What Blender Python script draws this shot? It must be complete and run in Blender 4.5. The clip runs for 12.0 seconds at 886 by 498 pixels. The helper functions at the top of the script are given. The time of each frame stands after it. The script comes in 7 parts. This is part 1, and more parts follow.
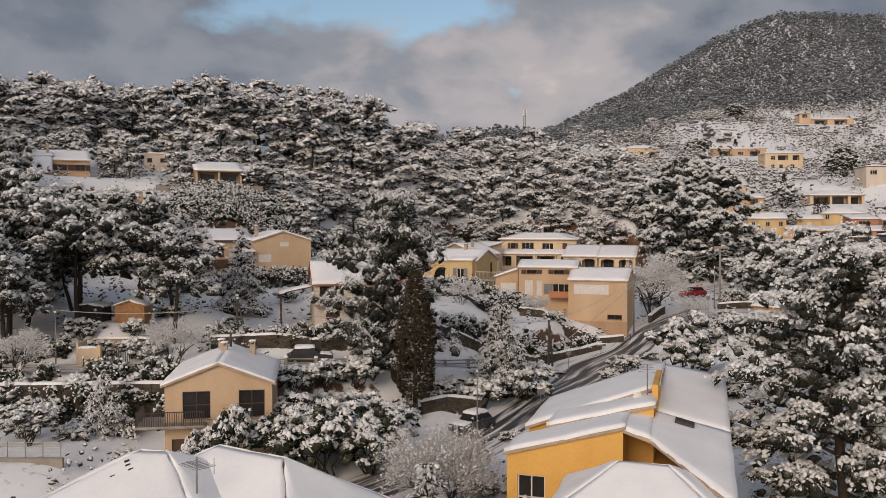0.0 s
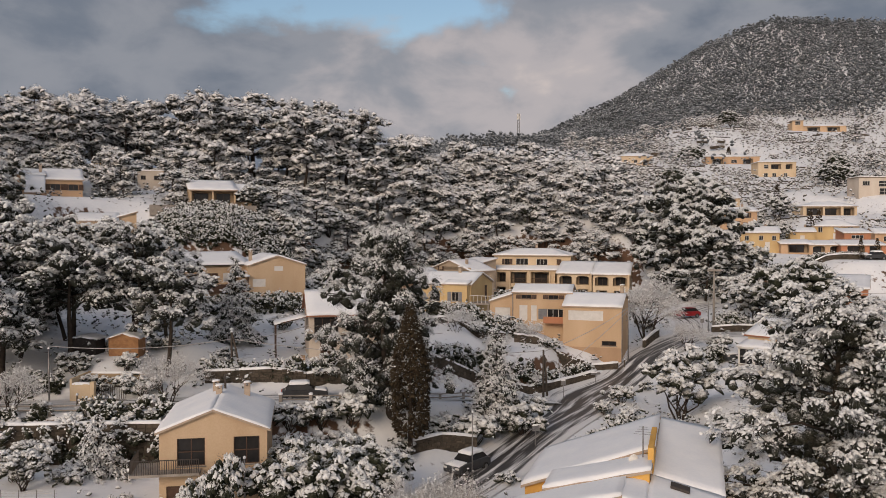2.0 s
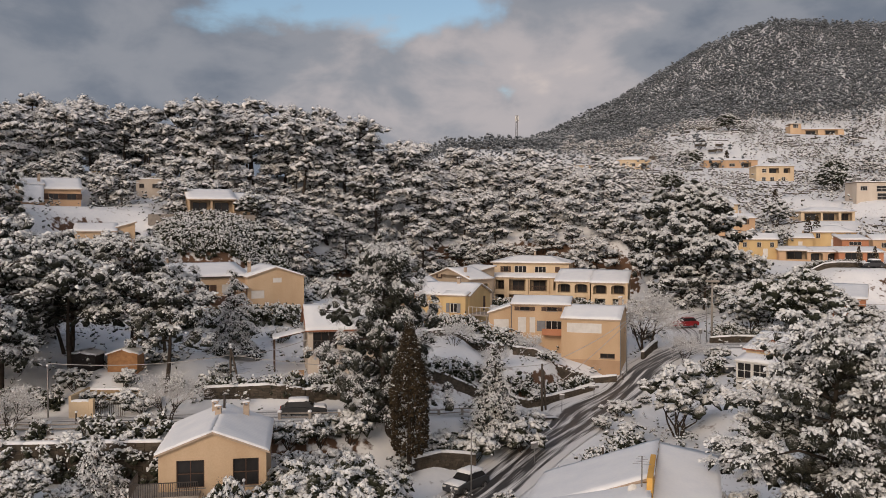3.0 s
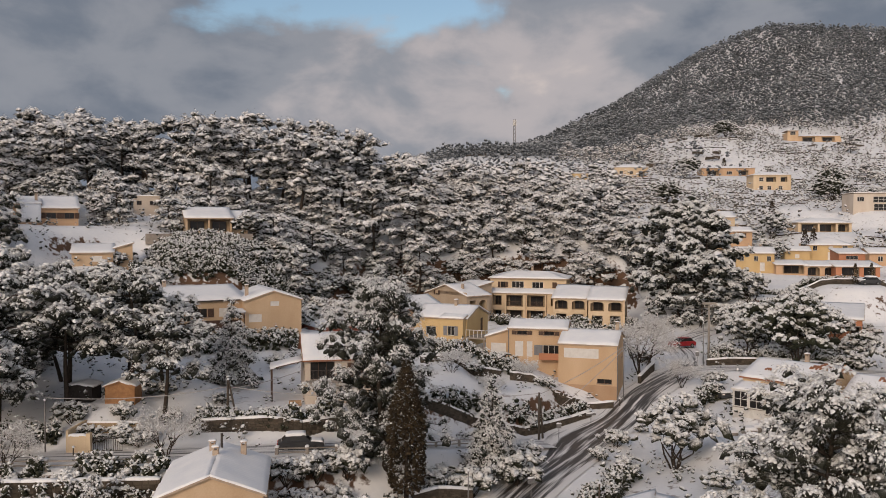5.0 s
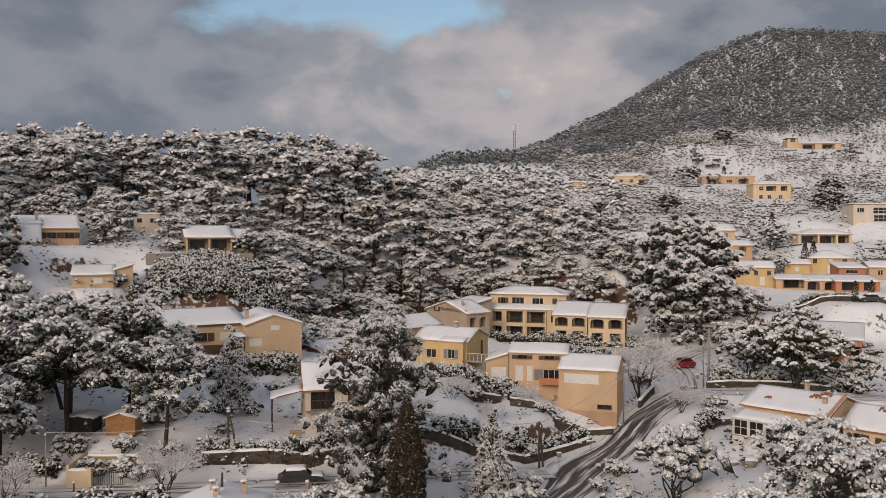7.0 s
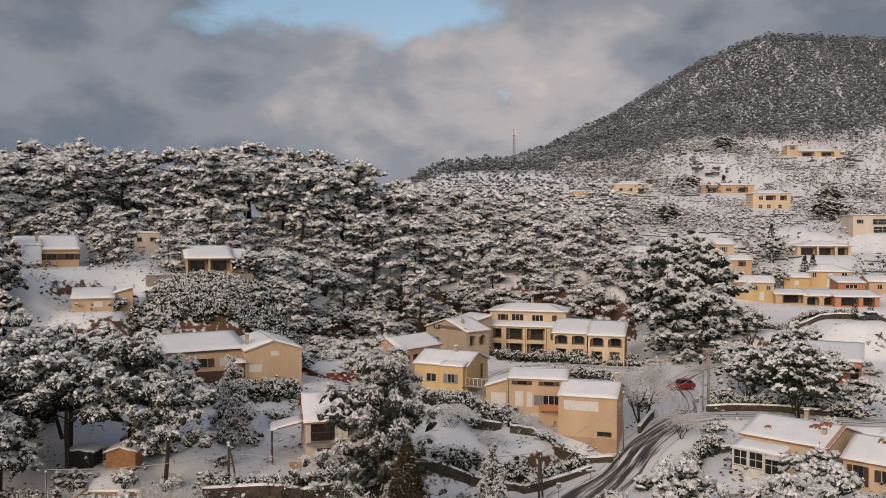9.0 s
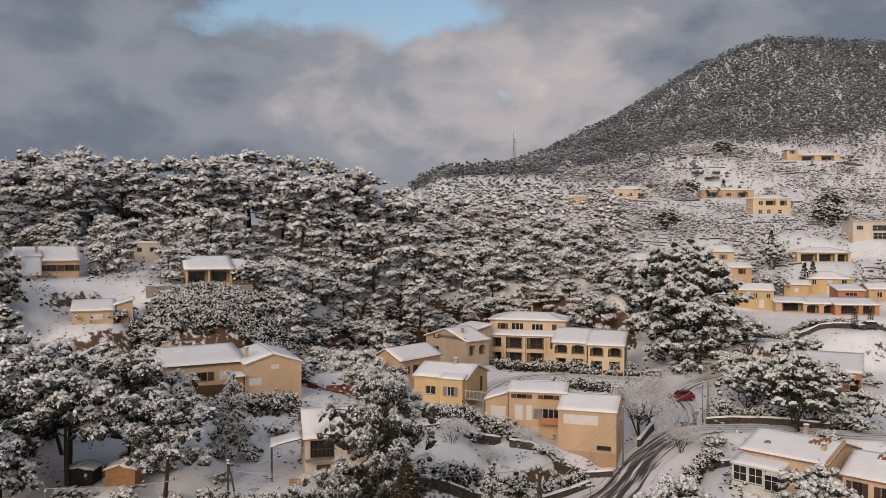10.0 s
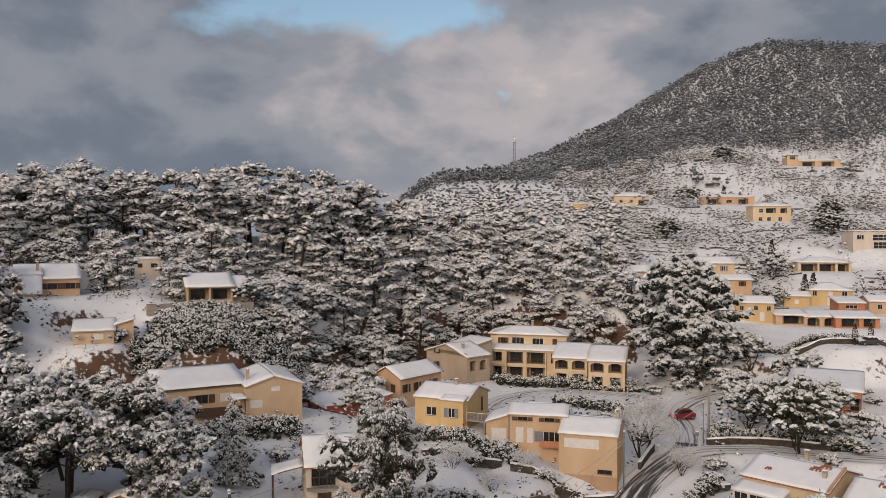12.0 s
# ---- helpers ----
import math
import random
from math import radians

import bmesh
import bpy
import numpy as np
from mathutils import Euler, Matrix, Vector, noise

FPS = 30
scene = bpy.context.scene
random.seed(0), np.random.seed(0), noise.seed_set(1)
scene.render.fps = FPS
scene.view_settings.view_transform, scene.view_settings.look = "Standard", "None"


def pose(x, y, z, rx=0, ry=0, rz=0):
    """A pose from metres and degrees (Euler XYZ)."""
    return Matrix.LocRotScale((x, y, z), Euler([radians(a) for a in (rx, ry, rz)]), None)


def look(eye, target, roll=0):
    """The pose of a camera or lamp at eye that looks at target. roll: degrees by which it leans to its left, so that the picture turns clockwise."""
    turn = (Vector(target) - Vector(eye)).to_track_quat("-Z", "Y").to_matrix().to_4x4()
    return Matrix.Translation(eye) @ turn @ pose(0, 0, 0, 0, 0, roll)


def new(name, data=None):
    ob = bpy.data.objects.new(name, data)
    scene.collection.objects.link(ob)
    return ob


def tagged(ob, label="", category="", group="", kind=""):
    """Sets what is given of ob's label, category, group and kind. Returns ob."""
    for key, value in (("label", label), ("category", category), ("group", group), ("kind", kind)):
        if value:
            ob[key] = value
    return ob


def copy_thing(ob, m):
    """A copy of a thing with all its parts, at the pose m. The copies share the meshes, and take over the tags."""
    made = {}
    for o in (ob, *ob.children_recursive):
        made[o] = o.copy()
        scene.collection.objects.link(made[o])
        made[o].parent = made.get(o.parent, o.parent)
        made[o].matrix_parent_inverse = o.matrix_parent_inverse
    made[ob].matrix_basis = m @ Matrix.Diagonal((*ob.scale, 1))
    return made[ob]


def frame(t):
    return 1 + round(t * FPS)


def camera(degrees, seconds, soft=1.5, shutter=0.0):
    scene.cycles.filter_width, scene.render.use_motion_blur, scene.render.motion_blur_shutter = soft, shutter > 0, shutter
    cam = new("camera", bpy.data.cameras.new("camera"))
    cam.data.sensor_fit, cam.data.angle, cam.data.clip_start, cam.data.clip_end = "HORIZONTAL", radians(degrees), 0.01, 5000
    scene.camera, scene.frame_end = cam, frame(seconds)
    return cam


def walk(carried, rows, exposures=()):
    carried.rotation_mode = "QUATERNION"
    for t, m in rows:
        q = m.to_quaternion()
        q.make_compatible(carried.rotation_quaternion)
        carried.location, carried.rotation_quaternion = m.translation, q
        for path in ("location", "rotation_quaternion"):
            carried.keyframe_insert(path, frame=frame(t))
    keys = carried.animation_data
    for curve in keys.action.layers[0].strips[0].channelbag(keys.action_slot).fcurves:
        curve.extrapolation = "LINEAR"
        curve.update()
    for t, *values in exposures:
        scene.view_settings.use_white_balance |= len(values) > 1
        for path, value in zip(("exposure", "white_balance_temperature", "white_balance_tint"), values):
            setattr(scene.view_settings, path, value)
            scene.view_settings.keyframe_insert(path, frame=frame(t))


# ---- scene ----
cam = camera(56.0, 12.0, soft=0.75)
METRES, EYE, TILT, LEAN, TURN = 18.0, 25.0, -1.4, 0.0, 0.0
ROWS = [
    (0.0, 0.0, 0.0, 0.0, 0.0, 0.0, -0.0),
    (0.5, -0.0012, 0.0017, 0.0444, -0.13, -0.0, -0.0),
    (1.0, -0.0021, 0.0026, 0.088, -0.23, 0.0, -0.01),
    (1.5, -0.0035, 0.0015, 0.1298, -0.34, -0.02, -0.01),
    (2.0, -0.0059, 0.0018, 0.1717, -0.43, -0.0, -0.02),
    (2.5, -0.0078, 0.0002, 0.2145, -0.5, -0.0, -0.04),
    (3.0, -0.0098, -0.0029, 0.2558, -0.56, -0.02, -0.04),
    (5.0, -0.0081, -0.0098, 0.4213, -0.72, -0.01, -0.1),
    (5.5, -0.0093, -0.0115, 0.4618, -0.73, -0.0, -0.1),
    (6.0, -0.01, -0.0127, 0.5024, -0.74, 0.01, -0.11),
    (6.5, -0.0103, -0.0138, 0.5428, -0.73, 0.04, -0.12),
    (7.0, -0.0099, -0.0142, 0.5828, -0.72, 0.06, -0.12),
    (9.0, -0.0111, -0.0214, 0.7531, -0.74, 0.15, -0.09),
    (9.5, -0.0091, -0.0229, 0.7965, -0.72, 0.17, -0.1),
    (10.0, -0.0074, -0.0232, 0.8393, -0.73, 0.22, -0.07),
    (10.5, -0.0082, -0.0248, 0.8805, -0.74, 0.22, -0.04),
    (11.0, -0.0101, -0.0256, 0.9191, -0.73, 0.24, -0.06),
    (11.5, -0.0124, -0.0247, 0.96, -0.74, 0.24, -0.06),
    (12.0, -0.0139, -0.0249, 0.9988, -0.73, 0.19, -0.1),
]
walk(cam, [(t, pose(0, 0, EYE, TILT, LEAN, TURN) @ pose(METRES * x, METRES * y, METRES * z, 90 + pitch, roll, yaw)) for t, x, y, z, yaw, pitch, roll in ROWS])

# ---- light ----
world = bpy.data.worlds.new("sky")
scene.world = world
world.use_nodes = True
SUN_ELEV, SUN_AZ = radians(24), radians(205)      # azimuth from north (+y), clockwise: behind the camera, to its left


def build_sky():
    nt = world.node_tree
    nt.nodes.clear()
    N, L = nt.nodes.new, nt.links.new
    out, bg = N("ShaderNodeOutputWorld"), N("ShaderNodeBackground")
    sky = N("ShaderNodeTexSky")
    sky.sky_type, sky.sun_disc = "NISHITA", False
    sky.sun_elevation, sky.sun_rotation = SUN_ELEV, SUN_AZ
    sky.air_density, sky.dust_density, sky.ozone_density = 1.2, 0.6, 1.5
    tc = N("ShaderNodeTexCoord")
    sep = N("ShaderNodeSeparateXYZ")
    L(tc.outputs["Generated"], sep.inputs[0])

    def math_node(op, a, b=None, c=None, clamp=False):
        m = N("ShaderNodeMath")
        m.operation, m.use_clamp = op, clamp
        for i, v in enumerate((a, b, c)):
            if v is None:
                continue
            if isinstance(v, (int, float)):
                m.inputs[i].default_value = v
            else:
                L(v, m.inputs[i])
        return m.outputs[0]

    def ramp(fac, stops):
        r = N("ShaderNodeValToRGB")
        r.color_ramp.interpolation = "EASE"
        e = r.color_ramp.elements
        while len(e) < len(stops):
            e.new(0.5)
        for el, (p, col) in zip(e, stops):
            el.position, el.color = p, (*col, 1)
        L(fac, r.inputs[0])
        return r.outputs[0]

    # a cloud deck, drawn flatter towards the horizon
    el = math_node("MAXIMUM", sep.outputs[2], 0.0)
    comb = N("ShaderNodeCombineXYZ")
    L(sep.outputs[0], comb.inputs[0]), L(math_node("MULTIPLY", sep.outputs[2], 1.7), comb.inputs[1]), L(sep.outputs[1], comb.inputs[2])

    def noise_node(scale, detail, rough, off, dist=0.0):
        mp = N("ShaderNodeMapping")
        mp.inputs["Location"].default_value = off
        L(comb.outputs[0], mp.inputs[0])
        n = N("ShaderNodeTexNoise")
        n.inputs["Scale"].default_value, n.inputs["Detail"].default_value = scale, detail
        n.inputs["Roughness"].default_value, n.inputs["Distortion"].default_value = rough, dist
        L(mp.outputs[0], n.inputs["Vector"])
        return n.outputs[0]

    big = noise_node(4.2, 7, 0.50, (3.1, 1.7, 0.4), 0.15)
    fine = noise_node(7.5, 7, 0.52, (0.4, 5.2, 2.0), 0.2)
    shape = math_node("ADD", math_node("MULTIPLY", big, 0.62), math_node("MULTIPLY", fine, 0.38))
    # the gap of blue above the saddle of the hills, and lesser ones up high
    gx = math_node("DIVIDE", math_node("SUBTRACT", sep.outputs[0], SKY_GAP[0]), SKY_GAP[2])
    gz = math_node("DIVIDE", math_node("SUBTRACT", sep.outputs[2], SKY_GAP[1]), SKY_GAP[3])
    r2 = math_node("ADD", math_node("MULTIPLY", gx, gx), math_node("MULTIPLY", gz, gz))
    front = math_node("GREATER_THAN", sep.outputs[1], 0.0)
    gap = math_node("MULTIPLY", math_node("POWER", 2.718, math_node("MULTIPLY", r2, -1.0)), front)
    high = math_node("MULTIPLY", math_node("SUBTRACT", el, 0.30, clamp=True), 0.25)
    cover = math_node("SUBTRACT", math_node("SUBTRACT", shape, math_node("MULTIPLY", gap, 0.27)), high)
    low = math_node("MULTIPLY", math_node("SUBTRACT", 0.17, el, clamp=True), 0.9)
    cover = math_node("ADD", math_node("ADD", cover, low), math_node("MULTIPLY", math_node("SUBTRACT", sep.outputs[0], 0.08, clamp=True), 0.5))
    mask = ramp(cover, ((0.36, (0, 0, 0)), (0.45, (1, 1, 1))))
    # lit cloud faces and dark undersides; the western side is heavier
    lit_x = math_node("DIVIDE", math_node("SUBTRACT", sep.outputs[0], 0.06), 0.22)
    lit_z = math_node("DIVIDE", math_node("SUBTRACT", sep.outputs[2], 0.16), 0.13)
    lr = math_node("ADD", math_node("MULTIPLY", lit_x, lit_x), math_node("MULTIPLY", lit_z, lit_z))
    lit = math_node("MULTIPLY", math_node("POWER", 2.718, math_node("MULTIPLY", lr, -1.0)), front)
    tone_in = math_node("ADD", math_node("MULTIPLY", fine, 0.9), math_node("MULTIPLY", lit, 0.36))
    tone0 = ramp(math_node("SUBTRACT", tone_in, 0.18), CLOUD_TONES)
    # cloud towards the low sun is brighter
    dot = N("ShaderNodeVectorMath")
    dot.operation = "DOT_PRODUCT"
    L(tc.outputs["Generated"], dot.inputs[0])
    dot.inputs[1].default_value = (math.sin(SUN_AZ) * math.cos(SUN_ELEV), math.cos(SUN_AZ) * math.cos(SUN_ELEV), math.sin(SUN_ELEV))
    towards = math_node("POWER", math_node("MAXIMUM", dot.outputs["Value"], 0.0), 1.5)
    warm, glow = N("ShaderNodeCombineXYZ"), N("ShaderNodeVectorMath")
    glow.operation = "MULTIPLY"
    for i, k in enumerate(SUNWARD):
        L(math_node("MULTIPLY_ADD", towards, k, 1.0), warm.inputs[i])
    L(tone0, glow.inputs[0]), L(warm.outputs[0], glow.inputs[1])
    tone = glow.outputs[0]
    skyc = N("ShaderNodeMix")
    skyc.data_type = "RGBA"
    sc = N("ShaderNodeVectorMath")
    sc.operation = "SCALE"
    L(sky.outputs[0], sc.inputs[0])
    sc.inputs["Scale"].default_value = SKY_STRENGTH
    L(mask, skyc.inputs["Factor"]), L(sc.outputs[0], skyc.inputs["A"]), L(tone, skyc.inputs["B"])
    L(skyc.outputs["Result"], bg.inputs["Color"])
    bg.inputs["Strength"].default_value = 1.0
    L(bg.outputs[0], out.inputs[0])


SKY_STRENGTH, SUNWARD = 0.11, (5.1, 4.0, 3.0)
SKY_GAP = (-0.045, 0.270, 0.12, 0.075)
CLOUD_TONES = ((0.20, (0.165, 0.192, 0.24)), (0.42, (0.275, 0.288, 0.325)), (0.62, (0.46, 0.425, 0.435)), (0.85, (0.70, 0.60, 0.55)))
build_sky()

sun = new("sun", bpy.data.lights.new("sun", "SUN"))
sun.data.energy, sun.data.angle, sun.data.color = 1.55, radians(26), (1.0, 0.80, 0.60)
sun.matrix_world = look((0, 0, 300), (-math.sin(SUN_AZ) * math.cos(SUN_ELEV), -math.cos(SUN_AZ) * math.cos(SUN_ELEV), 300 - math.sin(SUN_ELEV)))

# ---- materials ----


def material(name, colour, rough=0.8, colour2=None, scale=2.0, fine=25.0, bump=0.15, bump_scale=30.0, metal=0.0, spec=0.3, streak=1.0, amount=1.0):
    """Two tones mixed by noise at two scales, with fine relief."""
    m = bpy.data.materials.new(name)
    m.use_nodes = True
    nt = m.node_tree
    N, L = nt.nodes.new, nt.links.new
    b = nt.nodes["Principled BSDF"]
    b.inputs["Roughness"].default_value, b.inputs["Metallic"].default_value = rough, metal
    b.inputs["Specular IOR Level"].default_value = spec
    tc, mp = N("ShaderNodeTexCoord"), N("ShaderNodeMapping")
    mp.inputs["Scale"].default_value = (1, 1, streak)
    L(tc.outputs["Object"], mp.inputs[0])
    n1, n2 = N("ShaderNodeTexNoise"), N("ShaderNodeTexNoise")
    n1.inputs["Scale"].default_value, n1.inputs["Detail"].default_value = scale, 4
    n2.inputs["Scale"].default_value, n2.inputs["Detail"].default_value = fine, 3
    L(mp.outputs[0], n1.inputs["Vector"]), L(tc.outputs["Object"], n2.inputs["Vector"])
    add = N("ShaderNodeMath")
    add.operation = "MULTIPLY_ADD"
    L(n2.outputs[0], add.inputs[0])
    add.inputs[1].default_value = 0.45
    L(n1.outputs[0], add.inputs[2])
    rp = N("ShaderNodeMapRange")
    rp.inputs["From Min"].default_value, rp.inputs["From Max"].default_value = 0.5, 0.95
    rp.inputs["To Max"].default_value = amount
    L(add.outputs[0], rp.inputs[0])
    mix = N("ShaderNodeMix")
    mix.data_type = "RGBA"
    c2 = colour2 or tuple(c * 0.7 for c in colour)
    mix.inputs["A"].default_value, mix.inputs["B"].default_value = (*colour, 1), (*c2, 1)
    L(rp.outputs[0], mix.inputs["Factor"]), L(mix.outputs["Result"], b.inputs["Base Color"])
    n3, bp = N("ShaderNodeTexNoise"), N("ShaderNodeBump")
    n3.inputs["Scale"].default_value, n3.inputs["Detail"].default_value = bump_scale, 3
    bp.inputs["Strength"].default_value, bp.inputs["Distance"].default_value = bump, 0.02
    L(tc.outputs["Object"], n3.inputs["Vector"]), L(n3.outputs[0], bp.inputs["Height"]), L(bp.outputs[0], b.inputs["Normal"])
    return m


def by_island(m, spread):
    """Varies a material's brightness from piece to piece."""
    nt = m.node_tree
    b = nt.nodes["Principled BSDF"]
    src = b.inputs["Base Color"].links[0].from_socket
    g, mr, vm = nt.nodes.new("ShaderNodeNewGeometry"), nt.nodes.new("ShaderNodeMapRange"), nt.nodes.new("ShaderNodeVectorMath")
    mr.inputs["To Min"].default_value, mr.inputs["To Max"].default_value = 1 - spread, 1 + spread
    vm.operation = "SCALE"
    nt.links.new(g.outputs["Random Per Island"], mr.inputs[0])
    nt.links.new(src, vm.inputs[0]), nt.links.new(mr.outputs[0], vm.inputs["Scale"])
    nt.links.new(vm.outputs[0], b.inputs["Base Color"])
    return m


SNOW = material("snow", (0.84, 0.83, 0.83), 0.7, (0.76, 0.76, 0.78), 0.7, 6, 0.35, 5.0, spec=0.2)
SNOW_TREE = by_island(material("snow_on_branches", (0.84, 0.83, 0.82), 0.75, (0.66, 0.655, 0.655), 1.5, 9, 0.8, 7.0, spec=0.15), 0.14)
FOLIAGE = by_island(material("pine_needles", (0.036, 0.040, 0.028), 0.8, (0.070, 0.062, 0.045), 0.8, 9, 0.3, 20, spec=0.2), 0.45)
FROSTED = by_island(material("frosted_needles", (0.44, 0.45, 0.46), 0.8, (0.20, 0.205, 0.20), 1.2, 7, 0.3, 20, spec=0.2), 0.5)
LEAF = by_island(material("evergreen_leaves", (0.034, 0.040, 0.024), 0.6, (0.065, 0.060, 0.036), 0.8, 9, 0.3, 20), 0.4)
CYPRESS = by_island(material("cypress_needles", (0.030, 0.023, 0.015), 0.85, (0.060, 0.042, 0.024), 1.2, 12, 0.3, 20, spec=0.15), 0.4)


def dusted(name, dark, frost, white, coarse=2.4, fine=9.0, lean=0.42, base=0.30, sharp=2.2):
    """Needles with powder snow caught among them: most on what faces the sky, in fine uneven flecks."""
    m = material(name, dark, 0.85, frost, coarse, fine, 0.9, fine, spec=0.12)
    nt = m.node_tree
    N, L = nt.nodes.new, nt.links.new
    b = nt.nodes["Principled BSDF"]
    geo, sep, tc = N("ShaderNodeNewGeometry"), N("ShaderNodeSeparateXYZ"), N("ShaderNodeTexCoord")
    L(geo.outputs["Normal"], sep.inputs[0])
    total = None
    for s, d, r, k in ((coarse, 3, 0.6, 0.75), (fine, 4, 0.75, 1.35)):
        n, ma = N("ShaderNodeTexNoise"), N("ShaderNodeMath")
        n.inputs["Scale"].default_value, n.inputs["Detail"].default_value, n.inputs["Roughness"].default_value = s, d, r
        L(tc.outputs["Object"], n.inputs["Vector"])
        ma.operation = "MULTIPLY_ADD"
        L(n.outputs[0], ma.inputs[0])
        ma.inputs[1].default_value, ma.inputs[2].default_value = k * sharp, 0.0
        if total:
            L(total, ma.inputs[2])
        total = ma.outputs[0]
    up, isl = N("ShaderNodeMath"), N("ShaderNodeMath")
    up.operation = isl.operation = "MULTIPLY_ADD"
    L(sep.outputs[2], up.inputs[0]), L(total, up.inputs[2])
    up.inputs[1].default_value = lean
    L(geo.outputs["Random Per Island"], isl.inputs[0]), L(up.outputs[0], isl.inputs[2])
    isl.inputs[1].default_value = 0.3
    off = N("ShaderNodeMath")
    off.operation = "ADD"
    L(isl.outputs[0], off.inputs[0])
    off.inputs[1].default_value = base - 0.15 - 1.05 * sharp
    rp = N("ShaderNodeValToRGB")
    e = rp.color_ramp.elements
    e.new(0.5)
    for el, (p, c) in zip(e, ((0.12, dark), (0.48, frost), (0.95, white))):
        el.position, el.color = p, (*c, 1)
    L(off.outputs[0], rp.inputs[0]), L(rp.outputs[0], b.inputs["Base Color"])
    return m


DUST_PINE = dusted("snow_dusted_needles", (0.034, 0.035, 0.028), (0.40, 0.39, 0.38), (0.86, 0.83, 0.82), 2.4, 9.0, 0.95, 0.38, 1.7)
DUST_LEAF = dusted("snow_dusted_leaves", (0.034, 0.036, 0.024), (0.24, 0.235, 0.225), (0.84, 0.83, 0.82), 1.8, 6.0, 0.95, 0.16, 1.6)
# needles and leaves inside crowns: shade there put into a darker colour copy
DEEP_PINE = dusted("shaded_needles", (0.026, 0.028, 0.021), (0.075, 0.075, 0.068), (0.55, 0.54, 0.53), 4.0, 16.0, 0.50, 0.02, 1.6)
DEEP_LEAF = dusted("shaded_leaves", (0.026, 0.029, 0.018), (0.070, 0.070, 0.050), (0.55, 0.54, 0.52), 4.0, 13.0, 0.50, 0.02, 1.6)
# far wood: distance haze put into the colours, needles greyed, snow dulled and bluish
DUST_HAZED = dusted("hazed_snowy_wood", (0.075, 0.083, 0.090), (0.18, 0.19, 0.20), (0.46, 0.475, 0.49), 0.05, 1.6, 0.45, 0.25, 1.6)
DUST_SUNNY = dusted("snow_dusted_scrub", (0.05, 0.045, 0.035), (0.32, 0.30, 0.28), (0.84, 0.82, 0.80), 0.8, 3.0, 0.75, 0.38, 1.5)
BARK = material("bark", (0.070, 0.054, 0.043), 0.95, (0.036, 0.029, 0.024), 3, 18, 0.8, 14, spec=0.1)
TWIG = by_island(material("snowy_twig", (0.80, 0.79, 0.78), 0.85, (0.42, 0.38, 0.36), 2.5, 9, 0.4, 20, spec=0.1), 0.35)
GLASS = material("window_glass", (0.020, 0.020, 0.022), 0.06, (0.035, 0.033, 0.032), 0.7, 3, 0.0, 5, spec=0.25)
FRAME_W = material("white_paint", (0.72, 0.69, 0.65), 0.5, (0.6, 0.57, 0.53), 2, 20, 0.05, 40)
FRAME_B = material("brown_wood", (0.10, 0.055, 0.035), 0.6, (0.06, 0.035, 0.025), 3, 25, 0.2, 40)
SHUT_G = material("grey_shutter", (0.22, 0.22, 0.23), 0.6, (0.17, 0.17, 0.18), 3, 25, 0.2, 40)
SHUT_W = material("white_roller_shutter", (0.72, 0.69, 0.66), 0.55, (0.62, 0.59, 0.56), 2, 20, 0.1, 40)
TILE = material("roof_tile", (0.36, 0.15, 0.08), 0.85, (0.22, 0.11, 0.07), 2, 14, 0.5, 12)
CREAM_EDGE = material("pale_eave", (0.46, 0.36, 0.27), 0.85, (0.33, 0.25, 0.19), 2, 14, 0.3, 12)
STONE = by_island(material("stone", (0.105, 0.082, 0.062), 0.95, (0.05, 0.042, 0.032), 1.5, 9, 0.9, 6), 0.35)
CONCRETE = material("concrete", (0.34, 0.30, 0.26), 0.9, (0.22, 0.19, 0.165), 1.2, 12, 0.4, 12)
MORTAR = material("dark_mortar", (0.085, 0.07, 0.055), 0.95, (0.045, 0.038, 0.03), 1.2, 12, 0.6, 9)
METAL = material("galvanised_metal", (0.30, 0.29, 0.28), 0.5, (0.2, 0.19, 0.19), 5, 30, 0.1, 30, metal=0.6)
IRON = material("dark_iron", (0.045, 0.04, 0.038), 0.6, (0.07, 0.055, 0.045), 5, 30, 0.1, 30)
POLE = material("weathered_pole", (0.10, 0.08, 0.065), 0.9, (0.06, 0.05, 0.04), 2, 20, 0.5, 20, streak=0.1)
PALE_POLE = material("pale_concrete_pole", (0.30, 0.27, 0.24), 0.9, (0.22, 0.2, 0.18), 2, 20, 0.3, 20, streak=0.1)
PLANK = by_island(material("honey_planks", (0.42, 0.22, 0.10), 0.8, (0.28, 0.14, 0.065), 3, 20, 0.4, 20), 0.15)
DARKPLANK = material("dark_planks", (0.05, 0.042, 0.038), 0.85, (0.03, 0.026, 0.024), 3, 20, 0.4, 20)
RED_CAR = material("red_car_paint", (0.30, 0.018, 0.022), 0.3, (0.22, 0.015, 0.018), 2, 10, 0.0, 10, spec=0.5)
DARK_CAR = material("dark_car_paint", (0.035, 0.035, 0.038), 0.3, (0.05, 0.05, 0.05), 2, 10, 0.0, 10, spec=0.5)
RUBBER = material("rubber", (0.02, 0.02, 0.02), 0.9, (0.035, 0.035, 0.035), 5, 30, 0.2, 30)
CABLE = material("snowy_cable", (0.55, 0.52, 0.50), 0.8, (0.3, 0.28, 0.27), 1, 10, 0.1, 10)
RED_PLASTIC = material("red_plastic", (0.45, 0.05, 0.03), 0.5, (0.35, 0.04, 0.03), 3, 20, 0.05, 20)
STUCCO = {}


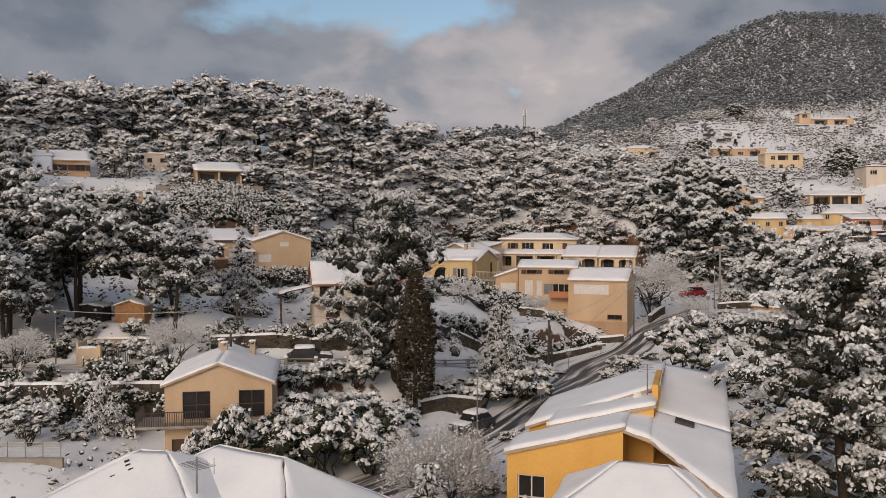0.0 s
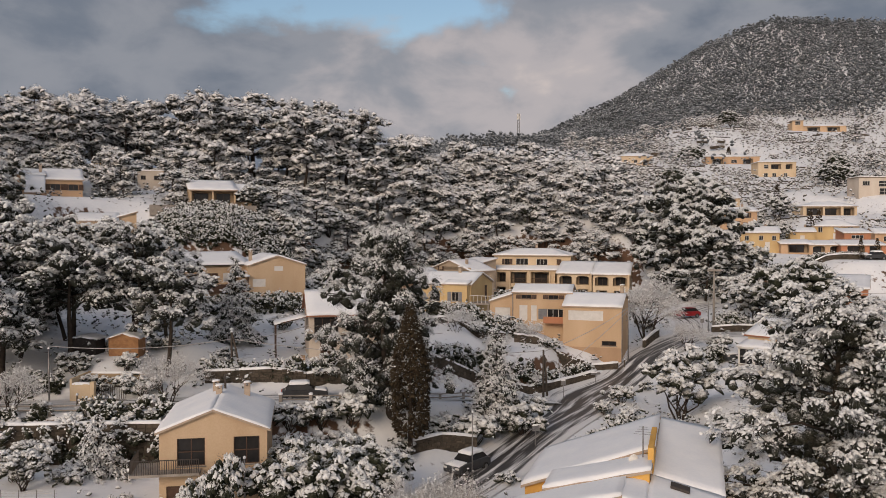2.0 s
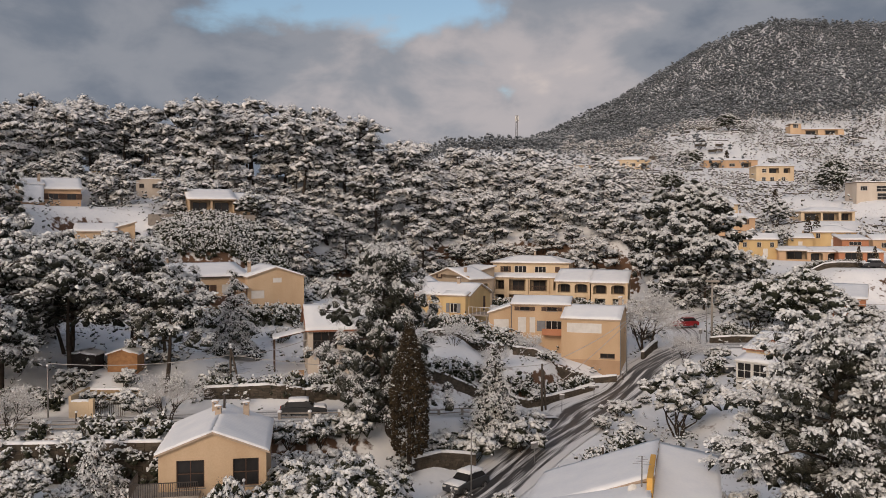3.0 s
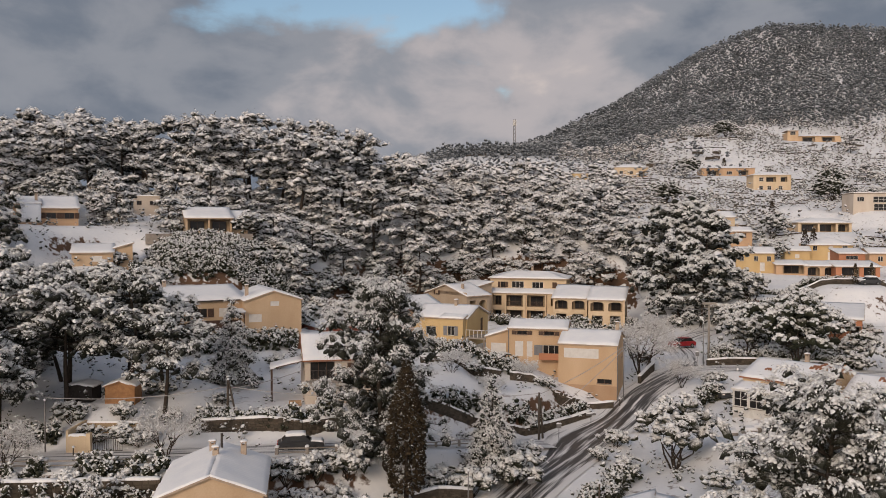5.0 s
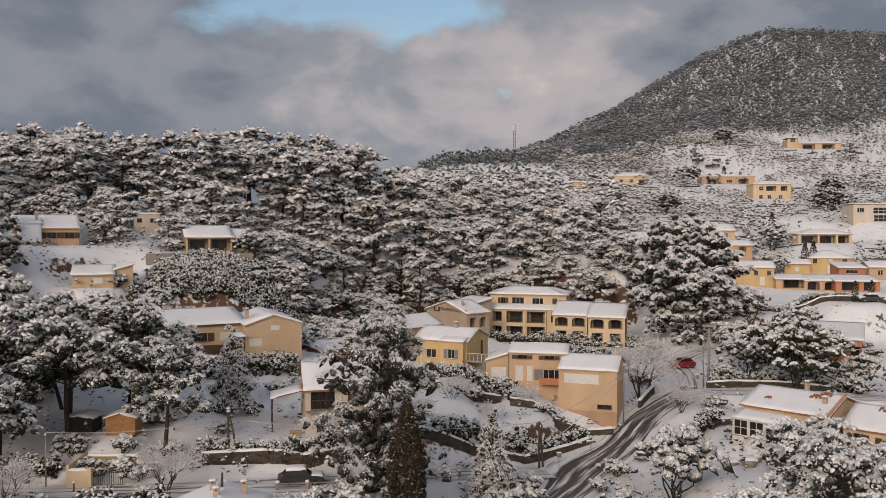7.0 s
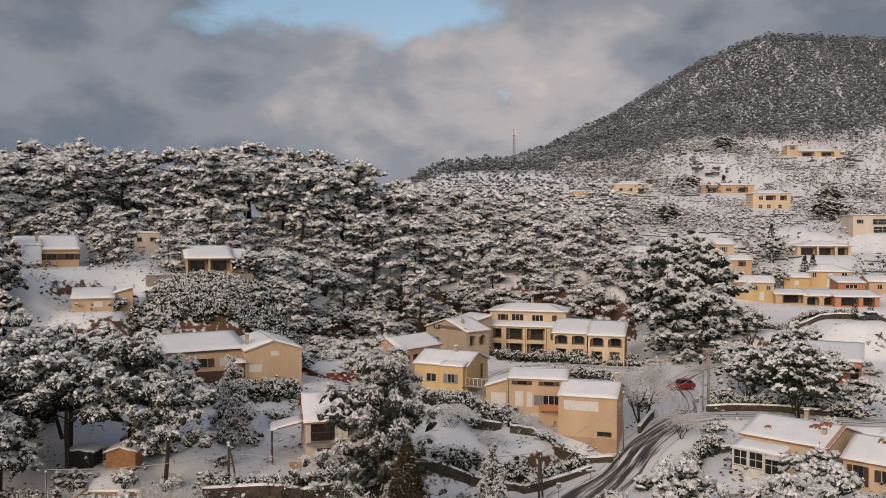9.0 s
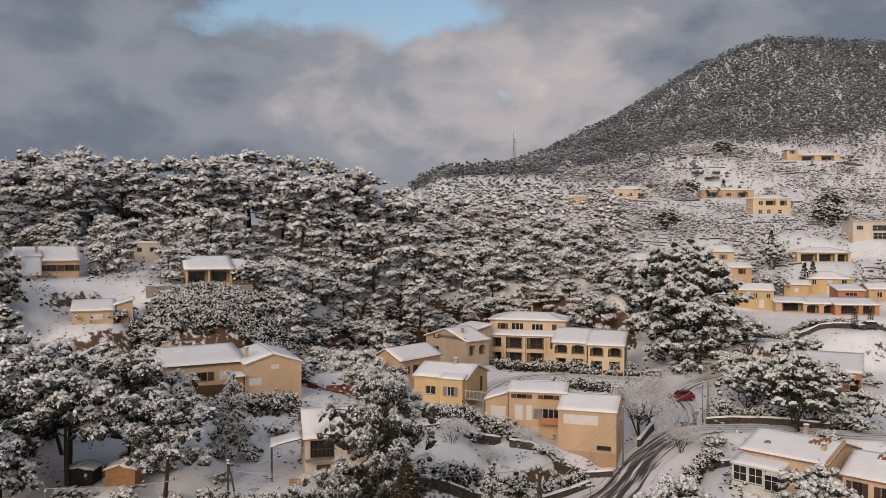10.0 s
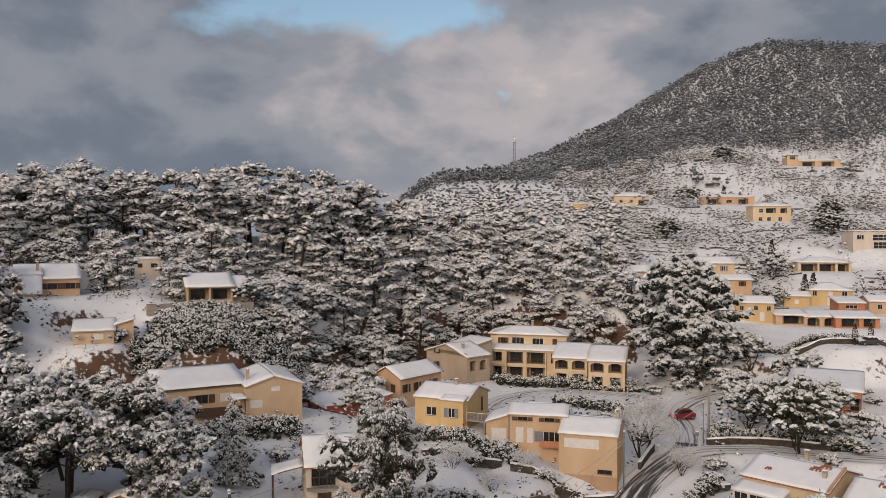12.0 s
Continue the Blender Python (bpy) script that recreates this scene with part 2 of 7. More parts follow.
def stucco(name, colour):
    if name not in STUCCO:
        STUCCO[name] = material(name + "_render", colour, 0.92, tuple(c * f for c, f in zip(colour, (0.84, 0.80, 0.76))), 0.45, 9, 0.35, 22, spec=0.15, streak=0.35)
    return STUCCO[name]


def ground_material():
    """Snow, with bare earth on banks and flecks of scrub and stones."""
    m = material("snowy_ground", (0.82, 0.81, 0.81), 0.75, (0.72, 0.72, 0.74), 0.25, 2.5, 0.5, 1.6, spec=0.2)
    nt = m.node_tree
    N, L = nt.nodes.new, nt.links.new
    b = nt.nodes["Principled BSDF"]
    snow = b.inputs["Base Color"].links[0].from_socket
    geo, sep, tc = N("ShaderNodeNewGeometry"), N("ShaderNodeSeparateXYZ"), N("ShaderNodeTexCoord")
    L(geo.outputs["Normal"], sep.inputs[0])
    n1, n2, n3 = N("ShaderNodeTexNoise"), N("ShaderNodeTexNoise"), N("ShaderNodeTexNoise")
    for n, s, d in ((n1, 0.22, 5), (n2, 1.3, 4), (n3, 0.6, 3)):
        n.inputs["Scale"].default_value, n.inputs["Detail"].default_value = s, d
        L(tc.outputs["Object"], n.inputs["Vector"])

    def mth(op, a, c, clamp=False):
        k = N("ShaderNodeMath")
        k.operation, k.use_clamp = op, clamp
        for i, v in enumerate((a, c)):
            if isinstance(v, (int, float)):
                k.inputs[i].default_value = v
            else:
                L(v, k.inputs[i])
        return k.outputs[0]
    steep = mth("SUBTRACT", 0.66, sep.outputs[2])
    bare = mth("MULTIPLY", mth("ADD", steep, mth("ADD", mth("MULTIPLY", mth("SUBTRACT", n1.outputs[0], 0.5), 0.6), mth("MULTIPLY", mth("SUBTRACT", n2.outputs[0], 0.5), 0.7))), 11.0, True)
    flecks = mth("MULTIPLY", mth("SUBTRACT", mth("ADD", mth("MULTIPLY", n2.outputs[0], 0.7), mth("MULTIPLY", n1.outputs[0], 0.5)), 0.70), 9.0, True)
    earth = N("ShaderNodeMix")
    earth.data_type = "RGBA"
    earth.inputs["A"].default_value, earth.inputs["B"].default_value = (0.17, 0.085, 0.048, 1), (0.075, 0.056, 0.040, 1)
    L(n3.outputs[0], earth.inputs["Factor"])
    mix = N("ShaderNodeMix")
    mix.data_type = "RGBA"
    L(mth("MAXIMUM", bare, mth("MULTIPLY", flecks, 0.75)), mix.inputs["Factor"]), L(snow, mix.inputs["A"]), L(earth.outputs["Result"], mix.inputs["B"])
    L(mix.outputs["Result"], b.inputs["Base Color"])
    return m


def road_material(name, cover):
    """Wet asphalt in the wheel tracks, slush and snow between them; u runs across, v along in metres."""
    m = bpy.data.materials.new(name)
    m.use_nodes = True
    nt = m.node_tree
    N, L = nt.nodes.new, nt.links.new
    b = nt.nodes["Principled BSDF"]
    uv, mp = N("ShaderNodeUVMap"), N("ShaderNodeMapping")
    mp.inputs["Scale"].default_value = (1.25, 0.06, 1)
    L(uv.outputs[0], mp.inputs[0])
    n1, n2 = N("ShaderNodeTexNoise"), N("ShaderNodeTexNoise")
    n1.inputs["Scale"].default_value, n1.inputs["Detail"].default_value = 2.6, 5
    n2.inputs["Scale"].default_value, n2.inputs["Detail"].default_value = 14, 3
    L(mp.outputs[0], n1.inputs["Vector"]), L(uv.outputs[0], n2.inputs["Vector"])
    sep, wave = N("ShaderNodeSeparateXYZ"), N("ShaderNodeMath")
    L(uv.outputs[0], sep.inputs[0])

    def mth(op, a, c=0.0, clamp=False):
        k = N("ShaderNodeMath")
        k.operation, k.use_clamp = op, clamp
        for i, v in enumerate((a, c)):
            if isinstance(v, (int, float)):
                k.inputs[i].default_value = v
            else:
                L(v, k.inputs[i])
        return k.outputs[0]
    tracks = mth("SINE", mth("MULTIPLY", sep.outputs[0], 5.6))
    edge = mth("POWER", mth("ABSOLUTE", mth("DIVIDE", sep.outputs[0], 2.9)), 4.0)
    s = mth("ADD", mth("ADD", mth("MULTIPLY", n1.outputs[0], 1.0), mth("MULTIPLY", tracks, 0.08)), mth("ADD", mth("MULTIPLY", edge, 0.55), mth("MULTIPLY", n2.outputs[0], 0.18)))
    f = mth("MULTIPLY", mth("SUBTRACT", s, cover), 5.5, True)
    mix = N("ShaderNodeMix")
    mix.data_type = "RGBA"
    mix.inputs["A"].default_value, mix.inputs["B"].default_value = (0.05, 0.045, 0.042, 1), (0.70, 0.68, 0.67, 1)
    L(f, mix.inputs["Factor"]), L(mix.outputs["Result"], b.inputs["Base Color"])
    L(mth("ADD", mth("MULTIPLY", f, 0.35), 0.45), b.inputs["Roughness"])
    bp = N("ShaderNodeBump")
    bp.inputs["Strength"].default_value, bp.inputs["Distance"].default_value = 0.5, 0.05
    L(s, bp.inputs["Height"]), L(bp.outputs[0], b.inputs["Normal"])
    return m


GROUND = ground_material()
ROAD_MAIN, ROAD_SIDE = road_material("slushy_asphalt", 0.575), road_material("snowed_asphalt", 0.43)

# ---- mesh tools ----


class Geo:
    """Gathers corners and faces for one mesh."""

    def __init__(self):
        self.v, self.f, self.m = [], [], []

    def poly(self, pts, mi=0):
        n = len(self.v)
        self.v += [tuple(p) for p in pts]
        self.f.append(tuple(range(n, n + len(pts))))
        self.m.append(mi)
        return self

    def raw(self, pts, faces, mi=0):
        n = len(self.v)
        self.v += [tuple(p) for p in pts]
        self.f += [tuple(i + n for i in f) for f in faces]
        self.m += [mi] * len(faces)
        return self

    def box(self, x0, y0, z0, x1, y1, z1, mi=0, chamfer=0.0):
        c = min(chamfer, (x1 - x0) / 3, (y1 - y0) / 3, (z1 - z0) / 3)
        if c <= 0:
            p = [(x, y, z) for z in (z0, z1) for x, y in ((x0, y0), (x1, y0), (x1, y1), (x0, y1))]
            return self.raw(p, [(3, 2, 1, 0), (4, 5, 6, 7), (0, 1, 5, 4), (1, 2, 6, 5), (2, 3, 7, 6), (3, 0, 4, 7)], mi)
        p = [(x, y, z0) for x, y in ((x0, y0), (x1, y0), (x1, y1), (x0, y1))]
        p += [(x, y, z1 - c) for x, y in ((x0, y0), (x1, y0), (x1, y1), (x0, y1))]
        p += [(x, y, z1) for x, y in ((x0 + c, y0 + c), (x1 - c, y0 + c), (x1 - c, y1 - c), (x0 + c, y1 - c))]
        f = [(3, 2, 1, 0), (8, 9, 10, 11)]
        for i in range(4):
            j = (i + 1) % 4
            f += [(i, j, j + 4, i + 4), (i + 4, j + 4, j + 8, i + 8)]
        return self.raw(p, f, mi)

    def tube(self, pts, radii, n=6, mi=0):
        pts = [Vector(p) for p in pts]
        rings = []
        for i, p in enumerate(pts):
            d = (pts[min(i + 1, len(pts) - 1)] - pts[max(i - 1, 0)])
            d = d.normalized() if d.length > 1e-6 else Vector((0, 0, 1))
            a = d.cross(Vector((0.31, 0.87, 0.12))).normalized()
            b = d.cross(a)
            r = radii[i] if isinstance(radii, (list, tuple)) else radii
            rings.append([p + (a * math.cos(t) + b * math.sin(t)) * r for t in (2 * math.pi * k / n for k in range(n))])
        base = [p for r in rings for p in r]
        f = [(i * n + k, i * n + (k + 1) % n, (i + 1) * n + (k + 1) % n, (i + 1) * n + k) for i in range(len(pts) - 1) for k in range(n)]
        f += [tuple(range(n))[::-1], tuple(range((len(pts) - 1) * n, len(pts) * n))]
        return self.raw(base, f, mi)

    def slab(self, pts, down):
        """A flat piece with its top at pts, as thick as down."""
        n = len(pts)
        low = [(x, y, z - down) for x, y, z in pts]
        return self.raw(list(pts) + low, [tuple(range(n)), tuple(range(2 * n - 1, n - 1, -1))] + [((i + 1) % n, i, i + n, (i + 1) % n + n) for i in range(n)])

    def mesh(self, name, mats, smooth=False):
        me = bpy.data.meshes.new(name)
        me.from_pydata(self.v, [], self.f)
        for m in (mats if isinstance(mats, (list, tuple)) else [mats]):
            me.materials.append(m)
        if any(self.m):
            me.polygons.foreach_set("material_index", self.m)
        if smooth:
            me.shade_smooth()
        me.update()
        return me


def fast_mesh(name, V, Q, mat, smooth=False):
    """A mesh from arrays of corners and of three- or four-cornered faces."""
    me = bpy.data.meshes.new(name)
    V, Q = np.asarray(V, np.float32), np.asarray(Q, np.int32)
    k = Q.shape[1]
    me.vertices.add(len(V)), me.loops.add(Q.size), me.polygons.add(len(Q))
    me.vertices.foreach_set("co", V.ravel())
    me.loops.foreach_set("vertex_index", Q.ravel())
    me.polygons.foreach_set("loop_start", np.arange(0, Q.size, k, dtype=np.int32))
    me.materials.append(mat)
    if smooth:
        me.polygons.foreach_set("use_smooth", np.ones(len(Q), bool))
    me.update(calc_edges=True)
    return me


def part(name, geo, mat, parent, label="", smooth=False):
    me = geo.mesh(name, mat, smooth) if isinstance(geo, Geo) else geo
    ob = new(name, me)
    ob.parent = parent
    return tagged(ob, label)


def thing(name, label, category, m=None, group="", kind=""):
    ob = tagged(new(name), label, category, group, kind)
    ob.empty_display_size = 0.2
    if m is not None:
        ob.matrix_basis = m
    return ob


def solid(name, geo, mat, label, category, m=None, group="", kind="", smooth=False):
    ob = tagged(new(name, geo.mesh(name, mat, smooth) if isinstance(geo, Geo) else geo), label, category, group, kind)
    if m is not None:
        ob.matrix_basis = m
    return ob


def snow_sheet(geo, a, b, c, d, thick=0.16, nu=10, nv=8, wob=0.05, seed=0.0, ribs=0.0):
    """A soft layer of snow on the quad a b c d (a-b the eave), rounded off at its rim."""
    a, b, c, d = (Vector(p) for p in (a, b, c, d))
    top, n0 = [], len(geo.v)
    width = (b - a).length
    for j in range(nv + 1):
        for i in range(nu + 1):
            s, t = i / nu, j / nv
            p = a.lerp(b, s).lerp(d.lerp(c, s), t)
            rim = min(1.0, 5 * min(s, 1 - s) + 0.30, 5 * min(t, 1 - t) + 0.30)
            w = noise.noise(Vector((p.x * 0.55 + seed, p.y * 0.55, p.z * 0.4))) * wob
            e = 0.0
            if i in (0, nu) or j in (0, nv):
                e = noise.noise(Vector((p.x * 1.7 + seed, p.y * 1.7, 3.0))) * 0.06
            w += ribs * math.sin(2 * math.pi * s * width / 0.40)
            top.append((p.x + e, p.y + e, p.z + thick * math.sqrt(rim) + w))
    f = [(j * (nu + 1) + i, j * (nu + 1) + i + 1, (j + 1) * (nu + 1) + i + 1, (j + 1) * (nu + 1) + i) for j in range(nv) for i in range(nu)]
    geo.raw(top, f)
    loop = [i for i in range(nu + 1)] + [j * (nu + 1) + nu for j in range(1, nv + 1)] + [nv * (nu + 1) + i for i in range(nu - 1, -1, -1)] + [j * (nu + 1) for j in range(nv - 1, 0, -1)]
    m0 = len(geo.v)
    for k in loop:
        x, y, z = geo.v[n0 + k]
        geo.v.append((x, y, z - thick * 0.55 - 0.06))
    for q in range(len(loop)):
        r = (q + 1) % len(loop)
        geo.f.append((n0 + loop[r], n0 + loop[q], m0 + q, m0 + r))
        geo.m.append(0)
    return geo


# ---- lie of the land ----
PADS, WAYS = [], []


def smooth(t):
    t = np.clip(t, 0, 1)
    return t * t * (3 - 2 * t)


def along(pts, n):
    """n points on a smooth line through pts."""
    P = np.array(pts, float)
    s = np.r_[0, np.cumsum(np.linalg.norm(np.diff(P[:, :2], axis=0), axis=1))]
    m = np.gradient(P, s, axis=0)
    out = []
    for q in np.linspace(0, s[-1], n):
        i = min(max(np.searchsorted(s, q) - 1, 0), len(s) - 2)
        h = s[i + 1] - s[i]
        t = (q - s[i]) / h
        out.append((2 * t**3 - 3 * t**2 + 1) * P[i] + (t**3 - 2 * t**2 + t) * h * m[i] + (-2 * t**3 + 3 * t**2) * P[i + 1] + (t**3 - t**2) * h * m[i + 1])
    return np.array(out)


FOOT = np.array([(-160, 92), (-70, 96), (-46, 101), (-39, 109), (-32, 113.5), (-25, 117), (-19, 128), (-14, 146), (-3, 166), (14, 171), (33, 168), (43, 160), (58, 200), (60, 250), (30, 310)], float)


def foot_distance(x, y):
    """How far behind the foot of the wooded spur a place lies (0 in front of it)."""
    best = np.full(np.shape(x), 1e9)
    for (ax, ay), (bx, by) in zip(FOOT[:-1], FOOT[1:]):
        t = np.clip(((x - ax) * (bx - ax) + (y - ay) * (by - ay)) / ((bx - ax) ** 2 + (by - ay) ** 2), 0, 1)
        best = np.minimum(best, np.hypot(x - ax - t * (bx - ax), y - ay - t * (by - ay)))
    poly = [*map(tuple, FOOT), (-200, 420), (-400, 420), (-400, 70)]
    inside = np.zeros(np.shape(x), bool)
    for (ax, ay), (bx, by) in zip(poly, poly[1:] + poly[:1]):
        if ay != by:
            inside ^= ((ay > y) != (by > y)) & (x < (bx - ax) * (y - ay) / (by - ay) + ax)
    return np.where(inside, best, 0.0)


def base_height(x, y):
    valley = np.interp(y, [0, 30, 52, 65, 86, 92, 98, 115, 150], [5.5, 7, 8.2, 9.6, 10.4, 11.6, 12.9, 14.3, 14.8])
    bank = np.interp(y, [0, 30, 55, 64, 66.5, 70, 80, 90, 100, 110, 125, 150], [5.5, 7, 8.2, 8.8, 9.5, 13.4, 15.2, 16, 17.5, 18.0, 15.8, 14.8])
    roadx = np.interp(y, [0, 52, 62, 74, 84, 91, 98, 106, 115, 136], [-30, -6, 3.5, 9, 13.5, 19, 25, 30, 33, 40])
    z = valley + (bank - valley) * smooth((roadx - 4 - x) / 15)
    z = z + 1.6 * smooth((x - roadx - 8) / 14) * smooth((100 - y) / 30) * smooth((y - 50) / 20)
    east = smooth((x / np.maximum(y, 1.0) - 0.20) / 0.12)
    rise = 0.19 * np.clip(y - 122, 0, 278)
    rise = rise + (np.interp(y, [122, 150, 175, 205, 232, 250, 300, 340, 370, 400], [0, 3.2, 7.0, 10.2, 17, 23.2, 31.5, 40, 51.5, 61.8]) - rise) * east
    up = rise * np.maximum(smooth((x - 36) / 14), smooth((y - 205) / 60)) * smooth((x + 70) / 80)
    d = foot_distance(x, y)
    spur = 9 * smooth(d / (9 + 16 * smooth((-36 - x) / 9))) + 5 * smooth(d / 26) + 0.15 * np.minimum(d, 46) + 0.10 * np.clip(y - 135, 0, 60) * smooth(d / 30)
    spur = spur * smooth((330 - y) / 120)
    z = z + np.where(d > 0, np.maximum(spur, up), up)
    crest = np.interp(x, [-400, -150, -60, -19, 55, 95, 139, 175, 210, 260, 345, 600, 1500], [20, 30, 50, 68, 89, 104, 126, 147, 169, 190, 188, 146, 50])
    t = np.clip((y - 390) / 265, 0, 1)
    z = z + np.maximum(crest - 68 - 9 * east, -30) * t ** 1.15 * (y > 390)
    z = np.where(y > 655, z - 0.12 * np.minimum(y - 655, 900), z)
    z = z + 0.5 * np.sin(x * 0.11 + 1.3) * np.sin(y * 0.09) * smooth((y - 45) / 40)
    return z


def ground(x, y):
    x, y = np.asarray(x, float), np.asarray(y, float)
    z = base_height(x, y)
    top, wsum = np.zeros_like(z), np.full_like(z, 1e-9)
    for px, py, pz, r in PADS:
        q = np.hypot(x - px, y - py)
        w = smooth(1.65 - q / r)
        top += w * (pz - z) * w
        wsum += w
    z = z + top / np.maximum(wsum, 1e-6)
    for P, half in WAYS:
        best, bz = np.full_like(z, 1e9), np.zeros_like(z)
        for px, py, pz in P:
            q = (x - px) ** 2 + (y - py) ** 2
            near = q < best
            best, bz = np.where(near, q, best), np.where(near, pz, bz)
        w = smooth(1 - (np.sqrt(best) - half - 0.9) / 1.7)
        z = z + (bz - 0.10 - z) * w
    return z


def g(x, y):
    return float(ground(np.array([x]), np.array([y]))[0])


MAIN_ROAD = along([(-24, 42, 7.4), (-6, 52, 8.2), (3.2, 63, 9.3), (8.7, 73, 10.0), (15.4, 84, 10.6), (20.6, 91.5, 11.7), (24.3, 97.7, 12.8), (29.3, 104.6, 13.6), (33.8, 110.6, 14.0), (36.6, 119, 14.5), (38, 128, 14.8), (43, 136, 15.2), (60, 142, 17)], 90)
UPPER_ROAD = along([(-75, 66.5, 13.6), (-45, 69, 13.4), (-30, 69.8, 13.3), (-12, 71.8, 13.5), (0, 78.5, 12.3), (7, 83.0, 11.2), (11.5, 85.2, 10.55)], 60)
SIDE_ROAD = along([(30, 106.5, 13.7), (35, 109, 14.1), (42, 108.5, 14.4), (52, 104, 14.6), (75, 100, 15)], 30)
COURT_ROAD = along([(4, 120, 15.4), (8, 131, 15.0), (12, 140, 14.9), (20, 146, 14.9), (30, 145, 14.8), (37, 138, 15.0)], 36)
APRON = np.array([(x - 3.2, y + 1.8, z) for x, y, z in MAIN_ROAD if 78 < y < 92])
WAYS += [(APRON, 2.2), (COURT_ROAD, 2.0), (SIDE_ROAD, 2.2), (UPPER_ROAD, 2.3), (MAIN_ROAD, 2.9)]

# ---- houses ----


def bars(geo, x0, z0, x1, z1, nx, nz, y, wd=0.06, dp=0.06):
    """A window frame with nx by nz lights in the plane y, in one piece."""
    xs = [v for i in range(nx + 1) for v in (x0 + (x1 - x0 - wd) * i / nx, x0 + (x1 - x0 - wd) * i / nx + wd)]
    zs = [v for j in range(nz + 1) for v in (z0 + (z1 - z0 - wd) * j / nz, z0 + (z1 - z0 - wd) * j / nz + wd)]
    a, b = len(xs), len(zs)
    pts = [(x, yy, z) for yy in (y, y + dp) for z in zs for x in xs]

    def v(i, j, back=0):
        return back * a * b + j * a + i
    f = []
    for j in range(b - 1):
        for i in range(a - 1):
            if i % 2 and j % 2:
                f += [(v(i, j), v(i + 1, j), v(i + 1, j, 1), v(i, j, 1)), (v(i + 1, j + 1), v(i, j + 1), v(i, j + 1, 1), v(i + 1, j + 1, 1)),
                      (v(i, j + 1), v(i, j), v(i, j, 1), v(i, j + 1, 1)), (v(i + 1, j), v(i + 1, j + 1), v(i + 1, j + 1, 1), v(i + 1, j, 1))]
            else:
                f.append((v(i, j), v(i + 1, j), v(i + 1, j + 1), v(i, j + 1)))
    return geo.raw(pts, f)


def opening_parts(root, side, w, d, u, z, ow, oh, kind, at):
    """What fills one hole of a wall: window, shutter, door or railing, as parts of the house."""
    turn = {"f": 0, "r": 90, "b": 180, "l": 270}[side]
    off = {"f": d / 2, "b": d / 2, "l": w / 2, "r": w / 2}[side]
    m = at @ pose(0, 0, 0, 0, 0, turn) @ pose(u, -off, z)

    def put(name, geo, mat, label="", parent=root):
        ob = part(name, geo, mat, parent, label)
        ob.matrix_basis = m if parent is root else Matrix()
        return ob
    x0, x1 = -ow / 2, ow / 2
    if kind in ("win", "win_open", "win_brown", "win_grey", "french", "arch", "slit"):
        fm = FRAME_B if kind in ("win_brown", "french", "slit") else FRAME_W
        win = put("window", bars(Geo(), x0, 0, x1, oh, 1 if ow < 0.7 else (3 if ow > 1.9 else 2), 1 if oh < 1.4 else 2, 0.10), fm)
        put("pane", Geo().box(x0 + 0.02, 0.13, 0.02, x1 - 0.02, 0.14, oh - 0.02), GLASS, "", win)
        put("sill", Geo().box(x0 - 0.08, -0.07, -0.07, x1 + 0.08, 0.10, -0.005), CONCRETE, "", win)
        if kind in ("win_brown", "win_grey"):
            sm = FRAME_B if kind == "win_brown" else SHUT_G
            for s in (-1, 1):
                gx = Geo()
                c = s * (ow / 2 + ow / 4 + 0.03)
                zig = [(dy, oh * (k + f) / 8) for k in range(8) for dy, f in ((-0.03, 0.0), (-0.07, 0.1), (-0.05, 0.95))]
                gx.raw([(x, dy, z) for dy, z in zig for x in (c - ow / 4, c + ow / 4)], [(2 * i, 2 * i + 1, 2 * i + 3, 2 * i + 2) for i in range(len(zig) - 1)])
                put("shutter", gx, sm)
        if kind == "french":
            gx = Geo()
            for k in range(int(ow / 0.13)):
                gx.box(x0 + 0.13 * k, -0.5, 0.0, x0 + 0.13 * k + 0.025, -0.475, 0.95)
            gx.box(x0 - 0.1, -0.51, 0.95, x1 + 0.1, -0.465, 1.0)
            put("railing", gx, IRON)
    elif kind in ("shut", "shut_brown", "garage"):
        mt = FRAME_B if kind == "shut_brown" else SHUT_W
        n = max(4, int(oh / 0.12))
        zig = [(dy, oh * (k + f) / n) for k in range(n) for dy, f in ((0.03, 0.0), (0.03, 0.72), (0.055, 0.78), (0.055, 0.97))]
        gx = Geo().raw([(x, dy, z) for dy, z in zig for x in (x0, x1)], [(2 * i, 2 * i + 1, 2 * i + 3, 2 * i + 2) for i in range(len(zig) - 1)])
        put("roller_shutter" if kind != "garage" else "garage_door", gx, mt)
    elif kind == "door":
        gx = Geo().box(x0, 0.08, 0, x1, 0.13, oh)
        for k in (0.1, 0.55):
            gx.box(x0 + 0.12, 0.065, oh * k, x1 - 0.12, 0.08, oh * (k + 0.35))
        door = put("door", gx, FRAME_B)
        put("handle", Geo().box(x1 - 0.14, 0.0, oh * 0.48, x1 - 0.08, 0.065, oh * 0.5), METAL, "", door)
    elif kind in ("loggia", "loggia_rail", "loggia_arch"):
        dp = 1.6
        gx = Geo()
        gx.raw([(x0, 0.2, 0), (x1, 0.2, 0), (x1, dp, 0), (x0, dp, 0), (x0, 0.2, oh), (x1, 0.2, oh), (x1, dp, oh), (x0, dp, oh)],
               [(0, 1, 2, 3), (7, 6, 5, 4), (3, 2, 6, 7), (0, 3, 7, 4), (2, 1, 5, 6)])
        # recess walls a darker cream: the loggia's shade put into the colour
        lg = put("loggia", gx, stucco("shaded_cream", (0.42, 0.33, 0.23)))
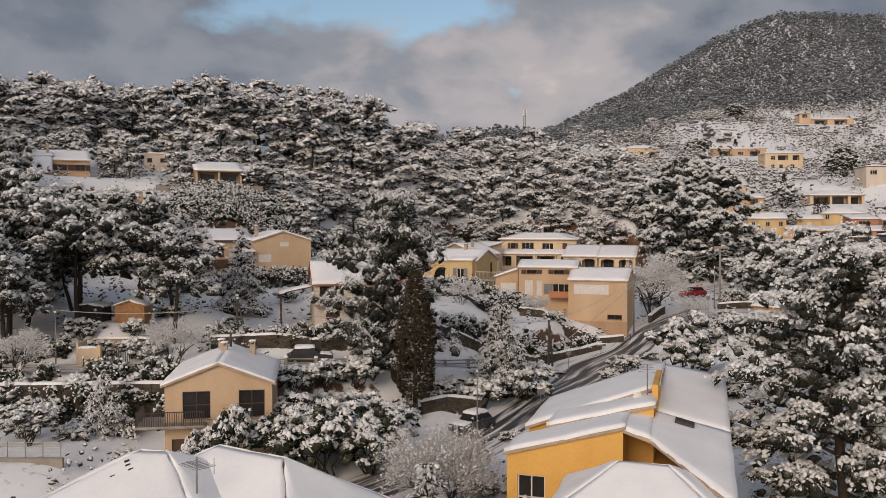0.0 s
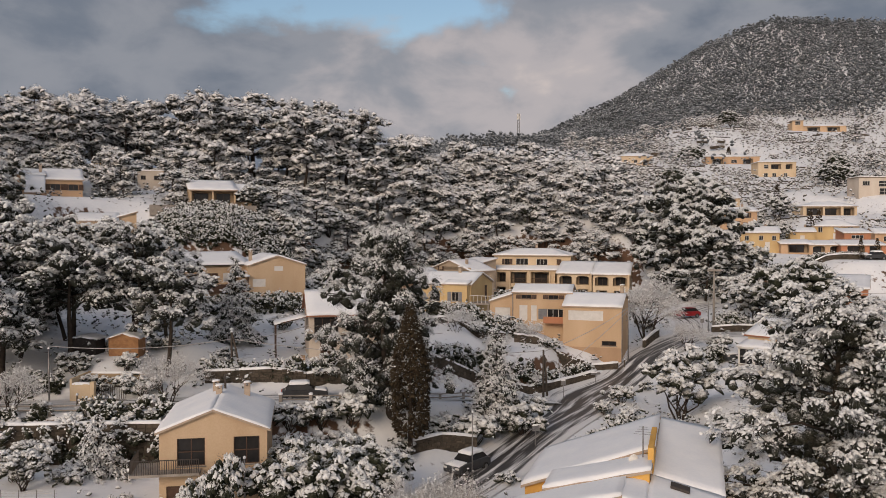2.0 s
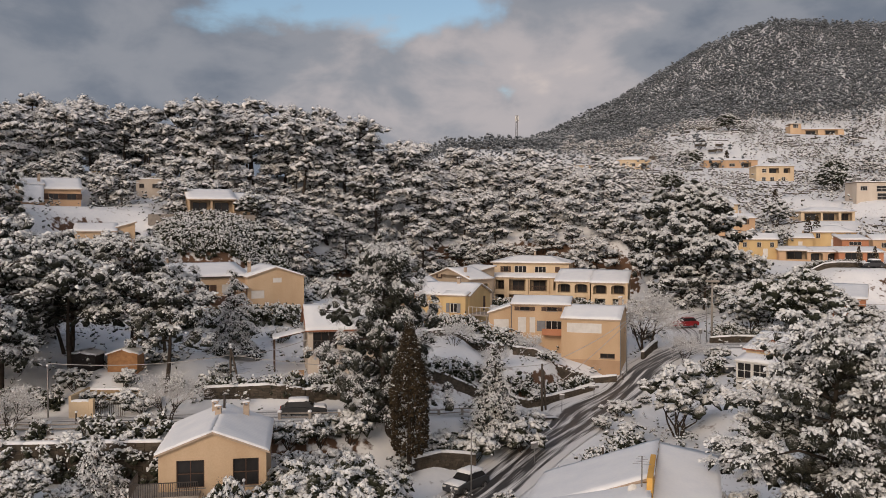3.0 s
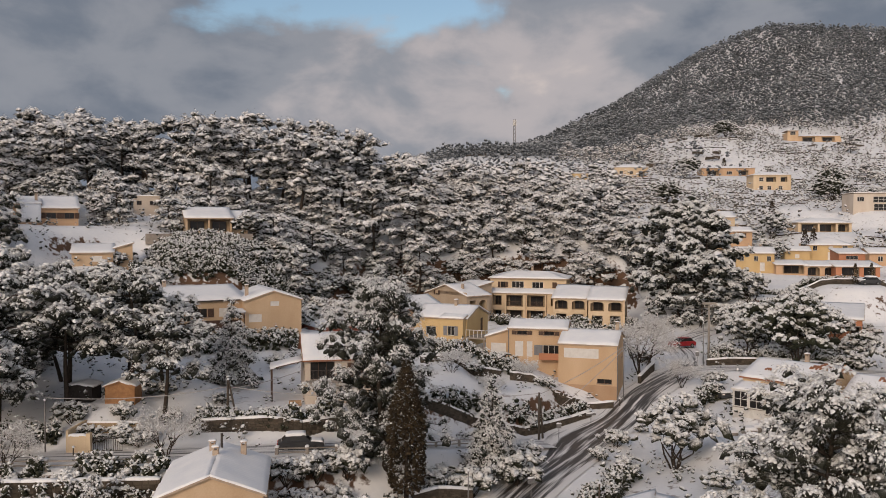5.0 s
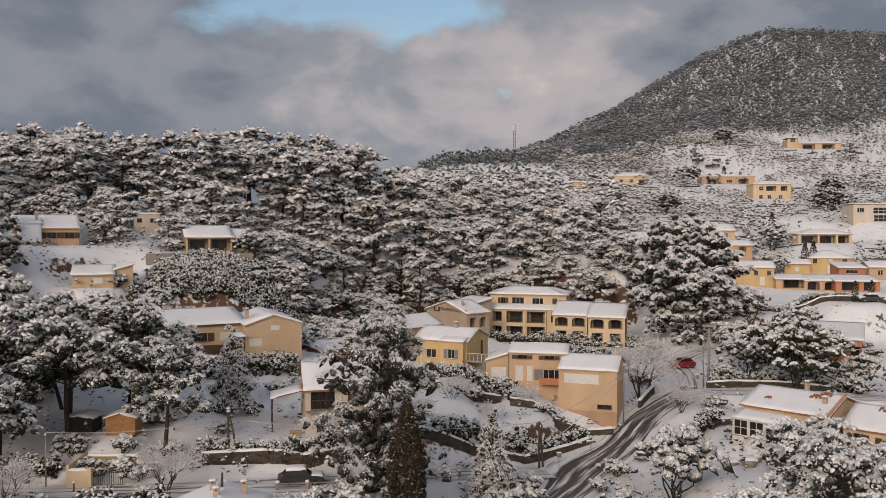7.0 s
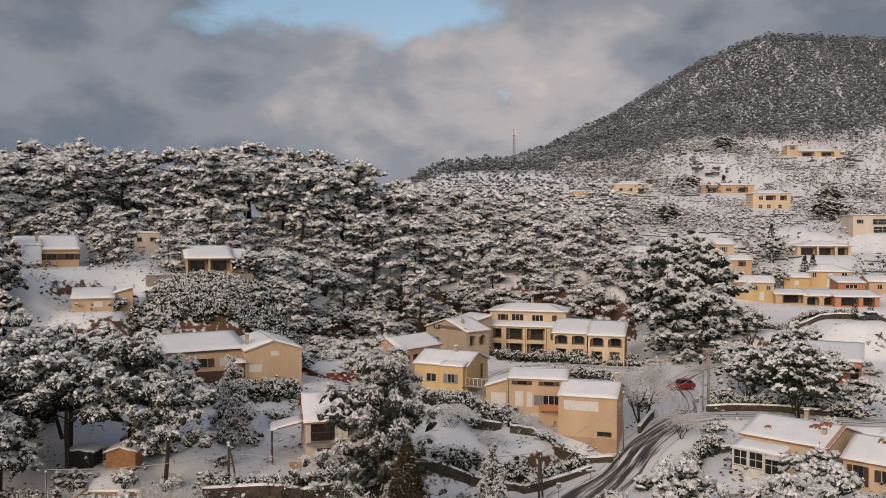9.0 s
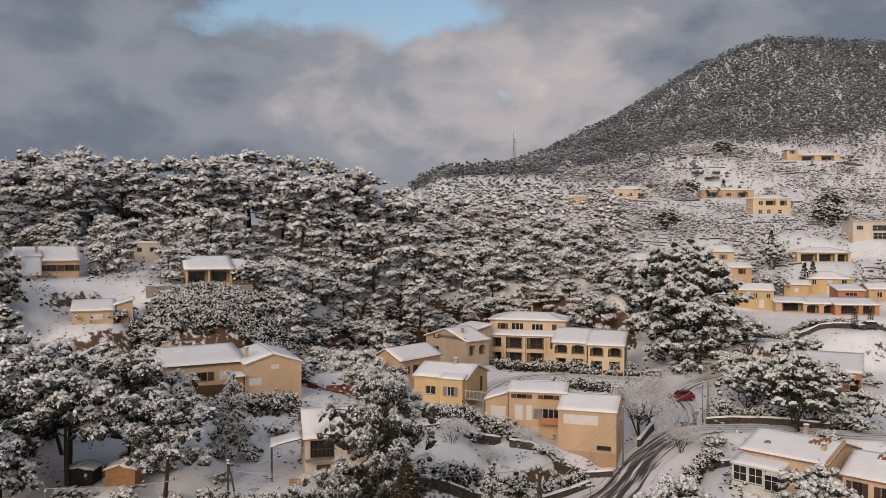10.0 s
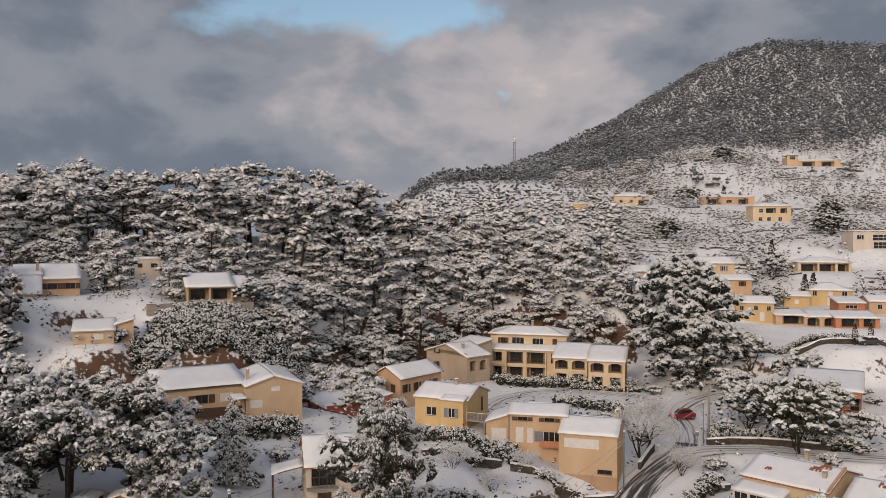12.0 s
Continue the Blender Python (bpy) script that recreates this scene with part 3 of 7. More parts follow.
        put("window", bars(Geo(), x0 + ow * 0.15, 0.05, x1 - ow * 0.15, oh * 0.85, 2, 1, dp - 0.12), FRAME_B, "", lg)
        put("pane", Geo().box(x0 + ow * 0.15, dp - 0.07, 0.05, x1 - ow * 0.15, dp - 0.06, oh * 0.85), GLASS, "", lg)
        if kind == "loggia_arch":
            n = 12
            rim = [(ow / 2 * math.cos(math.pi * k / n), oh - 0.45 + 0.45 * math.sin(math.pi * k / n)) for k in range(n + 1)]
            ga = Geo().raw([(x, y, z) for px, pz in rim for x, y, z in ((px, 0.0, pz), (px, 0.0, oh), (px, 0.2, pz), (px, 0.2, oh))],
                           [f for k in range(n) for f in ((4 * k, 4 * k + 1, 4 * k + 5, 4 * k + 4), (4 * k + 2, 4 * k + 6, 4 * k + 7, 4 * k + 3), (4 * k, 4 * k + 4, 4 * k + 6, 4 * k + 2))])
            put("arch", ga, stucco("cream", (0.66, 0.52, 0.36)))
        if kind == "loggia_rail":
            gr = Geo()
            for k in range(int(ow / 0.16)):
                gr.box(x0 + 0.16 * k + 0.04, 0.06, 0.0, x0 + 0.16 * k + 0.07, 0.09, 0.9)
            gr.box(x0, 0.05, 0.9, x1, 0.10, 0.96)
            put("railing", gr, FRAME_B)


def volume(root, dx, dy, dz, w, d, h, roof, rise, wall, holes=(), over=0.35, edge=None, snow=0.17, chimneys=(), below=2.0, ribs=0.0, grid=9, turn=0):
    """One body of a house: walls with holes cut through, roof, snow on it, chimneys."""
    at = pose(dx, dy, dz, 0, 0, turn)
    gw = Geo()
    t = 0.22
    sides = {"f": ((-w / 2, -d / 2), (1, 0), (0, 1), w), "r": ((w / 2, -d / 2), (0, 1), (-1, 0), d), "b": ((w / 2, d / 2), (-1, 0), (0, -1), w), "l": ((-w / 2, d / 2), (0, -1), (1, 0), d)}
    for s, ((ox, oy), (ux, uy), (ix, iy), ln) in sides.items():
        hs = [(u + ln / 2 - ow / 2, u + ln / 2 + ow / 2, z, z + oh) for sd, u, z, ow, oh, kd in holes if sd == s]
        us = sorted({0.0, ln, *[a for q in hs for a in q[:2]]})
        zs = sorted({-below, h, *[a for q in hs for a in q[2:]]})

        def P(u, z, inn=0.0):
            return (ox + ux * u + ix * inn, oy + uy * u + iy * inn, z)
        for a, b in zip(us, us[1:]):
            for c, e in zip(zs, zs[1:]):
                if not any(q[0] <= a + 1e-6 and b <= q[1] + 1e-6 and q[2] <= c + 1e-6 and e <= q[3] + 1e-6 for q in hs):
                    gw.poly([P(a, c), P(b, c), P(b, e), P(a, e)])
        for a, b, c, e in hs:
            gw.poly([P(a, c), P(a, c, t), P(b, c, t), P(b, c)]), gw.poly([P(a, e), P(b, e), P(b, e, t), P(a, e, t)])
            gw.poly([P(a, c), P(a, e), P(a, e, t), P(a, c, t)]), gw.poly([P(b, c), P(b, c, t), P(b, e, t), P(b, e)])
    W, D = w / 2, d / 2
    o = over
    planes = []
    if roof == "gx":
        gw.poly([(-W, D, h), (-W, -D, h), (-W, 0, h + rise)]), gw.poly([(W, -D, h), (W, D, h), (W, 0, h + rise)])
        k = rise / D
        planes = [[(-W - o, -D - o, h - o * k), (W + o, -D - o, h - o * k), (W + o, 0, h + rise), (-W - o, 0, h + rise)],
                  [(W + o, D + o, h - o * k), (-W - o, D + o, h - o * k), (-W - o, 0, h + rise), (W + o, 0, h + rise)]]
    elif roof == "gy":
        gw.poly([(-W, -D, h), (W, -D, h), (0, -D, h + rise)]), gw.poly([(W, D, h), (-W, D, h), (0, D, h + rise)])
        k = rise / W
        planes = [[(-W - o, D + o, h - o * k), (-W - o, -D - o, h - o * k), (0, -D - o, h + rise), (0, D + o, h + rise)],
                  [(W + o, -D - o, h - o * k), (W + o, D + o, h - o * k), (0, D + o, h + rise), (0, -D - o, h + rise)]]
    elif roof == "sf":
        gw.poly([(W, -D, h), (W, D, h), (W, D, h + rise)]), gw.poly([(-W, D, h), (-W, -D, h), (-W, D, h + rise)])
        gw.poly([(W, D, h), (-W, D, h), (-W, D, h + rise), (W, D, h + rise)])
        k = rise / d
        planes = [[(-W - o, -D - o, h - o * k), (W + o, -D - o, h - o * k), (W + o, D + o, h + rise + o * k), (-W - o, D + o, h + rise + o * k)]]
    elif roof == "sl":
        gw.poly([(-W, -D, h), (W, -D, h), (W, -D, h + rise)]), gw.poly([(W, D, h), (-W, D, h), (W, D, h + rise)])
        gw.poly([(W, -D, h), (W, D, h), (W, D, h + rise), (W, -D, h + rise)])
        k = rise / w
        planes = [[(-W - o, D + o, h - o * k), (-W - o, -D - o, h - o * k), (W + o, -D - o, h + rise + o * k), (W + o, D + o, h + rise + o * k)]]
    elif roof == "sr":
        gw.poly([(-W, -D, h), (W, -D, h), (-W, -D, h + rise)]), gw.poly([(W, D, h), (-W, D, h), (-W, D, h + rise)])
        gw.poly([(-W, D, h), (-W, -D, h), (-W, -D, h + rise), (-W, D, h + rise)])
        k = rise / w
        planes = [[(W + o, -D - o, h - o * k), (W + o, D + o, h - o * k), (-W - o, D + o, h + rise + o * k), (-W - o, -D - o, h + rise + o * k)]]
    elif roof == "hip":
        rl = max(w - d, 0.6) / 2
        k = rise / D
        e = h - o * k
        c = [(-W - o, -D - o, e), (W + o, -D - o, e), (W + o, D + o, e), (-W - o, D + o, e)]
        r0, r1 = (-rl, 0, h + rise), (rl, 0, h + rise)
        planes = [[c[0], c[1], r1, r0], [c[1], c[2], r1, r1], [c[2], c[3], r0, r1], [c[3], c[0], r0, r0]]
    else:
        planes = [[(-W - o, -D - o, h + rise), (W + o, -D - o, h + rise), (W + o, D + o, h + rise), (-W - o, D + o, h + rise)]]
    ob = part("wall", gw, wall, root)
    ob.matrix_basis = at
    gr = Geo()
    for i, p in enumerate(planes):
        gs = Geo()
        q = [a for j, a in enumerate(p) if a != p[j - 1]]
        gr.slab([(x, y, z + 0.05) for x, y, z in q], 0.14)
        up = [(x, y, z + 0.10) for x, y, z in p]
        c = Vector(up[0]).lerp(Vector(up[2]), 0.5)
        up = [tuple(Vector(a).lerp(c, 0.05 / max(0.5, (Vector(a) - c).length))) for a in up]
        ln = (Vector(up[1]) - Vector(up[0])).length
        snow_sheet(gs, *up, thick=snow, nu=max(grid, int(ln / 0.13)) if ribs else grid, nv=grid, seed=dx * 3.1 + i * 7.7 + w, ribs=ribs)
        ob = part("snow_cover", gs, SNOW, root, "smooth blanket of fresh snow", smooth=True)
        ob.matrix_basis = at
    ob = part("roof", gr, edge or TILE, root)
    ob.matrix_basis = at
    for cx, cy, cz, ch in chimneys:
        gc = Geo().box(-0.21, -0.21, -0.5, 0.21, 0.21, ch, chamfer=0.02)
        for sx in (-1, 1):
            for sy in (-1, 1):
                gc.box(sx * 0.15 - 0.05, sy * 0.15 - 0.05, ch, sx * 0.15 + 0.05, sy * 0.15 + 0.05, ch + 0.2)
        gc.box(-0.27, -0.27, ch + 0.2, 0.27, 0.27, ch + 0.26, chamfer=0.02)
        chim = part("chimney", gc, CREAM_EDGE, root)
        chim.matrix_basis = at @ pose(cx, cy, cz)
        cap = part("snow_cap", snow_sheet(Geo(), (-0.24, -0.24, ch + 0.26), (0.24, -0.24, ch + 0.26), (0.24, 0.24, ch + 0.26), (-0.24, 0.24, ch + 0.26), 0.09, 4, 4, 0.02), SNOW, chim, "", True)
    for sd, u, z, ow, oh, kd in holes:
        opening_parts(root, sd, w, d, u, z, ow, oh, kd, at)
    return root


def house(name, label, fx, fy, gz, rot, depth, pad=8.0):
    """An empty house; fx, fy is the middle of its front, the volumes' y is counted from the front's centre of depth."""
    r = radians(rot)
    cx, cy = fx - math.sin(r) * depth / 2, fy + math.cos(r) * depth / 2
    PADS.append((cx, cy, gz, pad))
    return thing(name, label, "house", pose(cx, cy, gz, 0, 0, rot))


TAN = stucco("tan", (0.58, 0.43, 0.29))
PEACH = stucco("peach", (0.60, 0.43, 0.28))
CREAM = stucco("cream", (0.66, 0.52, 0.36))
OCHRE = stucco("ochre", (0.72, 0.42, 0.12))
YELLOW = stucco("yellow", (0.62, 0.45, 0.235))
ORANGE = stucco("orange", (0.57, 0.385, 0.245))
SALMON = stucco("salmon", (0.52, 0.24, 0.14))
BRICKRED = stucco("brick_red", (0.36, 0.11, 0.075))
GREYBEIGE = stucco("grey_beige", (0.46, 0.37, 0.28))
WHITE = stucco("off_white", (0.62, 0.54, 0.46))


def railing(root, x0, y0, x1, y1, z, h, mat, step=0.14, name="railing"):
    gr = Geo()
    a, b = Vector((x0, y0, z)), Vector((x1, y1, z))
    n = max(2, int((b - a).length / step))
    for k in range(n + 1):
        p = a.lerp(b, k / n)
        gr.box(p.x - 0.02, p.y - 0.02, z, p.x + 0.02, p.y + 0.02, z + h)
    gr.tube([(x0, y0, z + h), (x1, y1, z + h)], 0.035, 6)
    return part(name, gr, mat, root)


# tan house below the upper road
H = house("house", "tan rendered gabled house with snowy ribbed roof and balcony", -15.0, 55.5, 9.4, 9, 8.6, 7.0)
volume(H, 0, 0, 0, 7.0, 8.6, 5.25, "gy", 1.35, TAN, [("f", -1.45, 2.9, 1.8, 1.85, "slit"), ("f", 2.15, 2.9, 1.7, 1.85, "slit"), ("f", -2.6, -0.2, 0.9, 1.8, "door"), ("l", 1.5, 2.6, 1.0, 1.1, "win"), ("r", -1.5, 2.6, 1.0, 1.1, "win")],
       edge=CREAM_EDGE, chimneys=[(-0.5, 2.4, 6.3, 0.8), (-0.1, 0.6, 6.4, 0.7), (1.75, 2.6, 5.9, 1.0)], ribs=0.012, grid=10, over=0.25)
part("flue", Geo().tube([(0.15, 2.6, 6), (0.15, 2.6, 7.8)], 0.09, 8), IRON, H)
part("balcony", Geo().box(-5.2, -5.4, 2.55, -0.8, -4.3, 2.72).box(-5.2, -4.3, 2.55, -3.5, -2.4, 2.72), CONCRETE, H)
railing(H, -5.15, -5.35, -0.85, -5.35, 2.72, 0.9, IRON)
railing(H, -5.15, -5.35, -5.15, -2.5, 2.72, 0.9, IRON)

# ochre house beside the road, three stepped roofs
H = thing("house", "bright ochre house with stepped snow-covered roofs", "house", pose(2.95, 38.5, 7.6, 0, 0, -17))
PADS.append((8.5, 41.0, 7.6, 8.0))
part("wall", Geo().box(6.5, -3.8, -1, 9.75, 12.2, 6.3), OCHRE, H)
for q in ([(6.5, 4.0, 8.42), (10.0, 4.0, 7.62), (10.0, 12.5, 8.85), (6.5, 12.5, 9.4)], [(6.5, -0.3, 8.15), (10.0, -4.0, 6.65), (10.0, 4.0, 7.60), (6.5, 4.0, 8.40)], [(5.3, 0.0, 8.45), (6.5, -0.3, 8.15), (6.5, 4.0, 8.40), (5.3, 2.8, 8.45)]):
    part("roof", Geo().slab(q, 0.16), CREAM_EDGE, H)
    part("snow_cover", snow_sheet(Geo(), *[(a, b, c + 0.03) for a, b, c in q], thick=0.17, nu=14, nv=14, seed=q[0][0]), SNOW, H, "smooth blanket of fresh snow", smooth=True)
volume(H, 3.25, 9.0, 0, 6.5, 7.0, 7.0, "sl", 2.4, OCHRE, [("l", 2, 3.2, 1.0, 1.2, "win")], edge=CREAM_EDGE, below=1, grid=14, over=0.2)
volume(H, 4.0, 4.1, 0, 5.0, 2.6, 7.7, "sl", 1.3, OCHRE, (), edge=CREAM_EDGE, below=1, grid=12, over=0.12)
volume(H, 2.65, 1.4, 0, 5.3, 2.6, 7.0, "sl", 1.5, OCHRE, [("f", -1.5, 3.9, 1.3, 2.1, "win_open")], edge=CREAM_EDGE, below=1, grid=12, over=0.15)
volume(H, 6.4, -2.7, 0, 7.0, 5.0, 6.1, "hip", 1.5, OCHRE, [("f", -1, 3.6, 1.0, 1.2, "win")], edge=TILE, below=1, grid=16, over=0.2)
part("lamp", Geo().tube([(0.9, -0.02, 5.0), (0.9, -0.14, 5.0)], 0.11, 10), FRAME_W, H)
gd = Geo()
for k in range(12):
    a = 2 * math.pi * k / 12
    for r0, r1, y0, y1 in ((0.0, 0.22, 0.0, 0.03), (0.22, 0.42, 0.03, 0.12)):
        b = 2 * math.pi * (k + 1) / 12
        gd.poly([(r0 * math.cos(a), y0, r0 * math.sin(a)), (r1 * math.cos(a), y1 - 0.0, r1 * math.sin(a)), (r1 * math.cos(b), y1, r1 * math.sin(b)), (r0 * math.cos(b), y0, r0 * math.sin(b))])
gd.tube([(0, 0.05, 0), (0, 0.5, -0.1)], 0.03, 5)
dish = part("satellite_dish", gd, FRAME_W, H)
dish.matrix_basis = pose(5.7, 4.2, 9.1, 0, 0, 30) @ Matrix.Scale(0.62, 4)
mast = Geo().tube([(0, 0, -0.6), (0, 0, 1.7)], 0.035, 6)
for k in range(4):
    mast.tube([(-0.45 + 0.08 * k, 0.0, 1.3 + 0.12 * k), (0.45 - 0.08 * k, 0.0, 1.3 + 0.12 * k)], 0.012, 4)
part("aerial", mast, METAL, H).matrix_basis = pose(6.1, 4.6, 9.0)
part("parapet", Geo().box(-0.14, 0, 0, 0.14, 4.5, 2.45, chamfer=0.03), OCHRE, H).matrix_basis = pose(6.5, 4.0, 7.35)
sk = Geo().box(-0.45, -0.3, 0, 0.45, 0.3, 0.12, chamfer=0.03)
skl = part("roof_window", sk, IRON, H, "dark roof window, half cleared of snow")
skl.matrix_basis = pose(7.9, 3.0, 8.22, 6, 14, 0)

# hip roof close below the start of the flight
H = house("house", "hip-roofed house buried under thick smooth snow", -10.6, 23.0, 6.8, -12, 9.4, 9.0)
volume(H, 0, 0, 0, 10.4, 9.4, 8.1, "hip", 2.5, PEACH, [("f", -3, 4.5, 1.2, 1.3, "win"), ("f", 3, 4.5, 1.2, 1.3, "win")], edge=TILE, below=1, grid=22, snow=0.22)
volume(H, 3.0, 1.0, 0, 10.4, 7.4, 8.1, "hip", 2.4, PEACH, (), edge=TILE, below=1, grid=20, snow=0.22, turn=-20)
gt = Geo()
for k in range(26):
    t = 0.12 + 0.030 * k
    for s in (0, 1, 2):
        if (k * 7 + s * 5) % 4 == 0:
            q = Vector((-0.5, 0.0, 10.83)).lerp(Vector((-1.6 + 1.1 * s, -5.0, 7.95)), t)
            gt.tube([(q.x - 0.06, q.y - 0.05, q.z + 0.08), (q.x + 0.06, q.y + 0.05, q.z + 0.12)], 0.04, 5)
tagged(part("bare_tile", gt, BARK, H, "dark tile ends poking through the snow"), kind="stuff")
ga = Geo().tube([(0, 0, -1.0), (0, 0, 1.5)], 0.03, 6)
for k in range(7):
    ga.tube([(-0.35, -0.5 + 0.16 * k, 1.25), (0.35, -0.5 + 0.16 * k, 1.25)], 0.012, 4)
ga.tube([(0, -0.55, 1.25), (0, 0.55, 1.25)], 0.018, 4).tube([(-0.3, -0.5, 1.0), (-0.3, -0.5, 1.5)], 0.012, 4).tube([(0.3, -0.5, 1.0), (0.3, -0.5, 1.5)], 0.012, 4)
part("aerial", ga, METAL, H, "television aerial with thin rods").matrix_basis = pose(2.3, -1.4, 9.6, 0, 0, 60)

# peach block at the corner of the road
H = house("house", "peach rendered block house with long white shutter", 18.2, 98.0, 13.3, -18.7, 8.2, 6.0)
volume(H, 0, 0, 0, 6.9, 8.2, 5.6, "gx", 1.2, PEACH, [("f", -0.75, 3.95, 4.1, 1.15, "shut"), ("f", 2.0, 1.05, 1.7, 0.55, "slit"), ("r", 1.0, 3.6, 0.9, 1.0, "win")], over=0.15, edge=CREAM_EDGE, chimneys=[(3.0, 0.2, 6.7, 1.0)])
part("plinth", Geo().box(-3.48, -4.16, -1.0, 3.48, -4.115, 0.8), stucco("dark_peach", (0.46, 0.31, 0.20)), H)
part("downpipe", Geo().tube([(3.5, -4.15, -1), (3.5, -4.15, 5.7)], 0.06, 6), METAL, H)

# peach house behind it, with a low wing
H = house("house", "peach two-storey house with snowy tile roof and low wing", 12.9, 102.8, 15.2, -13, 6.4, 7.0)
volume(H, 0, 0, 0, 7.15, 6.4, 5.0, "gx", 0.7, PEACH, [("f", -1.95, 4.2, 1.25, 0.5, "win_brown"), ("f", 1.4, 4.2, 1.25, 0.5, "win_brown"), ("f", -2.3, 1.5, 1.0, 1.9, "shut"), ("f", -1.0, 1.5, 0.7, 1.9, "shut"), ("f", 1.7, 1.7, 2.1, 1.3, "win_grey")], over=0.2, edge=CREAM_EDGE)
volume(H, -5.1, 0.3, 0, 3.0, 5.6, 3.75, "sl", 1.0, PEACH, [("f", 0.1, 1.1, 1.9, 1.9, "garage")], over=0.2, edge=CREAM_EDGE)
part("balcony", Geo().box(0.3, -4.5, 1.35, 3.5, -3.2, 1.5).box(0.3, -4.5, 1.5, 3.5, -4.4, 2.15), SALMON, H)
part("downpipe", Geo().tube([(-3.62, -3.25, 0), (-3.62, -3.25, 5.0)], 0.06, 6), METAL, H)

# yellow house
H = house("house", "yellow house with arched window and white-railed balcony", 0.9, 110.4, 16.9, -25, 7.6, 6.5)
volume(H, 0, 0, 0, 7.6, 7.6, 3.9, "gx", 1.3, YELLOW, [("f", -1.4, 1.5, 1.5, 1.15, "arch"), ("r", 1.6, 1.5, 1.0, 2.0, "door")], over=0.25, edge=CREAM_EDGE, chimneys=[(0.9, -0.5, 4.9, 0.9)])
volume(H, 2.1, -4.2, 0, 3.2, 1.4, 3.95, "sf", 0.3, YELLOW, [("f", -0.1, 1.7, 1.0, 1.25, "win_grey")], over=0.15, edge=CREAM_EDGE, grid=6)
part("deck", Geo().box(3.82, -4.4, 1.35, 6.7, -0.6, 1.55).box(6.3, -4.2, -2, 6.5, -4.0, 1.35).box(6.3, -1.0, -2, 6.5, -0.8, 1.35), CONCRETE, H)
railing(H, 3.9, -4.35, 6.65, -4.35, 1.55, 0.95, FRAME_W, 0.5)
railing(H, 6.65, -4.35, 6.65, -0.65, 1.55, 0.95, FRAME_W, 0.5)

# orange house with brown shutters
H = house("house", "orange house with brown louvred shutters and snowy roof", -2.0, 133.5, 15.1, 50, 5.9, 7.0)
volume(H, 0, 0, 0, 10.0, 5.9, 4.9, "gx", 1.5, ORANGE, [("l", -1.4, 2.5, 1.0, 1.3, "shut_brown"), ("l", 1.4, 2.5, 1.0, 1.3, "shut_brown"), ("f", -3.6, 2.5, 0.9, 1.3, "win_brown"), ("f", -1.0, 2.5, 0.9, 1.3, "win_brown"), ("f", 1.4, 2.5, 0.9, 1.3, "win_brown"), ("f", 3.6, 2.4, 1.6, 1.4, "loggia"), ("f", 0.2, 0.1, 1.8, 1.7, "loggia_arch")], edge=TILE, chimneys=[(-0.5, 0.6, 5.6, 0.8)])

# grey-beige gabled house
H = house("house", "weathered grey-beige gabled house with loggias and snow", 2.35, 153.1, 15.7, -50, 5.6, 7.0)
volume(H, 0, 0, 0, 11.4, 5.6, 4.8, "gy", 1.75, GREYBEIGE, [("f", -2.6, 4.6, 0.8, 0.8, "win_brown"), ("f", -2.6, 2.2, 0.7, 0.9, "win_brown"), ("r", -1.3, 2.1, 1.6, 1.8, "loggia"), ("r", 1.2, 2.1, 1.8, 1.8, "loggia_arch")], edge=CREAM_EDGE, chimneys=[(2.8, -1.2, 5.7, 0.9)])
volume(H, -2.4, 5.6, 0, 6.0, 5.4, 5.6, "sf", 1.0, GREYBEIGE, (), edge=CREAM_EDGE)

# cream apartment terrace with loggias
H = house("apartment_house", "cream three-storey apartment house with rows of loggias", 17.75, 159.3, 14.9, -14.8, 10.0, 9.0)
volume(H, 0, 1.6, 0, 14.9, 7.6, 8.1, "hip", 1.05, CREAM, [("f", -4.9, 6.2, 1.0, 1.1, "win_brown"), ("f", -2.0, 6.1, 2.4, 1.3, "win"), ("f", 1.9, 6.1, 2.2, 1.2, "win"), ("f", 5.2, 6.2, 0.9, 1.1, "shut_brown")], over=0.45, edge=CREAM_EDGE, chimneys=[(0.3, 0.3, 9.2, 0.8)])
volume(H, 0, -3.6, 0, 14.9, 2.3, 5.3, "sf", 0.55, CREAM, [("f", -5.6, 2.9, 1.7, 1.9, "loggia"), ("f", -2.2, 2.7, 3.2, 2.2, "loggia_rail"), ("f", 1.9, 2.7, 3.4, 2.2, "loggia_rail"), ("f", 5.6, 2.9, 1.7, 1.9, "loggia"), ("f", -2.2, 0.1, 3.2, 1.9, "loggia"), ("f", 1.9, 0.1, 3.4, 1.9, "loggia"), ("f", -5.6, 0.1, 1.7, 1.9, "loggia")], over=0.25, edge=CREAM_EDGE)
for x in (-7.0, -3.9, -0.15, 3.8):
    part("buttress", Geo().box(x - 0.14, -5.15, -1, x + 0.14, -4.76, 5.0), CREAM, H)
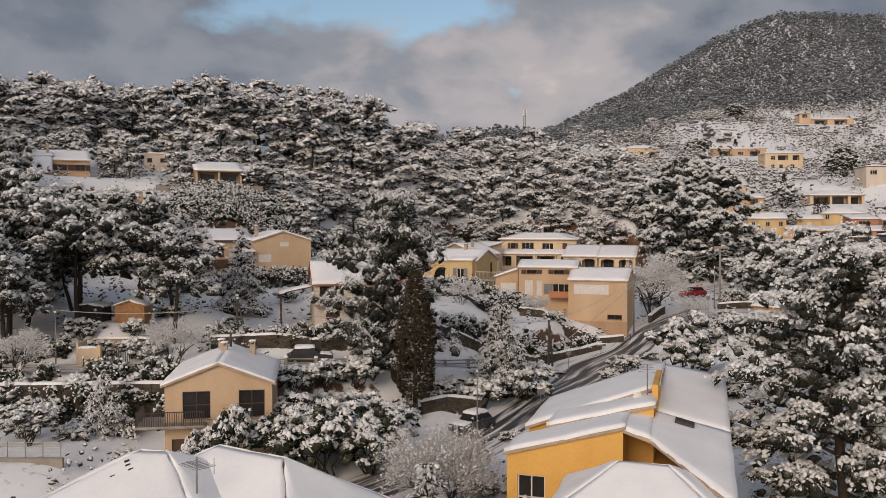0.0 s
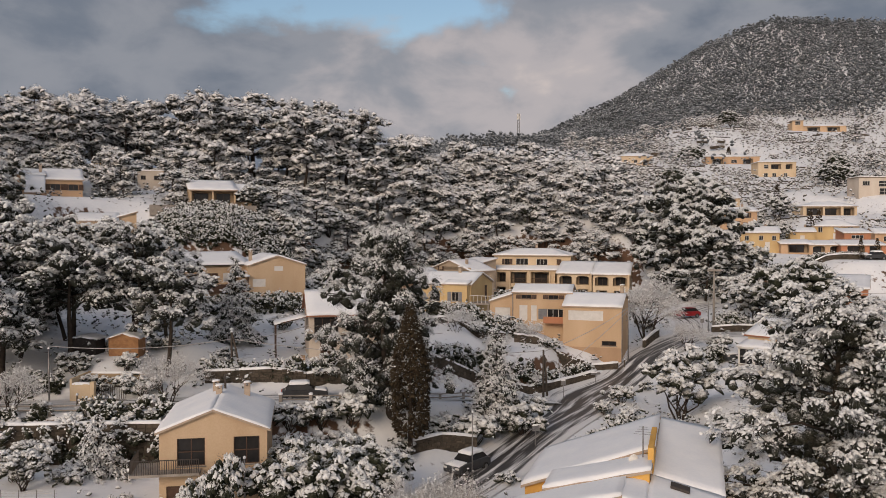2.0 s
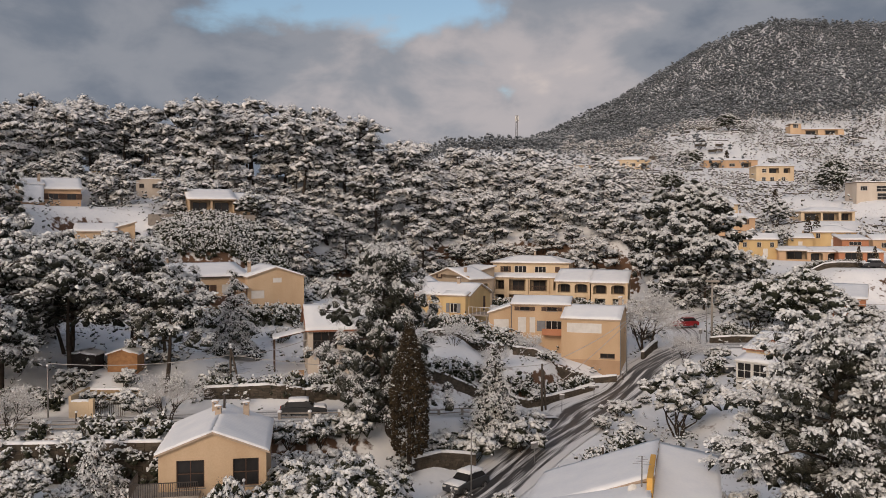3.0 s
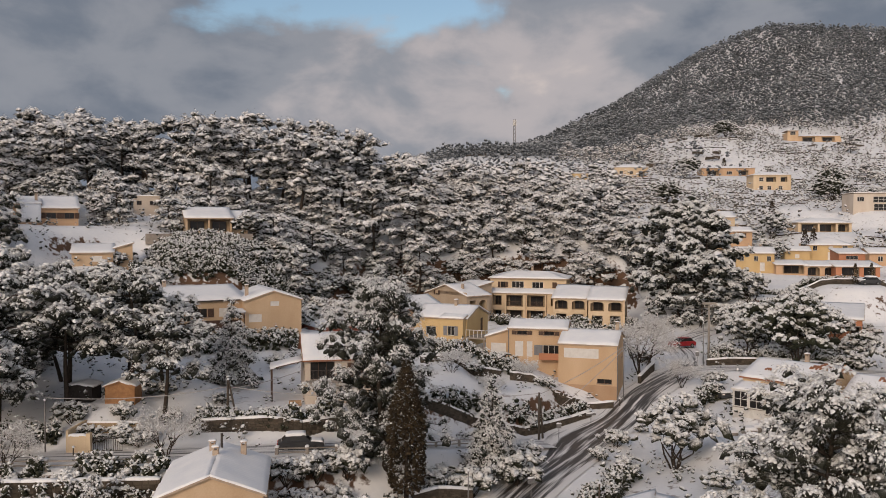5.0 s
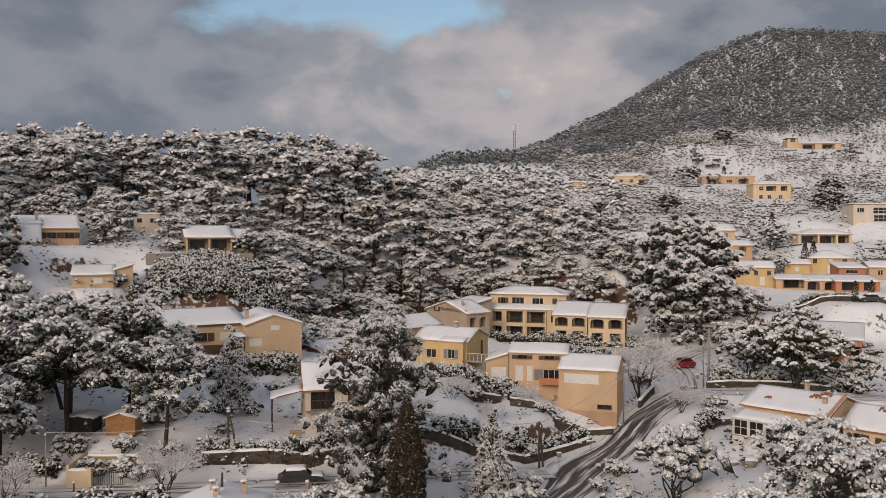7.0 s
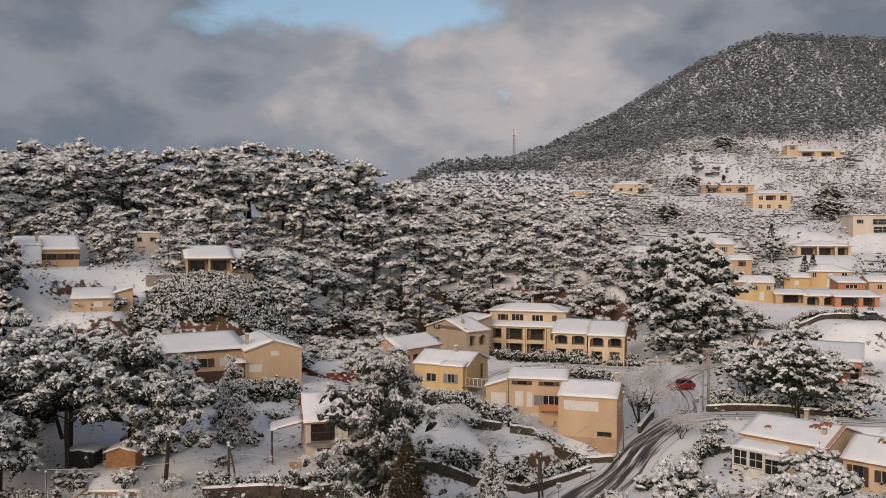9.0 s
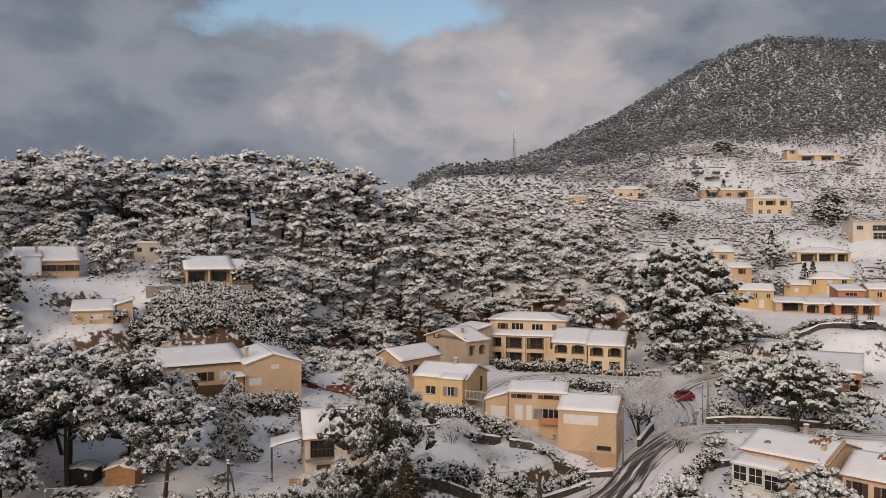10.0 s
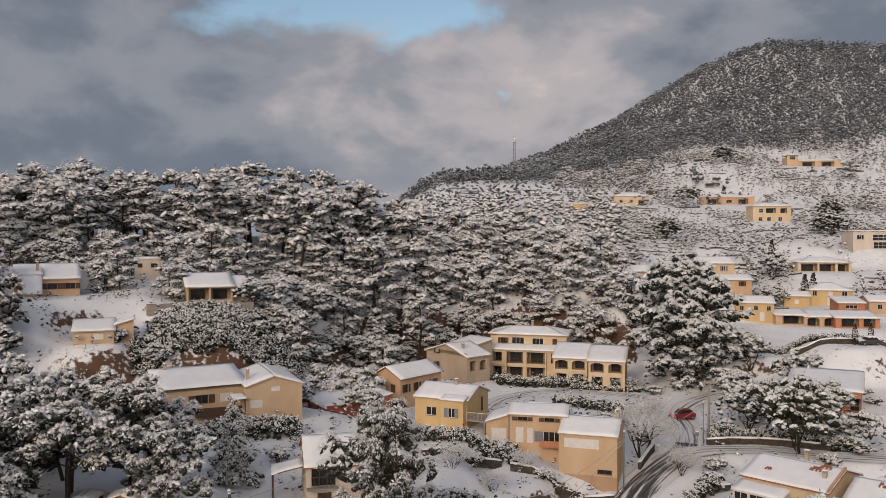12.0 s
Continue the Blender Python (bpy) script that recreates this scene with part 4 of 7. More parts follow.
for fx, fy, w, nm in ((24.8, 150.7, 6.15, "first"), (30.65, 147.0, 6.3, "last")):
    H = house("terraced_house", "cream terraced house with arched loggias under a snowy roof", fx, fy, 15.05, -17.3, 7.0, 6.5)
    volume(H, 0, 0, 0, w, 7.0, 4.95, "sf", 1.75, CREAM, [("f", -w * 0.25, 2.9, w * 0.38, 1.65, "loggia_arch"), ("f", w * 0.25, 2.9, w * 0.38, 1.65, "loggia_arch"), ("f", -w * 0.25, 0.1, w * 0.3, 2.0, "loggia"), ("f", w * 0.25, 0.1, w * 0.3, 2.0, "loggia"), ("r", -1.5, 2.9, 1.2, 1.3, "win")], over=0.3, edge=CREAM_EDGE)
    part("party_wall", Geo().box(w / 2 - 0.12, -4.1, -1, w / 2 + 0.12, -3.5, 5.0), CREAM, H)

# red annexes
for fx, fy, w in ((-17.4, 119.0, 11.5), (-12.4, 122.0, 8.0)):
    H = house("annexe", "brick-red rendered lean-to with snow on its roof", fx, fy, 16.1, -62, 5.0, 4.0)
    volume(H, 0, 0, 0, w, 5.0, 2.5, "sf", 0.7, BRICKRED, [("f", -2.2, 0.9, 1.2, 1.2, "win"), ("f", 2.4, 0.2, 1.0, 2.0, "door")], over=0.2, edge=TILE)
    part("parapet", Geo().box(w / 2 - 0.02, -2.5, -1, w / 2 + 0.2, 2.5, 2.9), BRICKRED, H)

# long house under the cut bank
H = house("house", "long tan house with blank gable and snowy roofs", -20.2, 105.3, 18.8, 22, 10.8, 8.0)
volume(H, 0, 0, 0, 7.1, 10.8, 4.7, "gy", 1.15, TAN, [("f", 0.15, 3.95, 1.1, 0.6, "shut"), ("f", -2.3, 2.0, 1.6, 1.0, "shut"), ("f", -2.0, -0.9, 0.8, 1.0, "win")], over=0.2, edge=CREAM_EDGE, chimneys=[(-2.9, -2.6, 5.0, 1.3)])
volume(H, -8.7, 0.2, 0, 10.6, 7.0, 4.75, "sf", 1.25, TAN, [("f", -3.4, 2.6, 1.4, 1.0, "shut"), ("f", -0.4, 2.6, 1.6, 1.1, "win_brown"), ("f", 2.7, 2.6, 1.6, 1.1, "shut")], over=0.35, edge=IRON, chimneys=[(-3.5, 3.2, 6.0, 0.7)], turn=7)
part("balcony", Geo().box(-9.6, -5.3, 1.3, -4.0, -3.45, 1.5).box(-9.6, -5.3, 1.5, -4.0, -5.2, 2.4), FRAME_B, H)
porch = part("porch", Geo().box(-5.2, -6.0, 3.3, -3.6, -3.6, 3.42).box(-5.15, -5.95, 0, -5.03, -5.83, 3.3).box(-3.8, -5.95, 0, -3.68, -5.83, 3.3), FRAME_B, H)
part("snow_cap", snow_sheet(Geo(), (-5.25, -6.05, 3.42), (-3.55, -6.05, 3.42), (-3.55, -3.7, 3.6), (-5.25, -3.7, 3.6), 0.15, 5, 5), SNOW, porch, "", True)

# white house behind the tall pine
H = house("house", "white house with brown folding doors and stair", -8.85, 83.5, 15.0, 12, 8.6, 6.5)
volume(H, 0, 0, 0, 8.0, 8.6, 4.55, "gx", 2.0, WHITE, [("f", -2.3, 2.5, 2.4, 1.75, "french"), ("f", 1.6, 2.7, 1.4, 1.4, "win_brown"), ("f", -2.2, 0.1, 1.4, 1.7, "shut_brown"), ("l", 2.6, 2.6, 0.8, 1.2, "shut_brown"), ("l", 0.5, 2.4, 1.0, 2.0, "door")], over=0.3, edge=TILE, ribs=0.0)
part("balcony", Geo().box(-4.0, -5.3, 2.3, -0.6, -4.5, 2.45), CONCRETE, H)
can = part("canopy", Geo().slab([(-7.4, -2.8, 3.5), (-4.15, -2.8, 4.2), (-4.15, 0.6, 4.2), (-7.4, 0.6, 3.5)], 0.1).box(-7.3, -2.7, -1, -7.15, -2.55, 3.4).box(-7.3, 0.3, -1, -7.15, 0.45, 3.4), FRAME_B, H)
part("snow_cap", snow_sheet(Geo(), (-7.4, 0.6, 3.5), (-7.4, -2.8, 3.5), (-4.2, -2.8, 4.19), (-4.2, 0.6, 4.19), 0.16, 6, 6), SNOW, can, "", True)
for k in range(11):
    part("step", Geo().box(-5.6, -7.6 + 0.32 * k, -1.6 + 0.19 * k, -4.4, -7.28 + 0.32 * k, -1.41 + 0.19 * k, chamfer=0.015), stucco("warm_stone", (0.46, 0.31, 0.19)), H)

# houses on the spur
H = house("house", "low tan house with a dark glazed veranda", -35.4, 132.0, 31.7, 20, 7.0, 7.5)
volume(H, 0, 0, 0, 7.0, 7, 2.5, "sf", 1.65, TAN, [("f", -1.7, 0.35, 3.1, 1.9, "loggia"), ("f", 1.7, 0.35, 3.1, 1.9, "loggia"), ("l", 0, 1.2, 1.0, 1.0, "win")], over=0.35, edge=CREAM_EDGE)
volume(H, 4.9, 0.9, 0, 2.6, 5.2, 2.35, "sf", 1.3, TAN, [("f", 0.1, 0.7, 1.7, 1.4, "win_brown")], over=0.25, edge=CREAM_EDGE, grid=6)
part("terrace", Geo().box(-9.5, -5.6, -1.6, 6.5, -3.55, 0.0), CONCRETE, H)
H = house("house", "orange-tan house of two stepped volumes and snowy lean-to", -57.6, 129.2, 32.9, 25, 7.0, 8.0)
volume(H, 0, 0, 0, 5.3, 7, 2.7, "sf", 1.9, ORANGE, [("f", -1.2, 1.1, 1.4, 0.9, "win_brown"), ("f", 1.35, 1.1, 1.4, 0.9, "win_brown")], edge=CREAM_EDGE, over=0.25)
volume(H, -4.55, 0.6, 0, 3.8, 7, 3.35, "sf", 1.2, ORANGE, (), edge=CREAM_EDGE, chimneys=[(1.3, -1.6, 3.9, 1.1)], over=0.25)
volume(H, -4.0, -4.7, -0.6, 2.5, 2.4, 1.3, "sf", 2.3, ORANGE, (), over=0.2, edge=CREAM_EDGE, grid=6)
H = house("house", "small tan cottage with snow on stepped roofs", -47.1, 115.6, 27.3, 20, 5.0, 5.0)
volume(H, 0, 0, 0, 5.3, 5, 1.85, "sf", 1.0, TAN, [("f", 0.6, 0.6, 1.3, 0.8, "shut")], edge=CREAM_EDGE, over=0.25)
volume(H, 4.0, 1.2, 0.5, 2.4, 4.2, 1.9, "sl", 0.7, TAN, (), edge=CREAM_EDGE, over=0.25)
H = house("house", "off-white flat-roofed house with two small windows", -50.0, 146.0, 34.5, 19, 5.0, 5.5)
volume(H, 0, 0, 0, 4.3, 5, 3.5, "flat", 0.1, WHITE, [("f", -1.2, 2.1, 0.8, 0.7, "slit"), ("f", 1.1, 2.1, 1.1, 0.7, "slit")], over=0.1, edge=WHITE)
H = house("house", "yellow rendered cabin among the pines", -60.7, 156.0, 38.1, 20, 5.0, 5.0)
volume(H, 0, 0, 0, 6.4, 5, 2.4, "sf", 0.4, YELLOW, [("f", 1.0, 0.8, 1.2, 1.0, "win")], over=0.25, edge=CREAM_EDGE)

# house with the glazed sunroom
H = house("house", "cream house with white glazed sunroom and patchy snow on its tiles", 36.5, 86.1, 13.3, -46, 9.0, 8.0)
volume(H, 0, 0, 0, 8.9, 9.0, 3.45, "gx", 1.35, CREAM, [("f", 1.9, 0.9, 1.2, 1.2, "win_brown"), ("f", 3.6, 0.9, 0.8, 1.2, "win_brown")], edge=TILE, over=0.3, chimneys=[(-0.4, 2.6, 4.0, 1.3), (3.4, -2.4, 3.9, 0.9)], grid=14)
volume(H, -1.95, -5.55, 0, 5.2, 2.1, 2.35, "sf", 0.4, FRAME_W, [("f", -1.75, 0.5, 1.5, 1.65, "win"), ("f", -0.05, 0.5, 1.5, 1.65, "win"), ("f", 1.65, 0.1, 1.5, 2.05, "win"), ("l", 0, 0.5, 1.5, 1.6, "win")], over=0.15, edge=FRAME_W, grid=7)
part("awning", Geo().slab([(-0.7, -7.5, 2.02), (0.7, -7.5, 2.02), (0.7, -6.62, 2.2), (-0.7, -6.62, 2.2)], 0.06), FRAME_W, H)
for x, y in ((1.6, 0.62), (2.4, 0.78), (-2.6, 0.30)):
    gt = Geo()
    for i in range(6):
        for j in range(2):
            if (i * 3 + j * 5) % 7 < 5:
                gt.tube([(0.2 * i, 0.38 * j, 0), (0.2 * i, 0.38 * j + 0.42, 0.0)], 0.11, 6)
    part("bare_tiles", gt, TILE, H, "terracotta tiles where snow slid off").matrix_basis = pose(x, -4.5 + 4.5 * y, 3.78 + 1.35 * y, 16.7, 0, 0) @ Matrix.Scale(0.6 if x < 0 else 1.0, 4)
part("verge", Geo().slab([(4.46, -4.8, 3.72), (4.72, -4.8, 3.72), (4.72, 0.0, 5.18), (4.46, 0.0, 5.18)], 0.2), stucco("pale_terracotta", (0.52, 0.33, 0.22)), H)
H = house("house", "cream bungalow wing with shuttered doors and snowy tiles", 43.8, 79.6, 13.2, -46, 8.0, 7.0)
volume(H, 0, 0, 0, 8.0, 8, 2.75, "gx", 1.6, CREAM, [("f", -2.6, 0.2, 1.0, 2.0, "win_brown"), ("f", 0.2, 0.9, 1.2, 1.2, "win_brown")], edge=TILE, over=0.3, grid=12)
gt = Geo()
for i in range(9):
    for j in range(2):
        if (i * 5 + j * 3) % 7 < 5:
            gt.tube([(0.2 * i, 0.38 * j, 0), (0.2 * i, 0.38 * j + 0.42, 0)], 0.11, 6)
part("bare_tiles", gt, TILE, H).matrix_basis = pose(-1.6, -1.2, 4.12, 21.8, 0, 0)

# salmon house behind the round oak
H = house("house", "salmon house with broad snow-covered roof", 59.0, 124.8, 15.9, -28, 10.8, 8.0)
volume(H, 0, 0, 0, 10.2, 10.8, 3.3, "sf", 1.35, SALMON, [("f", 4.2, 0.2, 1.6, 2.1, "loggia"), ("f", -4.6, 1.0, 1.0, 1.2, "win"), ("f", 1.6, 1.0, 1.0, 1.2, "win")], edge=CREAM_EDGE, over=0.35)

# sunny houses across the fields
SIGHTS = []
for fx, fy, gz, w, d, h, rise, rot, rf, wl, lb, hs in (
        (71.5, 184.0, 22.9, 8.0, 7, 4.4, 1.2, -14, "gx", YELLOW, "bright yellow house with white shutters in the fields", [("f", -2.8, 2.6, 0.9, 1.1, "win_open"), ("f", 0.2, 2.6, 0.9, 1.1, "win_open"), ("f", 2.9, 2.6, 0.9, 1.1, "win_open"), ("f", 1.5, 0.4, 1.0, 1.9, "shut")]),
        (97.3, 203.0, 24.9, 10.4, 8, 3.9, 1.5, -14, "hip", YELLOW, "yellow villa with hipped snowy roof", [("f", -3.4, 2.4, 1.0, 1.2, "win_open"), ("f", 0.2, 2.4, 1.0, 1.2, "shut"), ("f", 3.4, 2.4, 1.2, 1.2, "win_open"), ("f", 0.0, 0.1, 1.0, 2.0, "shut")]),
        (78.2, 180.5, 22.7, 6.6, 5, 2.15, 0.7, -8, "sf", ORANGE, "orange bungalow with covered terrace", [("f", 0.3, 0.2, 4.4, 2.0, "loggia")]),
        (90.9, 177.0, 22.4, 9.0, 6, 2.2, 0.9, -8, "sf", SALMON, "salmon bungalow with wide covered terrace", [("f", -1.5, 0.2, 3.6, 2.1, "loggia_arch"), ("f", 2.4, 0.2, 2.4, 2.1, "loggia")]),
        (84.4, 179.5, 22.3, 7.2, 5, 2.3, 0.8, -8, "sf", ORANGE, "orange bungalow with arcaded terrace under snow", [("f", -1.8, 0.2, 2.6, 1.9, "loggia_arch"), ("f", 1.8, 0.2, 2.6, 1.9, "loggia_arch")]),
        (93.4, 184.5, 23.0, 5.6, 6, 4.2, 0.9, -8, "sf", SALMON, "salmon upper storey behind a covered terrace", [("f", 0.0, 2.9, 2.6, 0.8, "win")]),
        (88.8, 202.0, 24.5, 5.8, 6, 2.9, 0.9, -14, "gx", YELLOW, "low yellow wing beside the hipped villa", [("f", 0.0, 1.0, 1.0, 1.0, "shut")]),
        (104.5, 190.0, 24.2, 8.0, 7, 2.9, 1.1, -10, "gx", ORANGE, "orange house with a gabled snowy roof", [("f", -1.6, 1.0, 1.1, 1.2, "win"), ("f", 1.6, 1.0, 1.1, 1.2, "win")]),
        (68.2, 200.0, 32.6, 8.8, 7, 2.9, 1.3, -4, "gx", CREAM, "cream house with grey shutters under pines", [("f", -1.6, 1.0, 0.9, 1.2, "win_grey"), ("f", 1.8, 1.0, 0.9, 1.2, "win_grey")]),
        (69.0, 190.0, 29.9, 8.0, 6, 2.2, 0.9, -4, "gx", ORANGE, "small orange house with snow-laden roof", [("f", -2.0, 0.7, 0.8, 1.1, "win_brown"), ("f", 1.8, 0.7, 0.8, 1.1, "win_brown")]),
        (110.6, 234.0, 31.8, 14.8, 9, 2.7, 1.2, -4, "hip", CREAM, "low cream villa with deep dark veranda", [("f", -4.2, 0.1, 4.6, 2.2, "loggia"), ("f", 0.8, 0.1, 4.4, 2.2, "loggia"), ("f", 5.2, 0.1, 3.0, 2.2, "loggia")]),
        (130.0, 245.0, 38.0, 11.0, 9, 5.2, 0.2, -6, "flat", WHITE, "white modern flat-roofed villa", [("f", -3.4, 2.9, 2.0, 1.3, "win"), ("f", 2.4, 2.6, 4.5, 1.7, "win"), ("f", 2.4, 0.2, 4.0, 1.9, "win")]),
        (124.6, 305.0, 46.8, 13.5, 9, 5.8, 1.2, -5, "hip", CREAM, "two-level cream villa on a walled terrace", [("f", -3.9, 3.4, 1.6, 1.4, "win"), ("f", -0.4, 3.2, 3.6, 1.8, "loggia"), ("f", 4.2, 3.2, 2.4, 1.8, "loggia"), ("f", -4.0, 0.3, 1.4, 1.4, "win"), ("f", -1.0, 0.3, 1.4, 1.4, "win"), ("f", 3.0, 0.3, 1.4, 1.4, "win")]),
        (120.0, 338.0, 54.0, 21.0, 9, 3.4, 1.0, -6, "hip", ORANGE, "long orange villa on the terraces", [("f", -6.0, 0.4, 4.5, 2.0, "loggia"), ("f", 0.5, 0.8, 2.2, 1.3, "win"), ("f", 6.0, 0.4, 4.0, 2.0, "loggia")]),
        (185.0, 400.0, 74.0, 22.0, 10, 3.5, 1.1, -8, "hip", PEACH, "long peach villa high on the slope", [("f", -4.0, 0.8, 6.0, 2.2, "loggia"), ("f", 5.0, 0.8, 6.0, 2.2, "loggia")]),
        (172.3, 398.0, 74.0, 5.0, 9, 5.0, 0.8, -8, "flat", PEACH, "peach tower house high on the slope", [("f", 0.0, 3.8, 2.4, 1.6, "win")]),
        (80.5, 338.0, 53.2, 13.4, 9, 4.4, 1.4, -4, "hip", CREAM, "cream villa with pale roof beside dark pine", [("f", -4.0, 1.6, 1.4, 1.3, "win"), ("f", 0.0, 1.6, 1.4, 1.3, "win"), ("f", 4.2, 0.6, 2.6, 2.2, "loggia")]),
        (55.5, 318.0, 49.5, 7.5, 7, 4.2, 0.6, -3, "sf", YELLOW, "yellow house at the wood's upper edge", [("f", -1.4, 1.6, 1.0, 1.2, "win"), ("f", 1.6, 1.6, 1.0, 1.2, "win")]),
        (48.0, 196.0, 30.5, 5.5, 6, 3.2, 1.2, -5, "gx", YELLOW, "yellow cottage hidden among snowy pines", [("f", 0.8, 0.9, 1.2, 1.2, "win")])):
    SIGHTS.append((fx, fy, w))
    H = house("house", lb, fx, fy, gz, rot, d, max(w, d) * 0.8)
    volume(H, 0, 0, 0, w, d, h, rf, rise, wl, hs, edge=CREAM_EDGE, over=0.35, grid=8, chimneys=[(w * 0.2, 0.5, h + rise * 0.6, 1.0)] if rf in ("gx",) else ())

# garden plots, levelled
PADS += [(-30, 57.5, 9.9, 7.0), (-30.5, 80, 16.2, 4.0), (-27, 85, 16.6, 4.5), (2.5, 68.5, 10.2, 4.0), (9, 96, 14.6, 4.5), (31, 79, 12.0, 5.0), (-6, 55, 8.6, 5.0), (60, 148, 20.5, 8.0), (76, 152, 22.5, 8.0)]

# ---- ground and roads ----


def ground_sheet():
    def axis(lo, hi, step, far0, far1):
        a = list(np.arange(lo, hi + 1e-6, step))
        s, q = step, hi
        while q < far1:
            s *= 1.10
            q += s
            a.append(q)
        s, q = step, lo
        while q > far0:
            s *= 1.16
            q -= s
            a.insert(0, q)
        return np.array(a)
    xs, ys = axis(-75, 100, 1.1, -2600, 2600), axis(20, 215, 1.1, -400, 4200)
    X, Y = np.meshgrid(xs, ys)
    Z = ground(X.ravel(), Y.ravel())
    k, n = len(xs), len(ys)
    i = np.arange(k * n).reshape(n, k)
    Q = np.stack([i[:-1, :-1], i[:-1, 1:], i[1:, 1:], i[1:, :-1]], -1).reshape(-1, 4)
    solid("ground", fast_mesh("ground", np.c_[X.ravel(), Y.ravel(), Z], Q, GROUND, True), None, "snow-covered hillside with bare earth on steep banks", "ground", kind="structure")


def road(P, half, mat, label, lift, flare=0.0):
    T = np.gradient(P[:, :2], axis=0)
    T /= np.linalg.norm(T, axis=1)[:, None]
    Nn = np.c_[T[:, 1], -T[:, 0]]
    s = np.r_[0, np.cumsum(np.linalg.norm(np.diff(P[:, :2], axis=0), axis=1))]
    cols = np.linspace(-half, half, 7)
    V, UV = [], []
    for c in cols:
        wide = 1 + flare * np.exp(-((P[:, 1] - 85.0) / 4.0) ** 2) * (c < 0)
        q = P[:, :2] + Nn * c * wide[:, None]
        V.append(np.c_[q, P[:, 2] + lift - 0.03 * (abs(c) / half) ** 2])
        UV.append(np.c_[np.full(len(P), c), s])
    V, UV, n = np.concatenate(V), np.concatenate(UV), len(P)
    Q = np.array([(a * n + i, (a + 1) * n + i, (a + 1) * n + i + 1, a * n + i + 1) for a in range(6) for i in range(n - 1)])
    me = fast_mesh("road", V, Q, mat, True)
    uv = me.uv_layers.new(name="UVMap")
    uv.data.foreach_set("uv", UV[Q.ravel()].ravel())
    solid("road", me, None, label, "road", kind="structure")


ground_sheet()
road(MAIN_ROAD[MAIN_ROAD[:, 1] < 113], 2.9, ROAD_MAIN, "wet asphalt road with dark wheel tracks in slush", 0.03, 0.9)
road(MAIN_ROAD[MAIN_ROAD[:, 1] > 111.5], 2.4, ROAD_SIDE, "upper stretch of the road, white with trodden snow", 0.02)
road(UPPER_ROAD, 2.2, ROAD_SIDE, "narrow lane mostly covered by snow", 0.018)
road(SIDE_ROAD, 2.1, ROAD_SIDE, "side street with snow and wheel tracks", 0.022)
road(COURT_ROAD, 1.8, ROAD_SIDE, "curved access lane with snow", 0.014)

# ---- trees ----
RNG = np.random.default_rng(7)


def blades(C, out, size, n, droop, rng, spread=1.0, flat=0.55, aspect=0.20, level=False, blen=1.0):
    """n pointed sprays about each centre: four-cornered leaves that leave it sideways and hang."""
    m = len(C)
    C = np.repeat(C, n, 0)
    S = np.repeat(size, n)[:, None]
    O = np.repeat(out, n, 0)
    D = rng.normal(size=(m * n, 3)) * (1, 1, flat) + O * 0.9
    D /= np.linalg.norm(D, axis=1)[:, None] + 1e-9
    root = C + D * S * spread * rng.uniform(0.15, 0.75, (m * n, 1))
    D[:, 2] -= droop * rng.uniform(0.3, 1.2, m * n)
    D /= np.linalg.norm(D, axis=1)[:, None]
    side = np.cross(D, rng.normal(size=(m * n, 3)) * (0.5, 0.5, 1) + (0, 0, 0.8))
    if level:
        side = np.cross(D, rng.normal(size=(m * n, 3)) * 0.25 + (0, 0, 1))
    side /= np.linalg.norm(side, axis=1)[:, None] + 1e-9
    ln = S * blen * rng.uniform(0.5, 1.0, (m * n, 1))
    w = ln * aspect * rng.uniform(0.7, 1.4, (m * n, 1))
    V = np.stack([root, root + D * ln * 0.45 + side * w, root + D * ln, root + D * ln * 0.45 - side * w], 1).reshape(-1, 3)
    return V, np.arange(len(V)).reshape(-1, 4)


def puffs(C, out, size, rng, long=1.3, sides=5, lift=0.12, tall=0.5):
    """Lumps: little uneven clots, rounded below as well as above."""
    m = len(C)
    a = np.arange(sides) * 2 * np.pi / sides
    ang = np.arctan2(out[:, 1], out[:, 0])
    lean = rng.normal(size=(m, 2)) * 0.35
    rings = []
    for r, z in ((0.62, -0.62), (1.0, -0.08), (0.66, 0.42)):
        jit = rng.uniform(0.6, 1.4, (m, sides))
        x, y = np.cos(a) * r * jit * long, np.sin(a) * r * jit
        zz = np.full((m, sides), z) + rng.uniform(-0.24, 0.24, (m, sides)) + x * lean[:, :1] + y * lean[:, 1:]
        rings.append(np.stack([x * np.cos(ang)[:, None] - y * np.sin(ang)[:, None], x * np.sin(ang)[:, None] + y * np.cos(ang)[:, None], zz * tall / 0.5 - 0.25 * r * np.maximum(x, 0)], -1))
    top = np.concatenate([rng.uniform(-0.3, 0.3, (m, 1, 2)), rng.uniform(0.5, 0.85, (m, 1, 1)) * tall / 0.5], -1)
    V = np.concatenate([*rings, top], 1) * size[:, None, None] + C[:, None, :] + np.array([0, 0, lift])
    k = 3 * sides + 1
    tri = []
    for i in range(sides):
        j = (i + 1) % sides
        for b in (0, sides):
            tri += [(b + i, b + j, b + sides + j), (b + i, b + sides + j, b + sides + i)]
        tri.append((2 * sides + i, 2 * sides + j, 3 * sides))
    T = (np.arange(m)[:, None, None] * k + np.array(tri)[None]).reshape(-1, 3)
    return V.reshape(-1, 3), T


